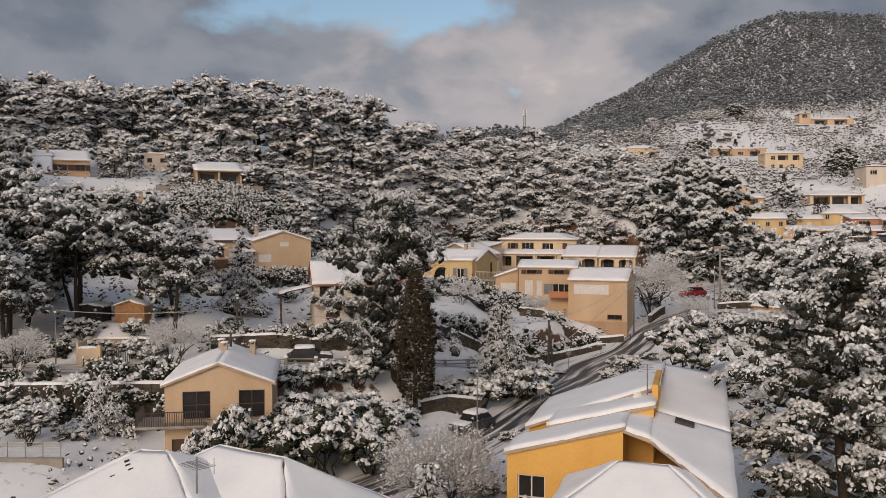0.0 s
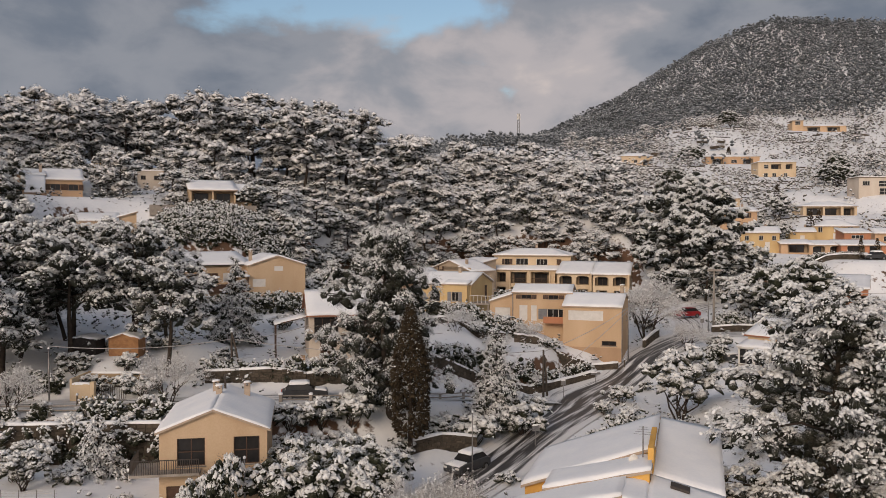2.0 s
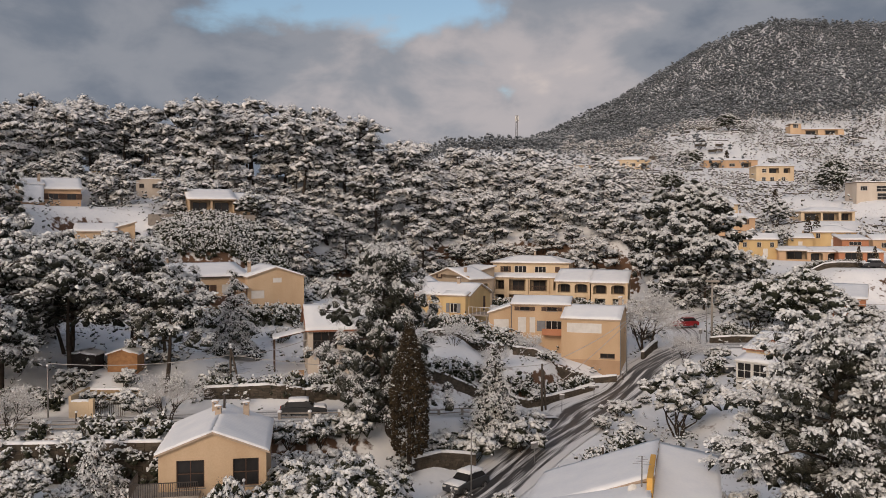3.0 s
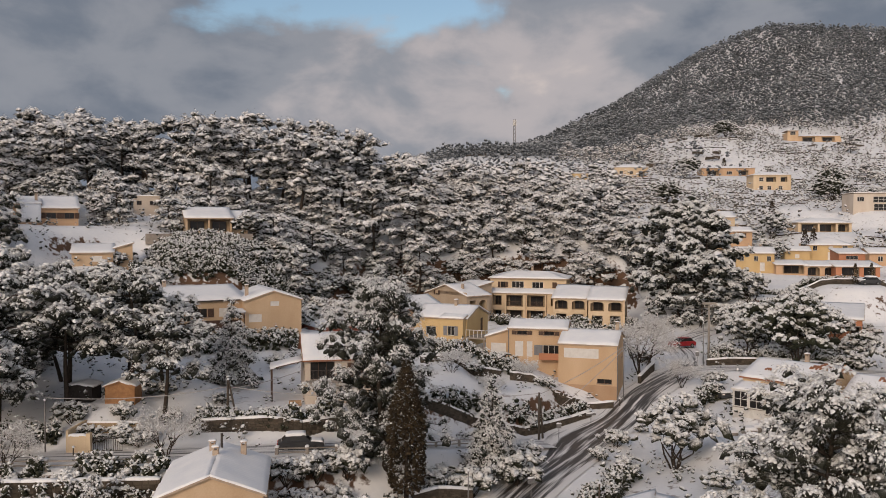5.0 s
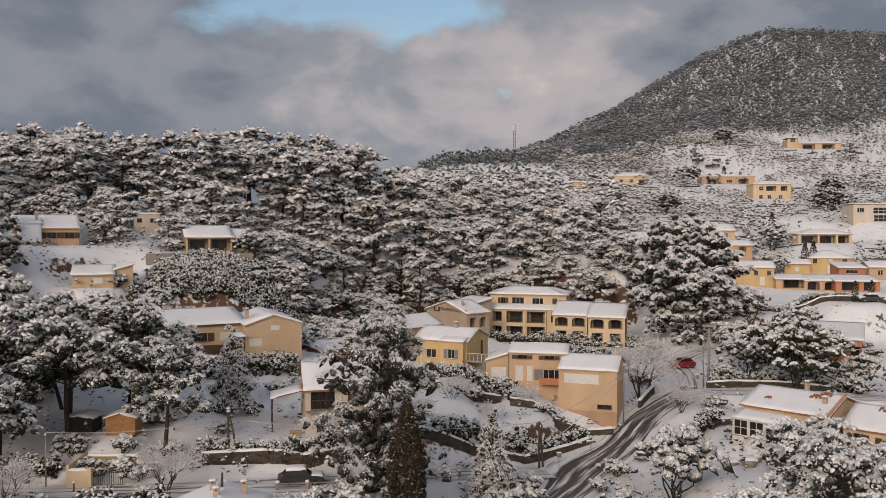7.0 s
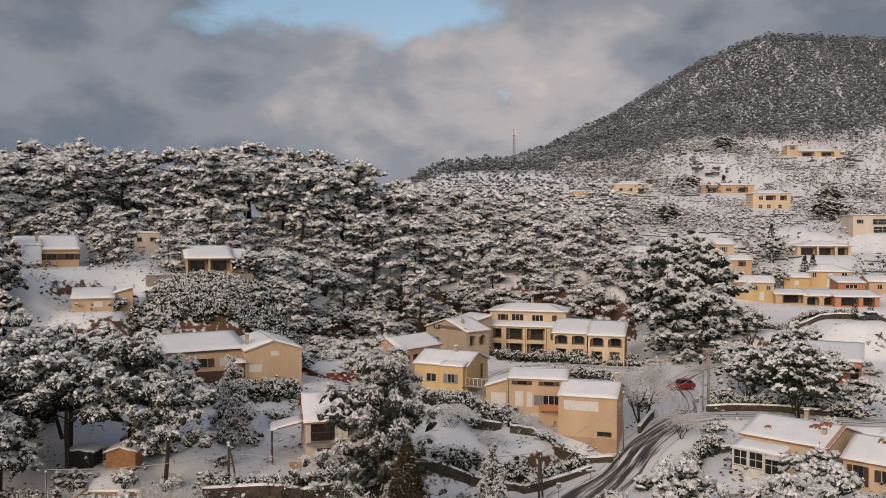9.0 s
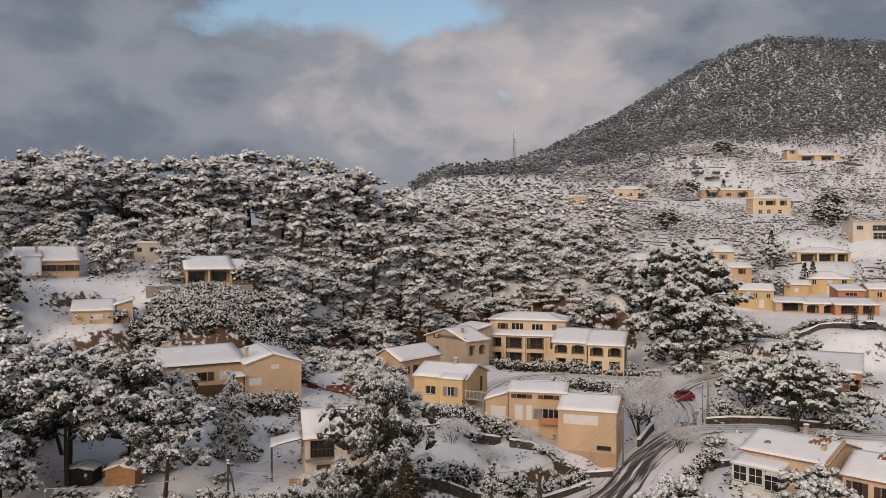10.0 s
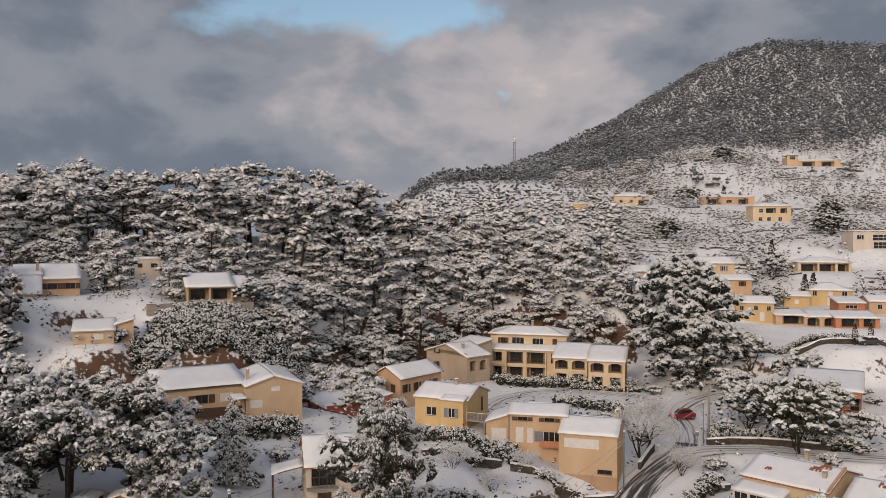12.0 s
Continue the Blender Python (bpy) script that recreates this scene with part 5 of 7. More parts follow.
def tufts(C, out, size, n, strand, droop, rng, wide=0.30, dome=0.75, high=0.34):
    """Snow on a bough: n short arched strands that lie over each clump and hang at its rim."""
    k = np.repeat(np.arange(len(C)), n)
    m = len(k)
    r, a = np.sqrt(rng.uniform(size=m)), rng.uniform(0, 2 * np.pi, m)
    ray = np.c_[np.cos(a), np.sin(a), np.zeros(m)]
    S = size[k][:, None]
    root = C[k] + out[k] * S * (0.35, 0.35, 0.12) + S * np.c_[ray[:, :2] * (r * dome)[:, None], high - (0.42 + 0.3 * droop) * r ** 2 + rng.normal(size=m) * 0.05]
    D = ray * r[:, None] + out[k] * 0.5 + rng.normal(size=(m, 3)) * 0.45
    D[:, 2] = 0.25 - (0.5 + droop) * r * rng.uniform(0.5, 1.5, m)
    D /= np.linalg.norm(D, axis=1)[:, None] + 1e-9
    side = np.cross(D, rng.normal(size=(m, 3)) * 0.35 + (0, 0, 1))
    side /= np.linalg.norm(side, axis=1)[:, None] + 1e-9
    ln = strand * rng.uniform(0.5, 1.3, (m, 1))
    w = ln * wide * rng.uniform(0.6, 1.3, (m, 1))
    mid = root + D * ln * 0.5 + np.cross(side, D) * ln * 0.16
    V = np.stack([root, mid + side * w, root + D * ln, mid - side * w], 1).reshape(-1, 3)
    q = np.arange(m)[:, None] * 4
    return V, np.concatenate([q + (0, 1, 3), q + (1, 2, 3)])


def limb(geo, a, b, r0, r1, sag, rng, n=4, sides=5):
    a, b = np.array(a, float), np.array(b, float)
    pts = [a + (b - a) * t + np.array([0, 0, sag * math.sin(math.pi * t)]) + (rng.normal(size=3) * 0.05 * np.linalg.norm(b - a) if 0 < t < 1 else 0) for t in np.linspace(0, 1, n)]
    geo.tube([tuple(p) for p in pts], [r0 + (r1 - r0) * i / (n - 1) for i in range(n)], sides)
    return pts


TREES = {}
DUST = {FOLIAGE: DUST_PINE, LEAF: DUST_LEAF}
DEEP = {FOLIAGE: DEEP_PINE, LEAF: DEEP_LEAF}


def tree(key, name, label, wood, C, out, size, leaf, rng, n_blade=14, n_tuft=20, strand=0.4, wide=0.30, n_puff=0, puff=0.2, droop=0.35, cover=0.85, aspect=0.10, flat=0.55, frosted=0.4, barkmat=None, spread=1.0, inner=None, blen=0.55, body=0.60, dust=True, drape=0.29):
    """Puts one tree together: trunk with limbs, crown of sprays, and the snow that lies on it."""
    root = thing(name, label, "tree")
    part("trunk", wood, barkmat or BARK, root, smooth=True)
    k = int(n_blade * (1 - frosted))
    V, Q = blades(C, out, size, max(1, k), droop, rng, spread, flat, aspect, False, blen)
    if inner is not None and len(inner) and not dust:
        V2, Q2 = blades(inner, rng.normal(size=inner.shape) * (1, 1, 0.4), np.full(len(inner), float(size.mean())), 2 * k, droop, rng, 1.1, flat, aspect, False, blen)
        V, Q = np.concatenate([V, V2]), np.concatenate([Q, Q2 + len(V)])
    tagged(part("spray", fast_mesh("spray", V, Q, leaf), None, root), kind="stuff")
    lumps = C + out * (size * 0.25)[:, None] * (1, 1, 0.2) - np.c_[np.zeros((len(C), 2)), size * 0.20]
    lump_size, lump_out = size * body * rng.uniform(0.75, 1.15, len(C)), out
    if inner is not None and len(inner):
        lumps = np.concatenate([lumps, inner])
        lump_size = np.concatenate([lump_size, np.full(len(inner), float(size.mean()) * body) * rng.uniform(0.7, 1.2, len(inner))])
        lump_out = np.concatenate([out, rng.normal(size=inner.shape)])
    # without dust, the DEEP copies paint the crown's inner shade onto these lumps
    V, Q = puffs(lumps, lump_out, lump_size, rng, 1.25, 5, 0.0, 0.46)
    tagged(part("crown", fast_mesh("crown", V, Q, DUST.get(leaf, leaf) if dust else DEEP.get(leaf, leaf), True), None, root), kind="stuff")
    if n_blade - k > 0:
        V, Q = blades(C + (0, 0, 0.06), out, size * 1.05, n_blade - k, droop, rng, spread, flat, aspect * 0.9, False, blen)
        tagged(part("frosted_spray", fast_mesh("frosted_spray", V, Q, FROSTED), None, root, "needles powdered with snow"), kind="stuff")
    some = rng.uniform(size=len(C)) < cover
    V, T = tufts(C[some], out[some], size[some], n_tuft, strand, droop, rng, wide)
    if n_puff:
        keep = np.repeat(np.flatnonzero(some), n_puff)
        off = rng.normal(size=(len(keep), 3)) * (drape, drape, 0.06)
        off[:, 2] += 0.26 - 0.076 / drape ** 2 * (off[:, 0] ** 2 + off[:, 1] ** 2)
        Vp, Tp = puffs(C[keep] + off * size[keep][:, None] + out[keep] * (size[keep] * 0.3)[:, None] * (1, 1, 0.3), out[keep] + off, size[keep] * puff * rng.uniform(0.5, 1.2, len(keep)), rng, 1.35, 5, 0.03, 0.44)
        T = np.concatenate([T, Tp + len(V)])
        V = np.concatenate([V, Vp])
    ob = part("snow_load", fast_mesh("snow_load", V, T, SNOW_TREE, True), None, root, "lumps of snow on the branches")
    tagged(ob, kind="stuff")
    TREES[key] = root
    return root


def pine(key, seed, H, R, n_limb, per, label="umbrella-shaped pine loaded with snow", low=0.4, clump=0.95, lateral=0.26, fill=3, rise=0.22, **kw):
    rng = np.random.default_rng(seed)
    wood = Geo()
    bend = rng.normal(size=2) * H * 0.06
    tr = [(bend[0] * math.sin(t * 2.4), bend[1] * math.sin(t * 3.0), H * 0.93 * t - 0.6 * (t == 0)) for t in np.linspace(0, 1, 8)]
    wood.tube(tr, [0.02 * H * (1 - 0.85 * t) + 0.02 for t in np.linspace(0, 1, 8)], 8)
    C, O, S, I = [], [], [], []
    for i in range(n_limb):
        f = low + (1 - low) * (i + 0.5 + rng.uniform(-0.4, 0.4)) / n_limb
        ang = i * 2.4 + rng.uniform(-0.5, 0.5)
        q = (f - low) / (1 - low)
        L = R * rng.uniform(0.65, 1.12) * (0.62 + 0.55 * math.sin(math.pi * min(1, 0.18 + q * 0.80))) * (1.0 if q < 0.8 else 0.62)
        base = np.array([np.interp(f * H, [p[2] for p in tr], [p[a] for p in tr]) for a in (0, 1)] + [min(f, 0.92) * H])
        d = np.array([math.cos(ang), math.sin(ang), 0])
        tip = base + d * L + (0, 0, L * rng.uniform(-0.02, 0.32) * (0.4 + q))
        pts = limb(wood, base, tip, 0.0065 * H, 0.02, L * 0.06, rng)
        lat = np.array([-d[1], d[0], 0])
        for k in range(per):
            t = rng.uniform(0.38, 1.05)
            c = base + (tip - base) * t + lat * rng.normal() * lateral * L * t + np.array([0, 0, rng.normal() * rise - 0.10 * L * max(0, t - 0.7)])
            C.append(c), O.append(d + lat * rng.normal() * 0.4), S.append(clump * rng.uniform(0.65, 1.3))
        for k in range(fill):
            t = rng.uniform(0.12, 0.8)
            I.append(base + (tip - base) * t + lat * rng.normal() * 0.2 * L * t + np.array([0, 0, -rng.uniform(0.05, 0.5)]))
        for t in (0.55, 0.75):
            p = base + (tip - base) * t
            limb(wood, p, p + lat * rng.choice((-1, 1)) * L * 0.3 + d * L * 0.15, 0.003 * H, 0.012, 0.05, rng, 3, 4)
    for k in range(per + 2):
        C.append(np.array([tr[-1][0], tr[-1][1], H * 0.95]) + rng.normal(size=3) * (R * 0.28, R * 0.28, R * 0.12)), O.append(rng.normal(size=3) * (0.6, 0.6, 0.1)), S.append(clump)
    return tree(key, "pine_tree", label, wood, np.array(C), np.array(O), np.array(S), FOLIAGE, rng, inner=np.array(I), **kw)


def cedar(key, seed, H, R, tiers, label="drooping cedar weighed down by snow", clump=0.7, **kw):
    rng = np.random.default_rng(seed)
    wood = Geo().tube([(0, 0, -0.5), (0.05, 0, H * 0.5), (0, 0.03, H)], [0.02 * H, 0.013 * H, 0.02], 7)
    C, O, S = [], [], []
    for i in range(tiers):
        f = 0.14 + 0.84 * i / (tiers - 1)
        L0 = R * (1.04 - f) ** 0.85
        n = max(3, int(9 * (1.1 - f)))
        for j in range(n):
            a = 2 * math.pi * (j + rng.uniform(-0.3, 0.3)) / n + i * 0.7
            L = L0 * rng.uniform(0.75, 1.15)
            d = np.array([math.cos(a), math.sin(a), 0])
            base, tip = np.array([0, 0, f * H]), d * L + np.array([0, 0, f * H - L * rng.uniform(0.25, 0.55)])
            limb(wood, base, tip, 0.004 * H, 0.012, L * 0.10, rng, 4, 4)
            for t in np.arange(0.3, 1.05, 0.42 * clump / max(L, 0.3) + 0.08):
                C.append(base + (tip - base) * t + (0, 0, L * 0.1 * math.sin(math.pi * min(t, 1))) + rng.normal(size=3) * 0.10)
                O.append(d + np.array([0, 0, -0.5])), S.append(clump * rng.uniform(0.7, 1.15) * (1.1 - 0.45 * f))
    opts = dict(n_blade=18, n_tuft=26, strand=0.34, wide=0.22, droop=0.8, cover=0.9, aspect=0.10, frosted=0.4)
    opts.update(kw)
    return tree(key, "cedar_tree", label, wood, np.array(C), np.array(O), np.array(S), FOLIAGE, rng, **opts)


def bush(key, seed, H, R, n, label="evergreen bush capped with thick snow", clump=0.5, leaf=None, name="bush", stem=0.25, **kw):
    rng = np.random.default_rng(seed)
    wood = Geo()
    C, O, S = [], [], []
    lobes = [(rng.normal(size=3) * (R * 0.42, R * 0.42, H * 0.10) + (0, 0, H * 0.55), rng.uniform(0.45, 0.75)) for _ in range(7)]
    for k in range(n):
        lc, lr = lobes[k % 7]
        d = rng.normal(size=3)
        d /= np.linalg.norm(d)
        d[2] = d[2] if d[2] > -0.35 else -d[2]
        p = lc + d * lr * np.array([R, R, H * 0.55]) * rng.uniform(0.75, 1.05)
        p[2] = max(p[2], 0.12 * H + 0.1)
        C.append(p), O.append(d), S.append(clump * rng.uniform(0.6, 1.3))
    I = [lc + rng.normal(size=3) * np.array([R, R, H * 0.5]) * lr * 0.42 for lc, lr in lobes for _ in range(max(1, n // 22))]
    I = [np.array([p[0], p[1], max(p[2], 0.15)]) for p in I]
    for k in range(9):
        c = C[(k * 37) % n]
        limb(wood, (rng.normal() * 0.06, rng.normal() * 0.06, -0.4), c * (0.85, 0.85, 0.9), 0.03 + 0.012 * H, 0.012, 0.1, rng, 5, 5)
    opts = dict(n_blade=16, n_tuft=24, strand=0.28, wide=0.42, droop=0.25, cover=0.85, aspect=0.14, frosted=0.25)
    opts.update(kw)
    return tree(key, name, label, wood, np.array(C), np.array(O), np.array(S), leaf or LEAF, rng, inner=np.array(I), **opts)


def cypress(key, seed, H, R, n, label="slender dark cypress flecked with snow", cover=0.25, leaf=None):
    rng = np.random.default_rng(seed)
    wood = Geo().tube([(0, 0, -0.5), (0, 0, H * 0.9)], [0.02 * H, 0.02], 6)
    f = rng.uniform(0.03, 1, n) ** 0.9
    a = rng.uniform(0, 2 * np.pi, n)
    prof = R * np.minimum(1, (1 - f) * 2.2 + 0.08) * np.minimum(1, 0.6 + f * 3) * rng.uniform(0.82, 1.06, n)
    C = np.c_[np.cos(a) * prof, np.sin(a) * prof, f * H]
    O = np.c_[np.cos(a), np.sin(a), np.full(n, 0.9)]
    return tree(key, "cypress_tree", label, wood, C, O, np.full(n, 0.22 * max(R, 0.5)), leaf or CYPRESS, rng, n_blade=14, n_tuft=5, strand=0.16, droop=-0.5, cover=cover, frosted=0.05, aspect=0.16, spread=1.3, body=0.45 if R > 1 else 1.0)


def bare(key, seed, H, R, stems, depth, label="leafless shrub with every twig coated in snow", name="bare_tree", lean=0.35, thick=0.02):
    """A leafless crown: stems that fork again and again, thin twigs under snow."""
    rng = np.random.default_rng(seed)
    wood, V, Q = Geo(), [], []

    def grow(p, d, ln, r, lev):
        e = p + d * ln
        if lev <= 1:
            wood.tube([tuple(p), tuple((p + e) / 2 + rng.normal(size=3) * ln * 0.05), tuple(e)], [r, r * 0.8, r * 0.6], 5)
        else:
            s = np.cross(d, rng.normal(size=3))
            s /= np.linalg.norm(s) + 1e-9
            u = np.cross(d, s)
            n0 = len(V)
            for q, rr in ((p, r), (e, r * 0.4)):
                for k in range(3):
                    t = 2.094 * k
                    V.append(q + (s * math.cos(t) + u * math.sin(t)) * rr)
            for k in range(3):
                Q.append((n0 + k, n0 + (k + 1) % 3, n0 + 3 + (k + 1) % 3, n0 + 3 + k))
        if lev >= depth:
            return
        for k in range(3 if lev else 4):
            nd = d + rng.normal(size=3) * 0.42 + (0, 0, 0.10)
            grow(p + d * ln * rng.uniform(0.55, 1.0), nd / np.linalg.norm(nd), ln * rng.uniform(0.6, 0.85), r * 0.62, lev + 1)
    for k in range(stems):
        a = 2 * math.pi * k / stems + rng.uniform(-0.3, 0.3)
        d = np.array([math.cos(a) * R / H * 1.0, math.sin(a) * R / H * 1.0, 1.0]) * (lean + 0.65) + rng.normal(size=3) * 0.1
        grow(np.array([math.cos(a) * 0.08, math.sin(a) * 0.08, -0.2]), d / np.linalg.norm(d), H * 0.34, thick, 0)
    root = thing(name, label, "tree" if H > 4 else "shrub")
    part("trunk", wood, BARK, root)
    tagged(part("branchwork", fast_mesh("branchwork", V, Q, TWIG), None, root, "thin twigs coated with snow"), kind="stuff")
    V = np.array(V)
    tips = V[rng.integers(len(V), size=min(900, len(V) // 6))]
    Vp, Tp = puffs(tips, rng.normal(size=tips.shape), rng.uniform(0.03, 0.075, len(tips)) * (H / 5) ** 0.5, rng, 1.5, 4, 0.02)
    tagged(part("snow_load", fast_mesh("snow_load", Vp, Tp, SNOW_TREE, True), None, root, "flecks of snow on the twigs"), kind="stuff")
    TREES[key] = root
    return root


USED = set()


def plant(key, x, y, z=None, turn=0.0, scale=1.0, label="", sz=None):
    """Stands a tree on the ground; the first of a kind is the tree itself, the rest are copies."""
    z = g(x, y) - 0.05 if z is None else z
    m = pose(x, y, z, 0, 0, turn) @ Matrix.Diagonal((scale, scale, sz or scale, 1))
    ob = TREES[key]
    if key in USED:
        keep = ob.matrix_basis.copy()
        ob.matrix_basis = Matrix()
        ob = copy_thing(ob, m)
        TREES[key].matrix_basis = keep
        ob.matrix_basis = m
    else:
        USED.add(key)
        ob.matrix_basis = m
    if label:
        ob["label"] = label
    return ob


# the great pines close to the flight
pine("pine_center", 11, 15.5, 5.4, 42, 10, "tall dark pine with snow on drooping sprays", low=0.06, fill=12, clump=0.95, rise=0.45, n_blade=130, n_tuft=110, strand=0.20, wide=0.13, n_puff=12, puff=0.11, drape=0.34, aspect=0.03, frosted=0.46, droop=0.5, cover=0.82, body=0.42, blen=0.36, dust=False)
pine("pine_right", 12, 16.0, 5.4, 36, 14, "great pine with thick clumps of snow on its boughs", low=0.08, fill=10, clump=0.92, rise=0.55, n_blade=150, n_tuft=60, strand=0.16, wide=0.22, n_puff=30, puff=0.115, drape=0.36, droop=0.75, aspect=0.03, frosted=0.36, cover=0.84, body=0.36, lateral=0.18, blen=0.34, dust=False)
for i, (H, R) in enumerate(((11.5, 4.2), (10.5, 4.0), (13.0, 4.6))):
    pine("pine_mid%d" % i, 20 + i, H, R, 17, 9, "snow-laden pine with bare lower trunk", low=0.46, fill=5, clump=0.95, n_blade=44, n_tuft=60, strand=0.20, wide=0.18, rise=0.35, n_puff=12, puff=0.145, drape=0.33, blen=0.40, aspect=0.045, frosted=0.4, droop=0.5, lateral=0.2, body=0.40, dust=False, cover=0.92)
for i, (H, R) in enumerate(((15.5, 4.6), (13.5, 4.2), (17.0, 4.6), (14.5, 5.2))):
    pine("pine_far%d" % i, 30 + i, H, R, 14, 6, "ridge pine with flat snowy crown and dark trunk", low=0.42, fill=2, clump=1.1, n_blade=5, n_tuft=24, strand=0.52, wide=0.30, aspect=0.11, frosted=0.4, droop=0.45, body=0.58)
for i, (H, R) in enumerate(((8.5, 3.4), (10.0, 3.6), (7.0, 3.2))):
    pine("pine_wood%d" % i, 40 + i, H, R, 12, 6, "woodland pine covered with snow to the ground", low=0.12, fill=2, clump=1.0, n_blade=5, n_tuft=25, strand=0.46, wide=0.32, cover=0.95, aspect=0.11, frosted=0.35, droop=0.5, body=0.60)
pine("pine_dense", 47, 16.5, 6.4, 28, 9, "tall dense pine, dark beneath and whitened above", low=0.06, fill=5, clump=1.0, rise=0.4, n_blade=24, n_tuft=40, strand=0.34, wide=0.26, n_puff=16, puff=0.23, aspect=0.08, frosted=0.85, cover=0.92, body=0.56, dust=False)
cedar("cedar_big", 51, 8.6, 2.7, 17, clump=0.8, n_blade=34, blen=0.36, aspect=0.05, n_tuft=60, strand=0.2, n_puff=8, puff=0.13, body=0.44, dust=False)
cedar("cedar_low", 52, 5.2, 2.9, 12, "weeping conifer bowed under snow", droop=1.3, n_blade=36, blen=0.36, aspect=0.05, n_tuft=60, strand=0.2, n_puff=5, puff=0.15, body=0.40, dust=False)
cedar("cedar_small", 53, 5.0, 1.9, 9, "young conifer dusted with snow", body=0.42, n_tuft=22, dust=False)
cypress("cypress_big", 61, 10.6, 1.35, 1500, cover=0.12)
cypress("cypress_small", 62, 5.5, 0.6, 150, "small dark cypress in the fields", 0.2)
bush("bush_big", 71, 4.6, 2.6, 150, clump=0.56, n_blade=26, blen=0.4, n_tuft=34, strand=0.14, n_puff=11, puff=0.26, body=0.62, dust=False)
bush("bush_mid", 72, 2.2, 1.6, 36, clump=0.52, n_blade=8, blen=0.5, n_tuft=18, strand=0.16, n_puff=5, puff=0.27, body=0.62)
bush("bush_low", 73, 1.2, 1.4, 18, clump=0.55, cover=0.9, n_blade=8, blen=0.5, n_tuft=18, strand=0.18, n_puff=4, puff=0.26, body=0.62)
bush("tree_round", 74, 9.5, 5.6, 240, "spreading evergreen tree with snow tufts on dark leaves", clump=0.95, name="oak_tree", n_blade=22, blen=0.4, n_tuft=26, strand=0.22, wide=0.34, n_puff=11, puff=0.23, cover=0.86, body=0.62, dust=False)
bush("tree_light", 75, 5.6, 3.0, 80, "small tree thickly whitened by snow", clump=0.72, name="small_tree", cover=0.95, frosted=0.5, n_blade=8, n_tuft=24, strand=0.2, n_puff=5, puff=0.27, body=0.6)
bare("bare_big", 81, 5.4, 3.2, 9, 6, thick=0.05)
bare("bare_tree", 82, 6.5, 3.6, 4, 6, "leafless tree with snow along every branch", thick=0.09)
bare("bare_small", 83, 2.8, 1.8, 5, 5, thick=0.03)

# single trees near the road and the gardens
plant("pine_center", -4.1, 70.8, 12.2, 40, 0.84, sz=1.04)
plant("pine_right", 21.6, 44.0, 8.6, 10)
plant("pine_right", 27.5, 46.0, 8.0, 130, 0.98)
plant("pine_mid0", -37.6, 71.5, None, 33, 0.95)
plant("pine_mid2", -41.0, 69.5, None, 133, 0.9)
plant("cypress_big", -2.2, 66.0, 11.3)
plant("cedar_big", 5.2, 74.0, 10.6, 30)
plant("cedar_big", -21.8, 90.0, None, 200, 1.08)
plant("cedar_low", -25.6, 62.6, 8.8, 60)
plant("tree_light", 22.6, 77.0, None, 20, 1.15)
plant("tree_light", 36.5, 77.5, None, 90, 1.05)
plant("tree_light", -28.8, 57.6, None, 140, 0.55)
plant("tree_round", 47.0, 106.0, 14.8, 50, 1.0)
plant("bare_tree", 26.8, 107.5, 13.8, 0, 1.35)
plant("bare_tree", 30.2, 100.5, None, 70, 0.62)
plant("bare_big", 0.0, 49.5, 8.3, 0, 1.02)
plant("bare_big", -0.9, 50.4, 8.3, 100, 0.9)
plant("bare_big", 0.9, 50.2, 8.3, 220, 0.88)
plant("bare_small", 10.8, 97.6, None, 15, 1.1)
plant("bare_small", 2.0, 92.0, None, 120, 1.2)
plant("bare_small", 6.5, 90.5, None, 220, 1.0)
plant("bare_tree", -22.5, 70.0, None, 140, 0.72)
plant("bare_tree", -34.0, 66.5, None, 60, 0.66)
for x, y, s, t in ((-30.2, 73.6, 0.8, 0), (-27.6, 73.8, 0.9, 90), (-26.0, 73.2, 0.9, 200), (-38.0, 63.2, 0.9, 0), (-35.2, 63.2, 1.1, 70), (-31.0, 63.6, 1.0, 150), (-33.0, 65.4, 1.1, 20), (-29.0, 65.8, 1.0, 110), (-24.5, 66.0, 1.0, 250), (-37.0, 65.0, 1.1, 310)):
    plant("bush_mid", x, y, None, t, s)
plant("cedar_small", -0.9, 45.0, 7.8, 0, 0.9, "small spruce heaped with fresh snow")
plant("tree_light", 14.5, 29.0, None, 60, 0.9)
for x, y, s, t in ((-10.6, 54.8, 0.95, 0), (-7.8, 54.8, 1.15, 60), (-4.8, 55.8, 1.05, 130), (-9.2, 57.6, 1.0, 200), (-6.2, 58.6, 1.0, 90), (-3.6, 58.8, 0.8, 20)):
    plant("bush_big", x, y, None, t, s)
plant("bush_big", -13.6, 52.6, 9.0, 30, 0.52, sz=1.0)
plant("bush_big", -15.6, 52.4, 8.8, 110, 0.42, sz=0.72)
for x, y, s, t in ((-12.0, 67.6, 1.0, 0), (-9.6, 68.2, 1.1, 50), (-7.2, 69.0, 1.2, 100), (-11.0, 65.6, 1.2, 150), (-8.4, 66.4, 1.1, 200), (-1.2, 69.4, 1.0, 20), (0.6, 71.0, 1.0, 70), (3.0, 70.6, 1.2, 130), (7.6, 73.0, 1.3, 10), (7.0, 76.0, 1.2, 80), (8.2, 78.2, 1.1, 180)):
    plant("bush_mid", x, y, None, t, s, "hedge bush with snow at the lane's edge")
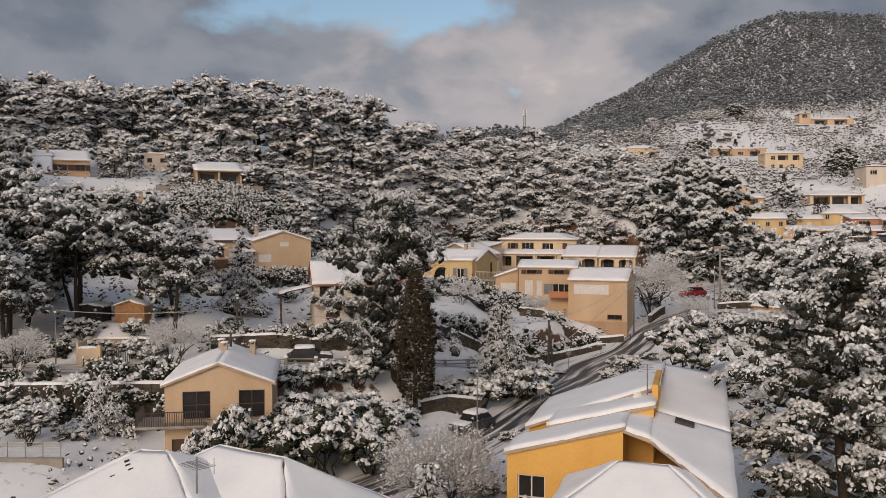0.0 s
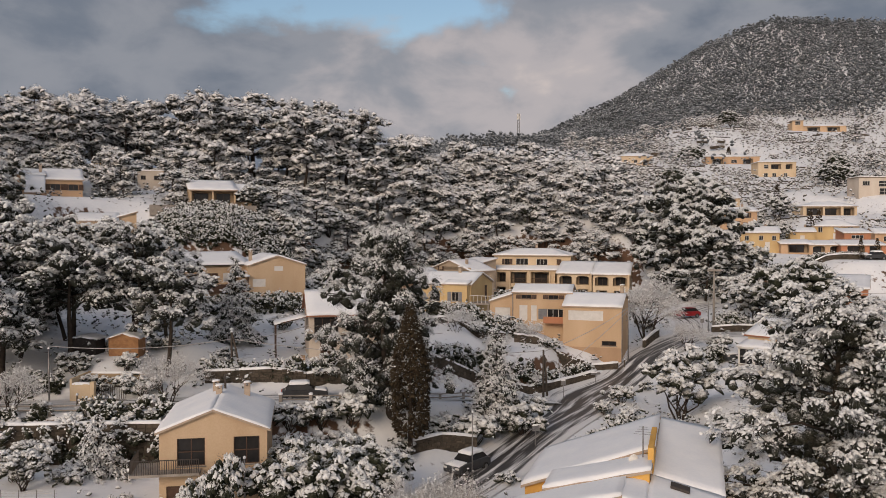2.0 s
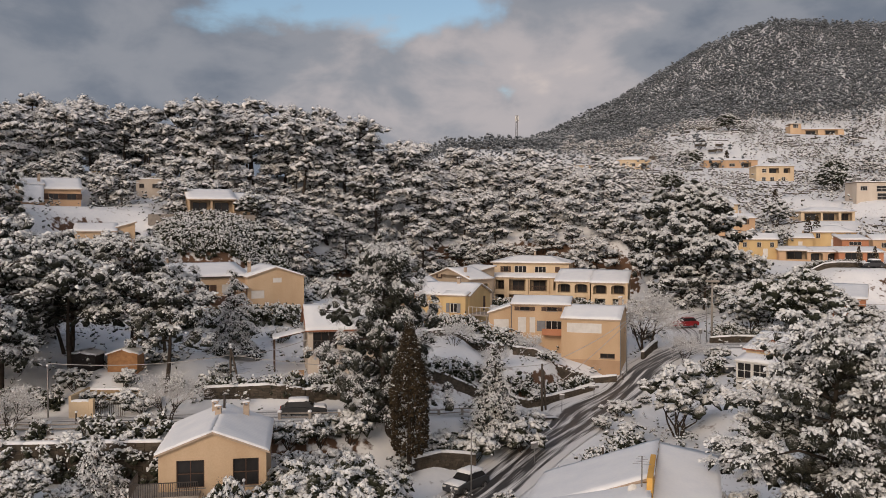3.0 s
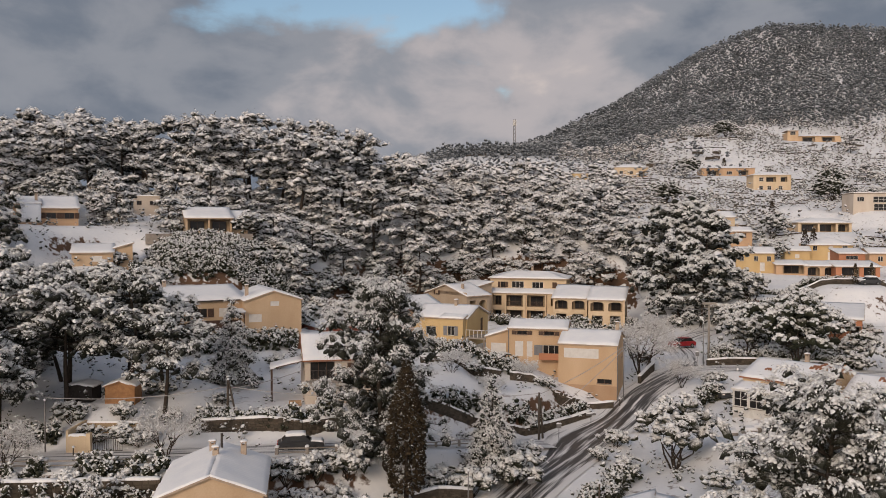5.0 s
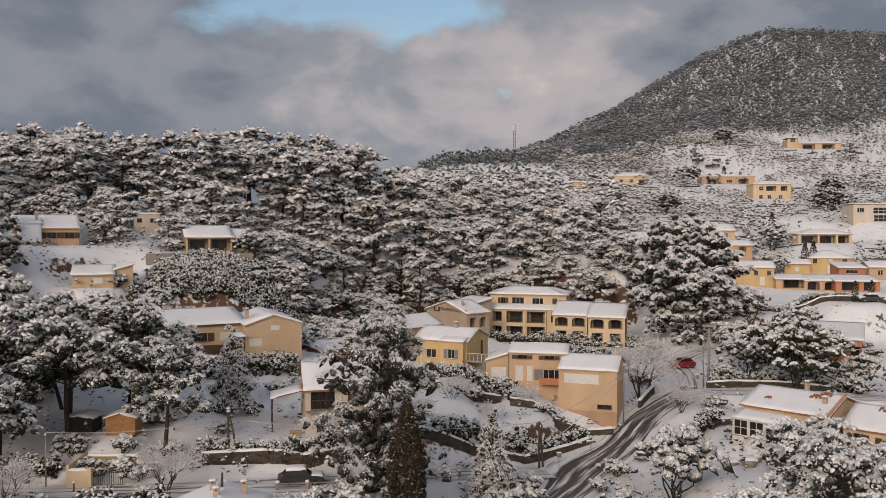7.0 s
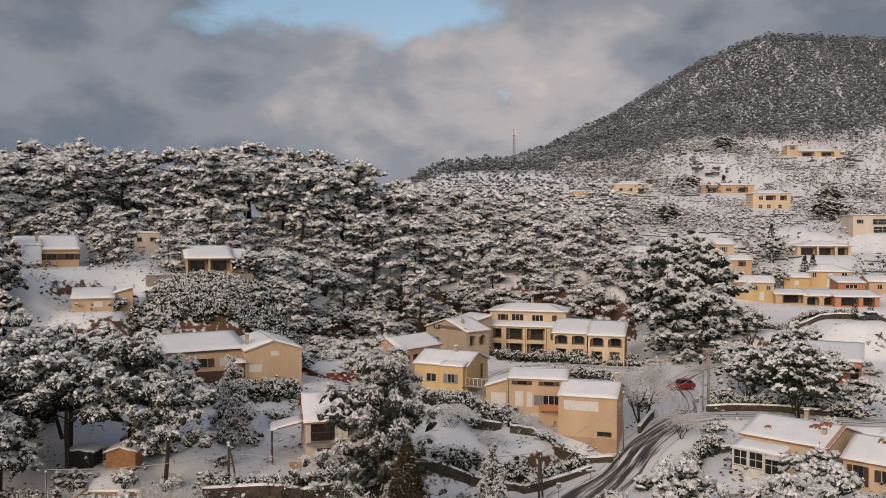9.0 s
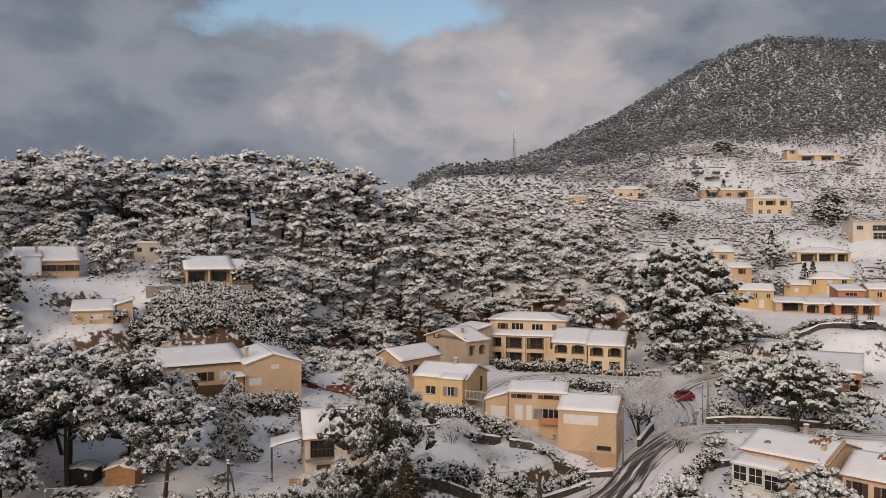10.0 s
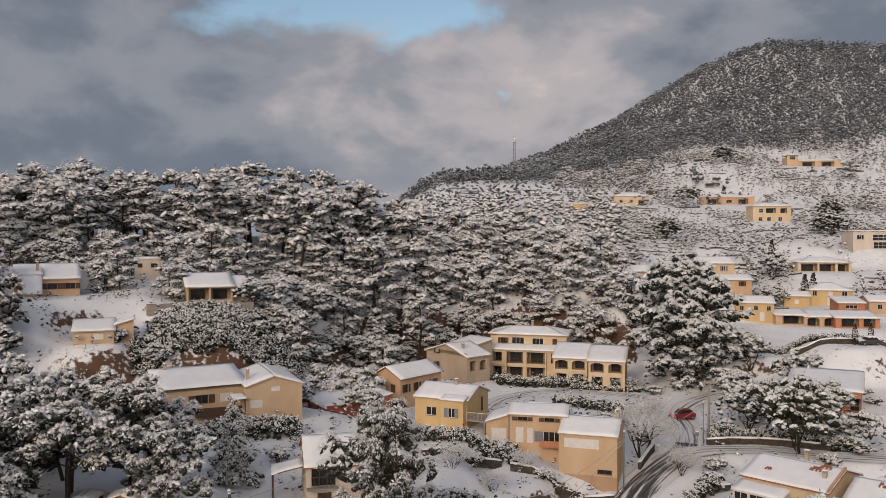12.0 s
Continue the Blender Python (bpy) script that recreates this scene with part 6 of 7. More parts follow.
for x, y, s, t, k in ((-38.5, 73.5, 1.15, 0, 0), (-33.5, 76.5, 1.12, 50, 1), (-29.6, 79.8, 0.95, 120, 2), (-25.0, 77.0, 0.92, 210, 0), (-42.0, 78.0, 1.2, 300, 2), (-36.0, 82.0, 1.05, 80, 2), (-31.5, 86.0, 0.95, 20, 1), (-27.2, 84.0, 0.85, 150, 0), (-46.0, 72.0, 1.15, 240, 1)):
    plant("pine_mid%d" % k, x, y, None, t, s)
for x, y, s, t in ((43.5, 146.5, 0.9, 0), (49.0, 148.0, 1.0, 60), (46.0, 142.5, 0.75, 200), (44.5, 157.0, 1.15, 90), (49.0, 158.0, 1.1, 20)):
    plant("pine_dense", x, y, None, t, s)
for x, y in ((61.0, 130.0), (64.8, 131.5), (76.5, 150.0), (80.0, 151.0), (88.0, 150.0), (92.0, 205.0), (95.0, 207.0), (98.0, 240.0), (120.0, 343.0)):
    plant("cypress_small", x, y, None, 0, 0.75 if y < 200 else 1.5)


OUTLOOKS = [(-60.0, 130, 13), (-46.5, 115.6, 10), (-34.5, 132, 10), (-50.0, 146, 5), (-17.0, 120, 9)]      # open ground below the hillside houses


def clear(x, y, room):
    """True where no house or road stands within the given room."""
    d = float(foot_distance(np.array([x]), np.array([y]))[0])
    if -43 < x < -21 and 0.0 < d < 6.5:
        return False
    if any(hy - 24 < y < hy and abs(x * hy / y - hx) < w * 0.5 + 1.5 for hx, hy, w in OUTLOOKS):
        return False
    for px, py, pz, r in PADS[:-9]:
        if math.hypot(x - px, y - py) < r * 0.72 + room:
            return False
    for P, half in WAYS:
        if np.min(np.hypot(P[:, 0] - x, P[:, 1] - y)) < half + room:
            return False
    return True


def scatter(keys, n, xr, yr, gap, room, scale, keep=None, label="", seed=1):
    rng, pts = np.random.default_rng(seed), []
    for _ in range(n * 14):
        if len(pts) >= n:
            break
        x, y = rng.uniform(*xr), rng.uniform(*yr)
        if (keep and not keep(x, y)) or not clear(x, y, room) or any((x - a) ** 2 + (y - b) ** 2 < gap * gap for a, b in pts):
            continue
        pts.append((x, y))
        key = keys[int(rng.integers(len(keys)))]
        if key.startswith("pine") and -21 < x < -6 and 124 < y < 153:
            key = "bush_low"        # the open snowy knoll
        plant(key, x, y, None, rng.uniform(0, 360), rng.uniform(*scale), label)


def open_view(x, y):
    """Fields before the sunny villas stay free of tall growth."""
    return not any(hy - 70 < y < hy and abs(x * hy / y - hx) < w * 0.55 + 4 for hx, hy, w in SIGHTS)


def spur(lo, hi):
    return lambda x, y: lo <= float(foot_distance(np.array([x]), np.array([y]))[0]) <= hi


FAR = ["pine_far0", "pine_far1", "pine_far2", "pine_far3"]
WOOD = ["pine_wood0", "pine_wood1", "pine_wood2"]
# the ridge line
scatter(FAR, 50, (-95, 0), (160, 188), 4.0, 1.0, (0.75, 1.22), seed=3)
scatter(FAR, 14, (-100, -66), (142, 165), 4.5, 1.5, (0.85, 1.05), seed=4)
scatter(WOOD, 36, (-105, 10), (186, 205), 4.2, 1.0, (0.9, 1.3), seed=23)
scatter(["bush_mid", "bush_low"], 14, (-70, -6), (150, 178), 3.0, 0.0, (0.8, 1.2), seed=24)
scatter(FAR, 9, (-96, -72), (160, 172), 3.6, 1.0, (0.98, 1.08), seed=28)
scatter(["pine_wood0", "pine_wood2", "pine_wood1", "tree_light", "bush_low"], 80, (-80, -8), (134, 164), 2.6, 0.3, (0.5, 0.95), seed=51)
scatter(WOOD, 14, (-95, -8), (158, 174), 3.5, 0.3, (0.5, 0.75), seed=52)
scatter(["pine_wood0", "pine_wood1", "tree_light", "pine_mid1"], 40, (-84, -50), (84, 130), 3.2, 0.3, (0.7, 1.05), seed=53)
# the wooded flank and the hollow behind the apartment house
scatter(WOOD, 46, (-4, 60), (160, 205), 3.6, 1.0, (0.6, 1.15), spur(3, 60), seed=5)
scatter(WOOD, 26, (2, 44), (172, 196), 2.8, 0.5, (0.6, 1.0), spur(4, 40), seed=25)
scatter(["bush_mid", "tree_light"], 26, (-8, 42), (166, 182), 2.4, 0.3, (0.6, 1.1), spur(1, 14), seed=26)
scatter(["bush_mid", "tree_light", "bush_low"], 34, (-66, -34), (99, 122), 2.0, -1.0, (0.6, 1.1), spur(0.5, 20), seed=27)
# bank beside and above the long house
scatter(["pine_wood2", "tree_light"], 18, (-26, -8), (113, 140), 2.8, 0.3, (0.55, 0.85), seed=31)
scatter(["bush_low", "bush_mid", "tree_light"], 30, (-30, -6), (116, 162), 3.0, 0.6, (0.55, 0.95), spur(3, 22), seed=7)
scatter(["pine_wood2", "pine_wood0"], 14, (-64, -38), (88, 108), 4.0, 0.5, (0.6, 0.85), seed=8)
scatter(["pine_mid0", "pine_mid2"], 10, (-62, -38), (78, 92), 4.5, 0.5, (0.8, 1.0), seed=9)
scatter(["bush_mid", "bush_low", "bush_mid"], 30, (-75, -16), (110, 160), 2.2, -0.8, (0.6, 1.0), seed=10)
for x, y, s, t in ((-22.5, 134, 0.8, 0), (-11, 132, 0.85, 70), (-15, 133, 0.8, 200), (-18.5, 134, 0.75, 310)):
    plant("pine_wood2", x, y, None, t, s)
# growth that hides the steep bank
for i, (x, y, s) in enumerate(((-20.5, 146.5, 0.75), (-18.0, 148.6, 0.7), (-16.2, 151.0, 0.8), (-14.2, 153.6, 0.7), (-12.4, 155.6, 0.8), (-10.2, 159.0, 0.75), (-8.0, 162.4, 0.8), (-5.6, 165.2, 0.75), (-18.6, 152.2, 0.7), (-15.4, 156.6, 0.75), (-11.6, 160.4, 0.7), (-22.6, 149.6, 0.7), (-24.6, 146.0, 0.75), (-9.0, 165.6, 0.75))):
    plant(("bush_mid", "tree_light", "bush_low")[i % 3], x, y, g(x, y) - 0.2, i * 67, s)
# gardens
scatter(["bush_low", "bush_mid"], 32, (-40, 22), (73, 103), 2.2, -1.2, (0.5, 0.95), seed=11)
scatter(["bush_low", "bush_mid"], 26, (16, 58), (60, 122), 2.4, -0.6, (0.7, 1.2), seed=12)
scatter(["bush_mid", "tree_light", "bush_low"], 24, (38, 62), (108, 146), 3.0, 0.2, (0.7, 1.1), seed=13)
scatter(["bush_low", "bush_mid", "bush_mid"], 24, (-44, 16), (44, 68), 2.6, -0.5, (0.6, 0.95), seed=14)
scatter(["bush_low"], 12, (50, 96), (126, 163), 2.6, 0.0, (0.5, 1.0), seed=30)
# sunny slope
scatter(["bush_mid", "bush_low", "bush_low", "tree_light"], 30, (52, 150), (150, 235), 3.6, 0.6, (0.8, 1.5), lambda x, y: x < 0.60 * y and x > 0.22 * y and open_view(x, y), seed=15)
scatter(["pine_wood0", "pine_wood2", "tree_round"], 26, (55, 190), (178, 400), 9.0, 1.0, (0.6, 1.0), lambda x, y: x < 0.6 * y and open_view(x, y), seed=16)


def far_woods(name, label, n, spot, seed, size=(5.0, 8.0), leaf=DUST_HAZED, lumps=0.8, frost=3, body=1.0):
    """Distant wood, too far to tell its trees apart: one mesh of many small crowns."""
    rng = np.random.default_rng(seed)
    X, Y = spot(rng, n)
    Z = ground(X, Y)
    s = rng.uniform(*size, len(X))
    per = 3
    C = np.repeat(np.c_[X, Y, Z], per, 0)
    S = np.repeat(s, per)
    off = rng.normal(size=(len(C), 3)) * (0.30, 0.30, 0.0) * S[:, None]
    off[:, 2] = S * np.tile(np.linspace(0.18, 0.95, per), len(X)) + rng.normal(size=len(C)) * 0.08 * S
    off[:, :2] *= (1.25 - np.tile(np.linspace(0.2, 1.0, per), len(X)))[:, None]
    C = C + off
    out = np.c_[off[:, :2], np.zeros(len(C))]
    out /= np.linalg.norm(out, axis=1)[:, None] + 1e-6
    root = thing(name, label, "woods", kind="stuff")
    V, Q = puffs(C, out, S * body * rng.uniform(0.09, 0.19, len(C)), rng, 1.35, 4, 0.0, 0.5)
    tagged(part("crown_mass", fast_mesh("crown_mass", V, Q, leaf, True), None, root), kind="stuff")
    V, Q = blades(C + (0, 0, 0.1), out, S * 0.34, frost, 0.35, rng, 1.0, 0.5, 0.20, True, 0.5)
    tagged(part("frosted_spray", fast_mesh("frosted_spray", V, Q, FROSTED), None, root), kind="stuff")
    keep = rng.uniform(size=len(C)) < lumps
    V, Q = blades(C[keep] + (0, 0, 0.25), out[keep], S[keep] * 0.32, 2, 0.25, rng, 1.0, 0.35, 0.20, True, 0.55)
    tagged(part("snow_load", fast_mesh("snow_load", V, Q, SNOW_TREE), None, root), kind="stuff")


def mountain(rng, n):
    X, Y = rng.uniform(-70, 480, n * 3), rng.uniform(385, 690, n * 3)
    edge = 448 + 0.14 * (X - 100) + 40 * np.sin(X * 0.021)
    ok = (X < 0.66 * Y) & ((Y > edge + rng.uniform(-10, 25, len(X))) & (X > 60) | (X <= 60) & (rng.uniform(size=len(X)) < 0.45))
    ok &= ~in_view(X, Y, 45)
    return X[ok][:n], Y[ok][:n]


def in_view(X, Y, deep):
    """Marks places in front of a villa, where low growth would hide it."""
    hit = np.zeros(len(X), bool)
    for hx, hy, w in SIGHTS:
        hit |= (Y > hy - deep) & (Y < hy + 6) & (np.abs(X * hy / Y - hx) < w * 0.5 + 1)
    return hit


def slope(rng, n):
    X, Y = rng.uniform(50, 300, n * 4), rng.uniform(190, 465, n * 4)
    ok = (X < 0.62 * Y) & (X > 0.13 * Y + 8) & (np.sin(X * 0.09 + Y * 0.05) + rng.normal(size=len(X)) * 1.2 > -0.2)
    ok &= ~in_view(X, Y, 20)
    for px, py, pz, r in PADS:
        ok &= np.hypot(X - px, Y - py) > r * 0.9
    return X[ok][:n], Y[ok][:n]


def saddle(rng, n):
    X, Y = rng.uniform(-60, 130, n * 3), rng.uniform(330, 660, n * 3)
    ok = rng.uniform(size=len(X)) < 0.6
    return X[ok][:n], Y[ok][:n]


def garden(rng, n):
    X, Y = rng.uniform(-60, 62, n * 3), rng.uniform(40, 160, n * 3)
    ok = (np.abs(X) < 0.56 * Y + 4) & (np.sin(X * 0.31 + 1) * np.sin(Y * 0.27) + rng.normal(size=len(X)) * 0.7 > 0.15)
    for px, py, pz, r in PADS[:-9]:
        ok &= np.hypot(X - px, Y - py) > r * 0.62
    for P, half in WAYS:
        for px, py, pz in P[::2]:
            ok &= np.hypot(X - px, Y - py) > half + 0.7
    return X[ok][:n], Y[ok][:n]


far_woods("garden_scrub", "low snowy scrub, brambles and tufts between the gardens", 2000, garden, 94, (0.5, 1.5), DUST_LEAF, 0.8)
def flank(rng, n):
    X, Y = rng.uniform(-30, 75, n * 3), rng.uniform(200, 325, n * 3)
    ok = (X < 0.17 * Y + 14) & ~in_view(X, Y, 20)
    for px, py, pz, r in PADS:
        ok &= np.hypot(X - px, Y - py) > r * 0.9
    return X[ok][:n], Y[ok][:n]


far_woods("flank_wood", "snowy pine wood on the flank behind the houses", 1100, flank, 95, (2.4, 6.0), DUST_PINE)
far_woods("mountain_wood", "dense dark pine wood powdered with snow on the mountain", 17000, mountain, 91, (3.0, 6.4), DUST_HAZED, 0.25, 5, 0.95)
far_woods("slope_scrub", "snowy scrub and hedges along the terraces", 6000, slope, 92, (1.0, 3.4), DUST_SUNNY)
far_woods("saddle_scrub", "scattered snowy trees on the far terraces", 1700, saddle, 93, (2.0, 5.5), DUST_HAZED, 0.8, 4, 1.0)


def terrace_walls():
    """Dry-stone terrace walls that follow the far slope, snow lying on top."""
    rng = np.random.default_rng(5)
    gw = Geo()
    for k in range(300):
        far = k >= 170
        y = rng.uniform(330, 560) if far else rng.uniform(190, 430)
        x = rng.uniform(-30, 130) if far else rng.uniform(0.16, 0.56) * y + 6
        ln = rng.uniform(3, 13)
        n = int(ln / 3) + 2
        px = x + np.linspace(0, ln, n)
        py = y + np.cumsum(rng.normal(size=n) * 0.4)
        pz = ground(px, py)
        if np.ptp(pz) > 0.25 * ln or any(np.hypot(x + ln / 2 - hx, y - hy) < r + ln / 2 for hx, hy, hz, r in PADS):
            continue
        h = rng.uniform(0.15, 0.45)
        for i in range(n - 1):
            gw.raw([(px[i], py[i], pz[i] - 0.8), (px[i + 1], py[i + 1], pz[i + 1] - 0.8), (px[i + 1], py[i + 1], pz[i + 1] + h), (px[i], py[i], pz[i] + h),
                    (px[i], py[i] + 0.6, pz[i] - 0.8), (px[i + 1], py[i + 1] + 0.6, pz[i + 1] - 0.8), (px[i + 1], py[i + 1] + 0.6, pz[i + 1] + h), (px[i], py[i] + 0.6, pz[i] + h)],
                   [(0, 1, 2, 3), (3, 2, 6, 7), (5, 4, 7, 6), (4, 0, 3, 7), (1, 5, 6, 2)])
    solid("terrace_walls", gw, STONE, "low dry-stone walls of old terraces", "wall", kind="stuff")


terrace_walls()

# ---- walls, hedges, roadside things ----


def hedge(pts, width, height, label, seed):
    """A clipped hedge along a line, dark below and snow-topped."""
    rng = np.random.default_rng(seed)
    ln = sum(math.dist(a, b) for a, b in zip(pts, pts[1:]))
    P = along([(*p, 0) for p in pts], max(4, int(ln / 0.4)))
    n = int(ln * width * 9) + 10
    i = rng.integers(len(P), size=n)
    T = np.gradient(P[:, :2], axis=0)
    T /= np.linalg.norm(T, axis=1)[:, None]
    c = rng.uniform(-1, 1, n)
    xy = P[i, :2] + np.c_[T[i, 1], -T[i, 0]] * (c * width / 2)[:, None] + rng.normal(size=(n, 2)) * 0.12
    base = ground(xy[:, 0], xy[:, 1])
    f = rng.uniform(0.1, 1, n)
    C = np.c_[xy, base + f * height * (1 - 0.2 * c ** 2) * rng.uniform(0.85, 1.12, n)]
    out = np.c_[np.c_[T[i, 1], -T[i, 0]] * c[:, None], f * 0.4]
    root = thing("hedge", label, "hedge")
    V, Q = blades(C, out, np.full(n, 0.40), 9, 0.1, rng, 1.0, 0.8, 0.26)
    tagged(part("foliage", fast_mesh("foliage", V, Q, LEAF), None, root), kind="stuff")
    # lumps within the hedge, in leaves coloured dark for its inner shade
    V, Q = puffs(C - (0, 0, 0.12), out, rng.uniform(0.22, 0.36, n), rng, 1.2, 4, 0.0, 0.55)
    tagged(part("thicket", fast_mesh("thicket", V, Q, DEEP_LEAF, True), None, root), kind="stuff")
    up = C[f > 0.62]
    up = np.repeat(up, 5, 0) + rng.normal(size=(len(up) * 5, 3)) * (0.24, 0.24, 0.09) + (0, 0, 0.1)
    V, T3 = puffs(up, rng.normal(size=up.shape), rng.uniform(0.06, 0.15, len(up)), rng, 1.4, 4)
    Vt, Tt = tufts(C[f > 0.45], out[f > 0.45], np.full((f > 0.45).sum(), 0.45), 9, 0.26, 0.4, rng, 0.34)
    V, T3 = np.concatenate([V, Vt]), np.concatenate([T3, Tt + len(V)])
    tagged(part("snow_top", fast_mesh("snow_top", V, T3, SNOW_TREE, True), None, root, "ridge of snow"), kind="stuff")


def stone_wall(pts, height, label, seed, thick=0.35, course=0.26, sunk=0.4, top=None):
    """A mortared rubble wall: a core, stones proud of it, snow along the coping."""
    rng = np.random.default_rng(seed)
    root = thing("stone_wall", label, "wall")
    core, stones, cap = Geo(), Geo(), Geo()
    for (ax, ay), (bx, by) in zip(pts, pts[1:]):
        d = np.array([bx - ax, by - ay])
        ln = np.linalg.norm(d)
        d /= ln
        nrm = np.array([d[1], -d[0]])
        n = max(1, int(ln / 2.5))
        for k in range(n):
            p, q = np.array([ax, ay]) + d * ln * k / n, np.array([ax, ay]) + d * ln * (k + 1) / n
            z0, z1 = g(*p) - sunk, g(*q) - sunk
            t0, t1 = (z0 + sunk + height, z1 + sunk + height) if top is None else (top, top)
            c = [(*(p + nrm * thick / 2), z0), (*(q + nrm * thick / 2), z1), (*(q - nrm * thick / 2), z1), (*(p - nrm * thick / 2), z0)]
            e = [(x, y, t0 if i in (0, 3) else t1) for i, (x, y, z) in enumerate(c)]
            core.raw(c + e, [(3, 2, 1, 0), (4, 5, 6, 7), (0, 1, 5, 4), (1, 2, 6, 5), (2, 3, 7, 6), (3, 0, 4, 7)])
            seg = ln / n
            z = 0.0
            while z < min(t0 - z0, t1 - z1) - 0.1:
                h = course * rng.uniform(0.75, 1.25)
                s = 0.0
                while s < seg - 0.05:
                    w = min(course * rng.uniform(1.0, 2.2), seg - s)
                    u0, u1 = s + 0.015, s + w - 0.015
                    zz = z0 + (z1 - z0) * s / seg + z
                    pr = thick / 2 + rng.uniform(0.015, 0.06)
                    A, B = p + d * u0, p + d * u1
                    hh = min(h, t0 - zz) - 0.025
                    if hh > 0.06:
                        f = 0.03
                        v = [(*(A + nrm * thick / 2), zz), (*(B + nrm * thick / 2), zz), (*(B + nrm * thick / 2), zz + hh), (*(A + nrm * thick / 2), zz + hh)]
                        v += [(*(A + d * f + nrm * pr), zz + f), (*(B - d * f + nrm * pr), zz + f), (*(B - d * f + nrm * pr), zz + hh - f), (*(A + d * f + nrm * pr), zz + hh - f)]
                        stones.raw(v, [(4, 5, 6, 7), (0, 1, 5, 4), (1, 2, 6, 5), (2, 3, 7, 6), (3, 0, 4, 7)])
                    s += w
                z += h
            snow_sheet(cap, (*(p + nrm * thick * 0.6), t0), (*(q + nrm * thick * 0.6), t1), (*(q - nrm * thick * 0.6), t1), (*(p - nrm * thick * 0.6), t0), 0.16, 5, 3, 0.04, seed)
    part("core", core, MORTAR, root)
    tagged(part("stonework", stones, STONE, root), kind="stuff")
    part("snow_cap", cap, SNOW, root, "", True)


stone_wall([(-43, 64.0), (-32, 64.7), (-21.5, 65.4)], 3.6, "tall rubble retaining wall below the lane", 1, 0.5, 0.36, 0.2, 12.9)
stone_wall([(-3.2, 82.6), (4, 86.0), (12.5, 89.6), (17.6, 92.6)], 0.8, "low stone wall along the lane under a hedge", 2)
stone_wall([(-21, 75.2), (-12, 76.0), (-4, 80.4)], 1.1, "low stone garden wall under snowy hedge", 3)
stone_wall([(9.0, 97.4), (14.2, 95.6), (20.6, 94.6)], 0.9, "stone terrace wall before the peach block", 4)
stone_wall([(-1.5, 95.5), (4.0, 97.0), (8.0, 98.6)], 0.7, "dark garden terrace wall with snow", 5)
stone_wall([(25.6, 103.0), (29.2, 110.0), (30.0, 118.0)], 1.1, "roadside retaining wall at the bend", 6)
stone_wall([(37.0, 112.0), (44.0, 111.5), (52.0, 108.0)], 0.9, "pale low wall along the side street", 7)
stone_wall([(-2.6, 66.8), (3.2, 69.4)], 1.2, "short stone wall below the snowy plot", 8)
stone_wall([(66.0, 152.5), (84.0, 151.0)], 1.0, "low concrete wall of a snowed-in terrace", 9)
hedge([(-3.4, 83.4), (4, 86.8), (12.3, 90.5), (17.0, 93.2)], 1.1, 1.5, "dark hedge with thick snow along its top", 21)
hedge([(-21, 76.0), (-12, 76.8), (-4, 81.2)], 1.2, 1.7, "overgrown hedge above the lane, snow on top", 22)
hedge([(19.0, 129.6), (24.0, 128.4), (29.0, 126.0)], 1.6, 1.6, "dark clipped hedge beside the court", 23)
hedge([(9.5, 153.6), (15.5, 151.8), (22.5, 149.8)], 1.0, 1.0, "low clipped hedge before the apartment house", 24)
hedge([(25.0, 148.8), (33.0, 146.4), (37.0, 145.0)], 1.0, 0.9, "low hedge before the terraced houses", 25)
hedge([(-2.0, 101.0), (4.0, 100.6), (10.0, 100.0)], 1.8, 1.3, "shaggy hedge below the yellow house", 26)
hedge([(38.0, 113.2), (46.0, 112.4), (56.0, 108.6)], 1.5, 2.0, "tall dark hedge along the side street", 27)
hedge([(28.0, 91.0), (30.2, 94.5), (32.5, 96.5)], 1.5, 2.0, "dark rounded hedge beside the sunroom house", 28)
hedge([(-43, 65.2), (-36, 65.6), (-31.5, 66.0)], 1.2, 1.1, "scrubby hedge along the top of the wall", 29)
hedge([(-28.5, 66.2), (-25, 66.4), (-21.5, 66.6)], 1.3, 1.3, "snowy hedge on the retaining wall", 30)
hedge([(12.0, 66.2), (14.6, 70.0), (17.5, 74.5)], 1.8, 1.5, "bushy roadside hedge piled with snow", 31)
hedge([(-41, 117.0), (-34, 121.5), (-27, 125.0), (-20, 136.0)], 3.0, 1.7, "shaggy scrub on the edge of the earth bank", 32)
hedge([(-42, 123.0), (-36, 125.0), (-28, 128.5)], 4.5, 1.5, "thick snow-laden scrub above the earth bank", 33)
hedge([(-50, 72.8), (-42, 73.0), (-33.4, 73.6)], 1.1, 1.7, "dark hedge with a thin snow cap behind the drive", 41)
hedge([(-43, 118.5), (-36, 121.5), (-31, 124.5), (-26, 128.5), (-22, 134)], 6.0, 1.9, "thicket of ivy and scrub bent under snow above the bank", 42)
hedge([(11.5, 150.6), (20, 150.2), (28, 148.6), (36, 146.6)], 1.3, 1.9, "snowy hedge and shrubs before the apartment house", 43)
hedge([(-33, 100.5), (-26, 101.0), (-16.5, 102.0)], 2.6, 1.9, "unkempt snowy hedge below the long tan house", 35)
hedge([(-43, 63.3), (-37, 63.7), (-30, 64.2), (-21.5, 64.7)], 0.7, 3.3, "dark ivy hanging over the retaining wall", 44)
hedge([(62, 158.0), (72, 157.0), (88, 155.0)], 2.5, 1.0, "snowy shrubs below the yellow houses", 34)


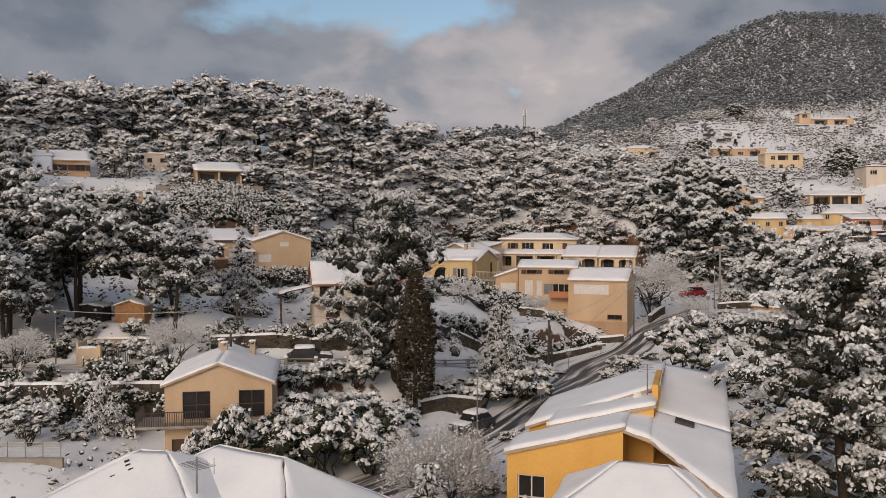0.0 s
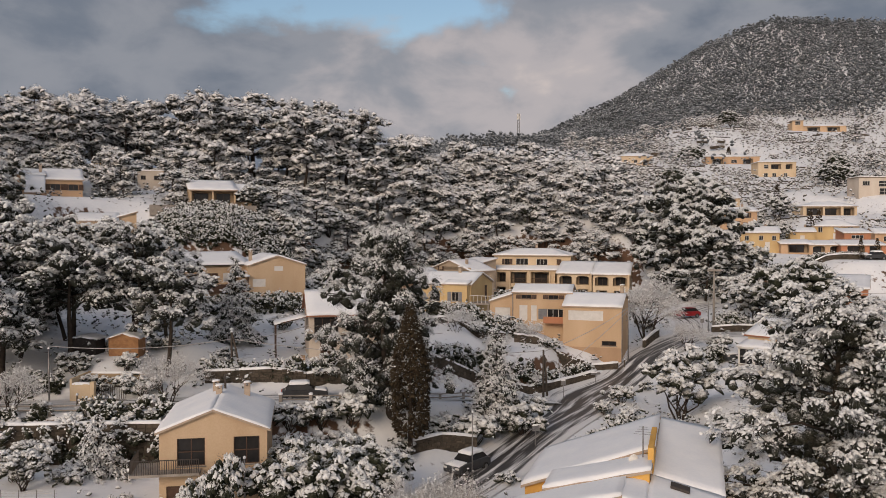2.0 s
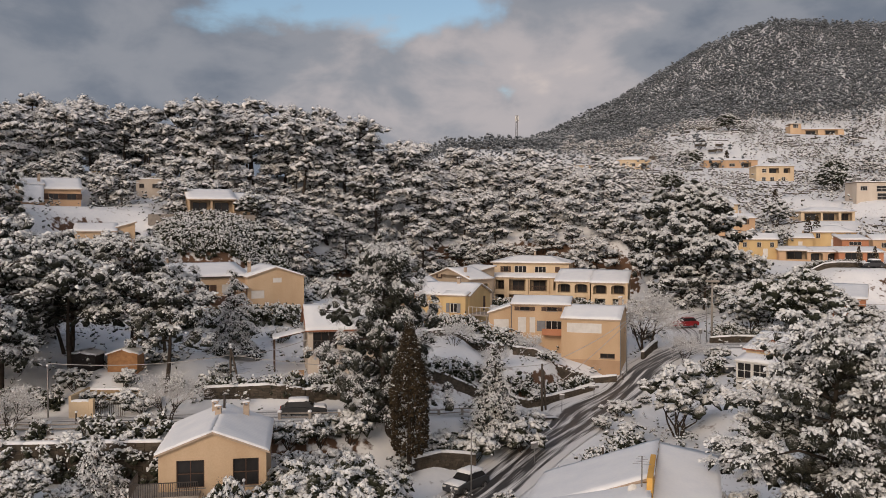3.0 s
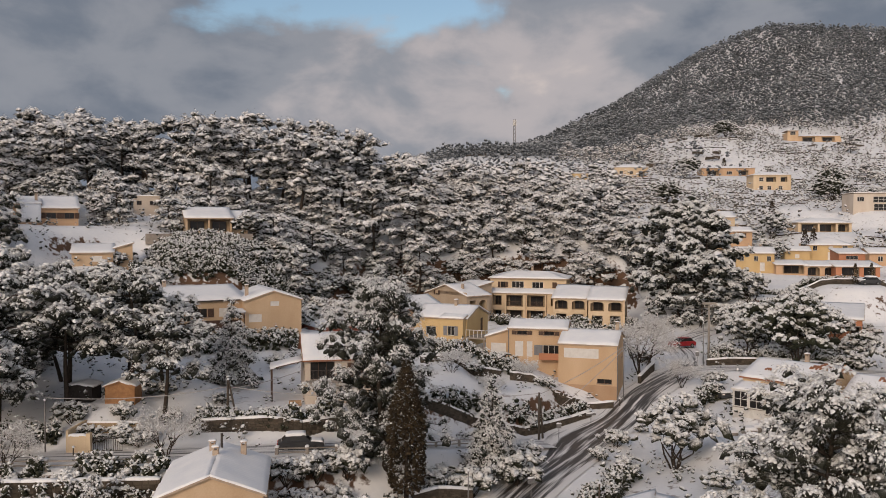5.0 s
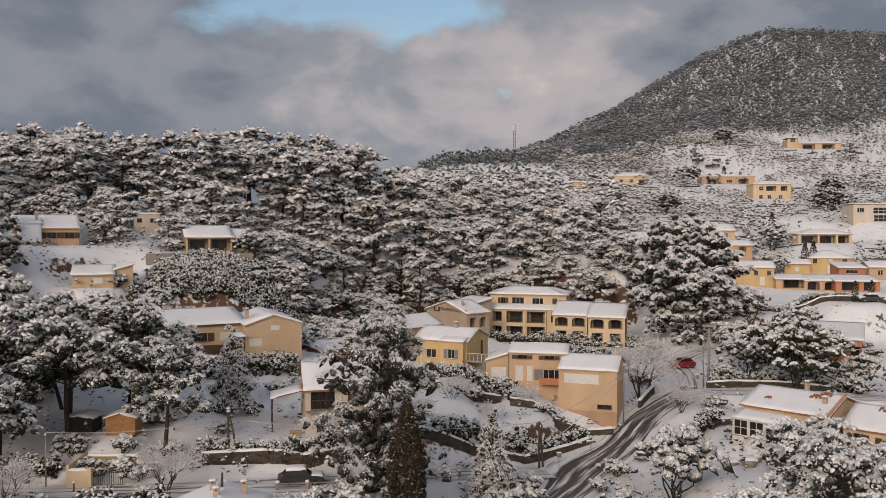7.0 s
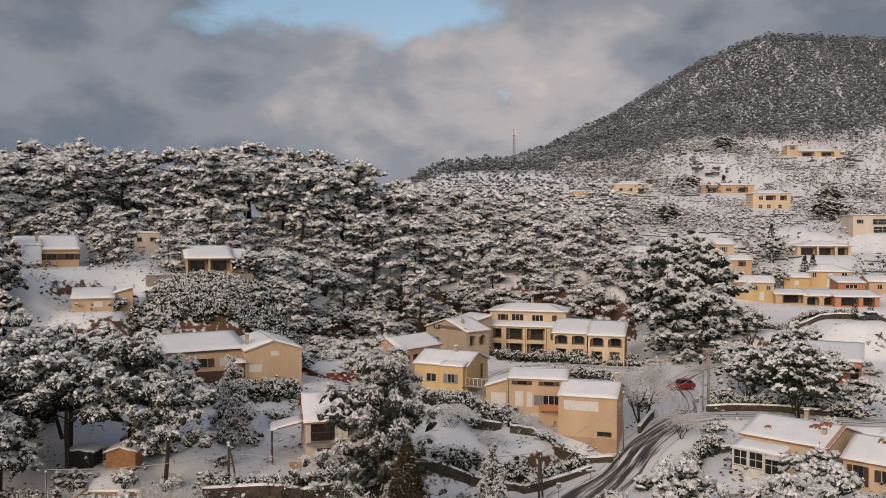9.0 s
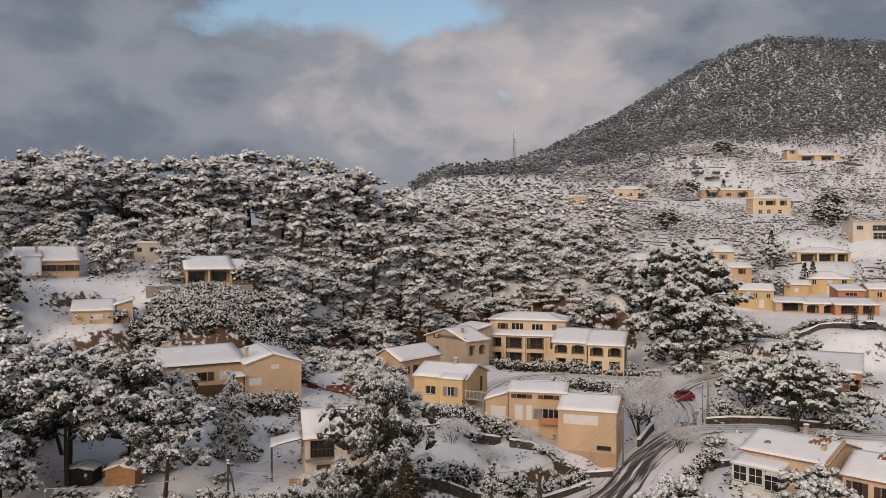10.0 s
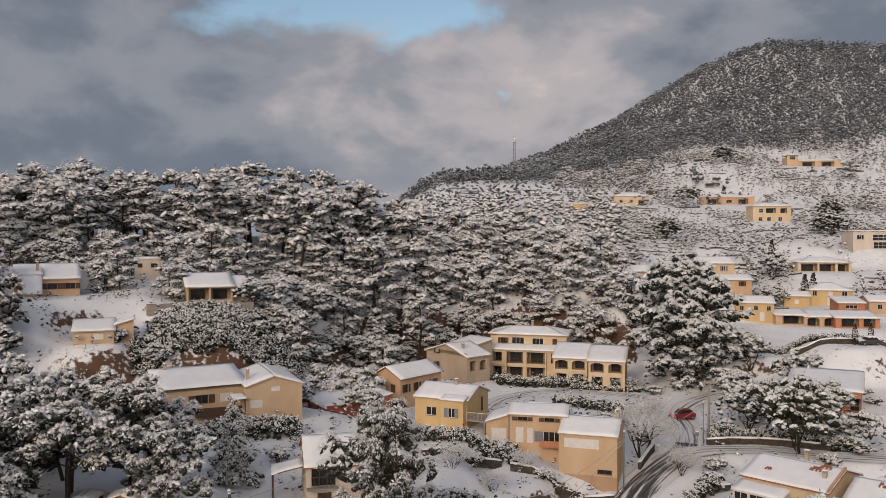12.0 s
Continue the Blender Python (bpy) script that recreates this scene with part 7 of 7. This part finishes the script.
def pole(x, y, h, r, mat, label, z=None, arm=0.0, lean=(0, 0), name="utility_pole"):
    z = g(x, y) if z is None else z
    root = thing(name, label, "pole", pose(x, y, z))
    part("shaft", Geo().tube([(0, 0, -0.6), (lean[0] / 2, lean[1] / 2, h / 2), (lean[0], lean[1], h)], [r, r * 0.9, r * 0.75], 8), mat, root, smooth=True)
    part("snow_cap", snow_sheet(Geo(), *[(lean[0] + a * r, lean[1] + b * r, h) for a, b in ((-1, -1), (1, -1), (1, 1), (-1, 1))], 0.12, 3, 3, 0.01), SNOW, root, "", True)
    if arm:
        part("crossarm", Geo().box(-arm / 2, -0.05, h - 0.5, arm / 2, 0.05, h - 0.38), mat, root)
        for k in (-0.45, 0.0, 0.45):
            part("insulator", Geo().tube([(k * arm, 0, h - 0.38), (k * arm, 0, h - 0.2)], [0.05, 0.035], 6), FRAME_W, root)
    return root


pole(11.0, 86.4, 5.2, 0.13, POLE, "dark wooden utility pole at the junction", 10.4)
pole(11.5, 86.8, 4.6, 0.12, POLE, "second leg of a wooden pole pair", 10.4, lean=(-0.4, -0.3))
pole(-19.2, 77.6, 4.2, 0.12, POLE, "wooden telephone pole beside the lane")
pole(-18.2, 77.2, 4.0, 0.10, POLE, "slanting strut of the telephone pole", lean=(-0.95, 0.3))
pole(-33.4, 71.6, 4.6, 0.07, METAL, "thin grey steel pole beside the driveway")
root = pole(37.6, 113.0, 8.0, 0.17, PALE_POLE, "pale concrete pole with a box on top", 14.4, arm=1.4)
part("box", Geo().box(-0.9, -0.3, 7.9, 0.9, 0.3, 8.2, chamfer=0.04), CONCRETE, root)
pole(36.7, 112.5, 5.4, 0.07, METAL, "thin grey post beside the concrete pole", 14.4)
pole(64.8, 112.0, 5.0, 0.10, POLE, "dark wooden pole near the salmon house")
pole(2.6, 62.9, 4.8, 0.06, METAL, "slim lamp post beside the parked car", 9.4, name="lamp_post")
pole(13.4, 66.8, 2.4, 0.10, POLE, "short wooden post in the snowy bushes")
pole(-12.6, 54.0, 4.2, 0.07, METAL, "steel post among the bushes", 9.0)
pole(-14.0, 53.4, 3.2, 0.07, METAL, "short steel post among the bushes", 9.0)
pole(22.0, 95.8, 6.6, 0.08, METAL, "thin mast at the corner of the peach block", 13.3)
pole(46.2, 105.0, 3.2, 0.05, METAL, "thin garden pole behind the sunroom house")
for x, y in ((21.4, 95.0), (-30.4, 70.2)):
    pole(x, y, 0.9, 0.07, POLE, "short dark bollard beside the road", name="bollard")


def sign(x, y, rot, w, h, label, zh=1.6):
    z = g(x, y)
    root = thing("road_sign", label, "sign", pose(x, y, z, 0, 0, rot))
    part("post", Geo().tube([(0, 0, -0.4), (0, 0, zh + h)], 0.035, 6), METAL, root)
    part("plate", Geo().box(-w / 2, -0.05, zh, w / 2, -0.035, zh + h, chamfer=0.005), METAL, root, "grey back of a sign plate")
    part("snow_cap", snow_sheet(Geo(), (-w / 2, -0.06, zh + h), (w / 2, -0.06, zh + h), (w / 2, 0.0, zh + h), (-w / 2, 0.0, zh + h), 0.09, 5, 2, 0.01), SNOW, root, "", True)


sign(17.2, 90.4, 10, 1.1, 0.25, "low direction sign capped with snow", 0.9)
sign(12.9, 85.2, 0, 0.5, 0.5, "small road sign at the junction")
sign(8.2, 69.6, 20, 0.7, 0.5, "snow-capped sign beside the road", 1.4)
sign(35.4, 111.0, 0, 0.5, 0.6, "road sign at the bend")

# cables with snow on them
CABLES = [((11.0, 86.4, 15.4), (-19.2, 77.6, 17.8), 0.9), ((-19.2, 77.6, 17.8), (-33.4, 71.6, 18.0), 0.5), ((-19.2, 77.6, 17.6), (-12.9, 84.0, 18.4), 0.25), ((22.0, 95.8, 19.2), (37.6, 113.0, 21.8), 0.8), ((22.0, 95.8, 19.0), (11.0, 86.4, 15.3), 0.4), ((22.0, 95.8, 18.7), (12.0, 88.0, 12.5), 0.3), ((37.6, 113.0, 21.8), (36.0, 140.0, 21.0), 0.9), ((37.6, 113.0, 21.5), (64.8, 112.0, 19.5), 0.9), ((22.0, 95.8, 19.3), (36.7, 112.5, 19.6), 1.0)]
for a, b, sag in CABLES:
    a, b = Vector(a), Vector(b)
    pts = [tuple(a.lerp(b, t / 14) - Vector((0, 0, sag * 4 * (t / 14) * (1 - t / 14)))) for t in range(15)]
    solid("cable", Geo().tube(pts, 0.035, 5), CABLE, "overhead cable sheathed in snow between the poles", "cable", group="cables")


def car(x, y, rot, mat, label, z=None, snowy=True):
    """A small hatchback: sculpted body, glasshouse, wheels, snow on bonnet and roof."""
    z = g(x, y) + 0.02 if z is None else z
    root = thing("car", label, "car", pose(x, y, z, 0, 0, rot))
    prof = [(-2.0, 0.30), (-2.05, 0.62), (-1.95, 0.80), (-1.2, 0.90), (-0.60, 0.94), (1.55, 0.96), (1.92, 0.82), (1.98, 0.45), (1.90, 0.28)]
    body = Geo()
    rows = []
    for yy, s, up in ((-0.82, 0.97, 0.0), (-0.74, 1.0, 0.03), (0.74, 1.0, 0.03), (0.82, 0.97, 0.0)):
        rows.append([(px * s, yy, pz + up * (pz > 0.5)) for px, pz in prof])
    n = len(prof)
    body.raw([p for r in rows for p in r], [(j * n + i, j * n + (i + 1) % n, (j + 1) * n + (i + 1) % n, (j + 1) * n + i) for j in range(3) for i in range(n)] + [tuple(range(n))[::-1], tuple(range(3 * n, 4 * n))])
    part("body", body, mat, root)
    top = [(-0.95, 0.92, 0.74), (-0.35, 1.42, 0.58), (1.15, 1.45, 0.58), (1.65, 0.95, 0.70)]
    gl = Geo()
    L = [(a, -w, h) for a, h, w in top] + [(a, w, h) for a, h, w in top]
    gl.raw(L, [(0, 1, 2, 3)[::-1], (4, 5, 6, 7), (0, 4, 5, 1), (2, 6, 7, 3)])
    part("glazing", gl, GLASS, root)
    part("roof", Geo().box(-0.38, -0.6, 1.42, 1.2, 0.6, 1.48, chamfer=0.03), mat, root)
    for wx in (-1.25, 1.22):
        for wy in (-0.80, 0.80):
            wheel = part("wheel", Geo().tube([(wx, wy - 0.1, 0.31), (wx, wy + 0.1, 0.31)], 0.31, 14), RUBBER, root)
            part("rim", Geo().tube([(wx, wy - 0.112, 0.31), (wx, wy + 0.112, 0.31)], 0.18, 10), METAL, wheel)
    for s in (-0.58, 0.58):
        part("headlight", Geo().box(-2.06, s - 0.16, 0.62, -1.93, s + 0.16, 0.76, chamfer=0.02), FRAME_W, root)
        part("tail_light", Geo().box(1.90, s - 0.12, 0.62, 1.99, s + 0.12, 0.84, chamfer=0.02), RED_PLASTIC, root)
    if snowy:
        part("snow_cover", snow_sheet(Geo(), (-0.45, -0.62, 1.48), (1.25, -0.62, 1.48), (1.25, 0.62, 1.48), (-0.45, 0.62, 1.48), 0.2, 8, 7, 0.03), SNOW, root, "snow on roof", True)
        part("snow_cover", snow_sheet(Geo(), (-1.95, -0.70, 0.84), (-0.95, -0.70, 0.95), (-0.95, 0.70, 0.95), (-1.95, 0.70, 0.84), 0.13, 6, 6, 0.02), SNOW, root, "snow on bonnet", True)
    return root


car(-11.6, 72.2, 188, DARK_CAR, "dark car on the lane, roof deep in snow", 13.25)
car(2.3, 64.4, 50, DARK_CAR, "parked dark car with snowy roof beside road")
car(37.4, 124.5, 20, RED_CAR, "red car parked at the bend with snow", 14.8, snowy=False)
car(33.4, 97.6, 110, DARK_CAR, "grey car buried under snow near sunroom house")
car(79.0, 150.0, 5, DARK_CAR, "snow-covered car on a terrace")


def rail_fence(P0, P1, n, label, h=0.75):
    """Concrete posts with two rails, snow on each."""
    root = thing("guard_rail", label, "railing")
    a, b = Vector((*P0, g(*P0))), Vector((*P1, g(*P1)))
    for k in range(n + 1):
        p = a.lerp(b, k / n)
        z = g(p.x, p.y)
        part("post", Geo().box(p.x - 0.13, p.y - 0.13, z - 0.3, p.x + 0.13, p.y + 0.13, z + h, chamfer=0.02), CONCRETE, root)
        part("snow_cap", snow_sheet(Geo(), (p.x - 0.15, p.y - 0.15, z + h), (p.x + 0.15, p.y - 0.15, z + h), (p.x + 0.15, p.y + 0.15, z + h), (p.x - 0.15, p.y + 0.15, z + h), 0.13, 3, 3, 0.01), SNOW, root, "", True)
        if k < n:
            q = a.lerp(b, (k + 1) / n)
            zq = g(q.x, q.y)
            for f in (0.35, 0.8):
                part("rail", Geo().tube([(p.x, p.y, z + h * f), (q.x, q.y, zq + h * f)], 0.06, 6), CONCRETE, root)


rail_fence((-13.2, 69.8), (-3.4, 72.2), 4, "concrete guard rail along the lane, snow on posts")
rail_fence((-2.0, 75.0), (4.6, 79.6), 3, "concrete guard rail near the junction, snow-capped")
rail_fence((-42.0, 66.4), (-23.0, 67.2), 7, "row of concrete posts and rails above the wall", 0.8)

# driveway of the lane: cream pillar wall, iron gate, shed
gz = g(-30.4, 71.9)
gate = thing("gate", "dark iron barred gate of a driveway", "gate", pose(-28.3, 71.9, gz))
for k in range(15):
    part("bar", Geo().tube([(-1.3 + 0.19 * k, 0, 0.05), (-1.3 + 0.19 * k, 0, 1.35)], 0.025, 5), IRON, gate)
for zz in (0.15, 1.2):
    part("rail", Geo().tube([(-1.35, 0, zz), (1.4, 0, zz)], 0.03, 5), IRON, gate)
wallp = thing("gate_wall", "cream rendered gate wall with snow on its coping", "wall", pose(-30.6, 71.6, gz))
part("body", Geo().box(-0.75, -0.2, -0.4, 0.75, 0.25, 1.55, chamfer=0.02).box(-0.95, -0.2, -0.4, -0.76, 4.0, 2.0), stucco("cream", (0.66, 0.52, 0.36)), wallp)
part("pillar", Geo().box(0.78, -0.25, -0.4, 1.15, 0.2, 1.75, chamfer=0.03), stucco("cream", (0.66, 0.52, 0.36)), wallp)
part("snow_cap", snow_sheet(Geo(), (-0.75, -0.2, 1.55), (0.75, -0.2, 1.55), (0.75, 0.25, 1.55), (-0.75, 0.25, 1.55), 0.15, 6, 3, 0.02), SNOW, wallp, "", True)
low = thing("garden_wall", "low weathered garden wall behind the gate", "wall", pose(-28.6, 74.6, g(-28.6, 74.6)))
part("body", Geo().box(-2.4, -0.12, -0.6, 2.4, 0.12, 0.9, chamfer=0.02), stucco("weathered", (0.36, 0.27, 0.17)), low)
part("snow_cap", snow_sheet(Geo(), (-2.4, -0.14, 0.9), (2.4, -0.14, 0.9), (2.4, 0.14, 0.9), (-2.4, 0.14, 0.9), 0.14, 12, 3, 0.03), SNOW, low, "", True)


def shed(x, y, rot, w, d, h, rise, mat, label):
    z = g(x, y)
    root = thing("garden_shed", label, "shed", pose(x, y, z, 0, 0, rot))
    n = int(h / 0.16)
    for k in range(n):
        part("plank", Geo().box(-w / 2, -d / 2 - 0.03, h * k / n + 0.01, w / 2, -d / 2 + 0.0, h * (k + 1) / n - 0.008), mat, root)
    part("wall", Geo().box(-w / 2, -d / 2, -0.3, w / 2, d / 2, h).poly([(-w / 2, -d / 2, h), (w / 2, -d / 2, h), (0, -d / 2, h + rise)]).poly([(w / 2, d / 2, h), (-w / 2, d / 2, h), (0, d / 2, h + rise)]), mat, root)
    for s in (-1, 1):
        q = [(s * (w / 2 + 0.15), -d / 2 - 0.2, h - 0.06), (s * (w / 2 + 0.15), d / 2 + 0.2, h - 0.06), (0, d / 2 + 0.2, h + rise), (0, -d / 2 - 0.2, h + rise)]
        q = q if s > 0 else [q[1], q[0], q[3], q[2]]
        part("roof_board", Geo().slab([(a, b, c + 0.05) for a, b, c in q], 0.06), mat, root)
        part("snow_cover", snow_sheet(Geo(), *[(a, b, c + 0.05) for a, b, c in q], 0.12, 6, 5, 0.02), SNOW, root, "", True)


shed(-29.4, 79.0, 4, 2.7, 2.4, 1.75, 0.45, PLANK, "honey-coloured plank garden shed with snowy roof")
shed(-33.4, 79.4, 0, 2.6, 2.2, 1.5, 0.25, DARKPLANK, "dark low plank shed under snow")

shed(-24.4, 140.0, 18, 4.6, 3.0, 1.9, 0.4, DARKPLANK, "dark open wooden hut on the hillside under snow")

# wire fence of the lower yard
fence = thing("wire_fence", "pale wire mesh fence on a low wall", "fence")
fz = g(-27.5, 53.6)
part("base", Geo().box(-33.0, 53.5, fz - 0.6, -24.6, 53.75, fz + 0.25), CONCRETE, fence)
for k in range(8):
    x = -32.8 + 1.15 * k
    part("post", Geo().tube([(x, 53.6, fz), (x, 53.6, fz + 1.35)], 0.03, 5), METAL, fence)
wire = Geo()
for k in range(7):
    wire.tube([(-33.0, 53.6, fz + 0.3 + 0.16 * k), (-24.6, 53.6, fz + 0.3 + 0.16 * k)], 0.012, 4)
tagged(part("mesh", wire, CABLE, fence), kind="stuff")

# garden table, bench and tubs before the sunroom
bench = thing("garden_bench", "long white garden bench under snow", "bench", pose(34.6, 83.6, g(34.6, 83.6), 0, 0, -8))
for k in range(3):
    part("plank", Geo().box(-1.0, -0.24 + 0.17 * k, 0.46, 1.0, -0.10 + 0.17 * k, 0.50), FRAME_W, bench)
for x in (-0.85, 0.85):
    for y in (-0.18, 0.18):
        part("leg", Geo().box(x - 0.04, y - 0.04, -0.05, x + 0.04, y + 0.04, 0.46), FRAME_W, bench)
part("snow_cover", snow_sheet(Geo(), (-1.0, -0.25, 0.50), (1.0, -0.25, 0.50), (1.0, 0.25, 0.50), (-1.0, 0.25, 0.50), 0.16, 8, 4, 0.02), SNOW, bench, "", True)
for x, y, r, h in ((31.6, 82.6, 0.8, 0.7), (32.9, 83.9, 0.5, 0.6), (36.2, 82.0, 0.5, 0.5), (30.6, 84.4, 0.6, 0.5)):
    tub = thing("planter", "round planter heaped with snow before the sunroom", "planter", pose(x, y, g(x, y)), group="planters")
    part("pot", Geo().tube([(0, 0, -0.1), (0, 0, h * 0.5), (0, 0, h)], [r * 0.75, r * 0.95, r], 14), CONCRETE, tub, smooth=True)
    part("snow_cap", snow_sheet(Geo(), (-r * 0.8, -r * 0.8, h), (r * 0.8, -r * 0.8, h), (r * 0.8, r * 0.8, h), (-r * 0.8, r * 0.8, h), 0.28, 6, 6, 0.05), SNOW, tub, "", True)

# lattice mast on the far saddle
mx, my = 62.5, 640.0
mz = g(mx, my)
mastt = thing("radio_mast", "slim lattice radio mast on the far hill", "mast", pose(mx, my, mz))
for a, b in ((-0.9, -0.9), (0.9, -0.9), (0.9, 0.9), (-0.9, 0.9)):
    part("leg", Geo().tube([(a, b, -1), (a * 0.6, b * 0.6, 26)], 0.22, 5), METAL, mastt)
for k in range(9):
    s = 0.95 - 0.04 * k
    part("brace", Geo().tube([(-s, -s, 2.8 * k), (s, -s, 2.8 * (k + 1))], 0.14, 4), METAL, mastt)
for k in range(3):
    part("antenna", Geo().box(-1.3 + 1.0 * k, -1.2, 21 + 0.6 * (k % 2), -0.7 + 1.0 * k, -0.8, 25.5, chamfer=0.05), FRAME_W, mastt)

# agave and heaped shrubs by the ochre house's corner
ag = thing("agave", "spiky agave bowed under a cap of snow", "plant", pose(11.2, 29.6, 12.6))
part("mound", Geo().tube([(0, 0, -6.0), (0, 0, -0.3), (0, 0, 0.1)], [0.55, 0.6, 0.45], 12), stucco("ochre", (0.72, 0.42, 0.12)), ag)
for k in range(16):
    a = k * 2.4
    lf = Geo()
    r = 1.0 - 0.02 * k
    e = 0.9 + 0.05 * k
    pts = [(0.1 * math.cos(a), 0.1 * math.sin(a), 0.1), (r * 0.5 * math.cos(a), r * 0.5 * math.sin(a), e * 0.62), (r * math.cos(a), r * math.sin(a), e * 0.55)]
    lf.tube(pts, [0.10, 0.08, 0.01], 4)
    part("leaf", lf, LEAF if k % 3 else SNOW_TREE, ag)
part("snow_cap", snow_sheet(Geo(), (-0.6, -0.6, 0.5), (0.6, -0.6, 0.5), (0.6, 0.6, 0.5), (-0.6, 0.6, 0.5), 0.35, 8, 8, 0.12), SNOW, ag, "", True)
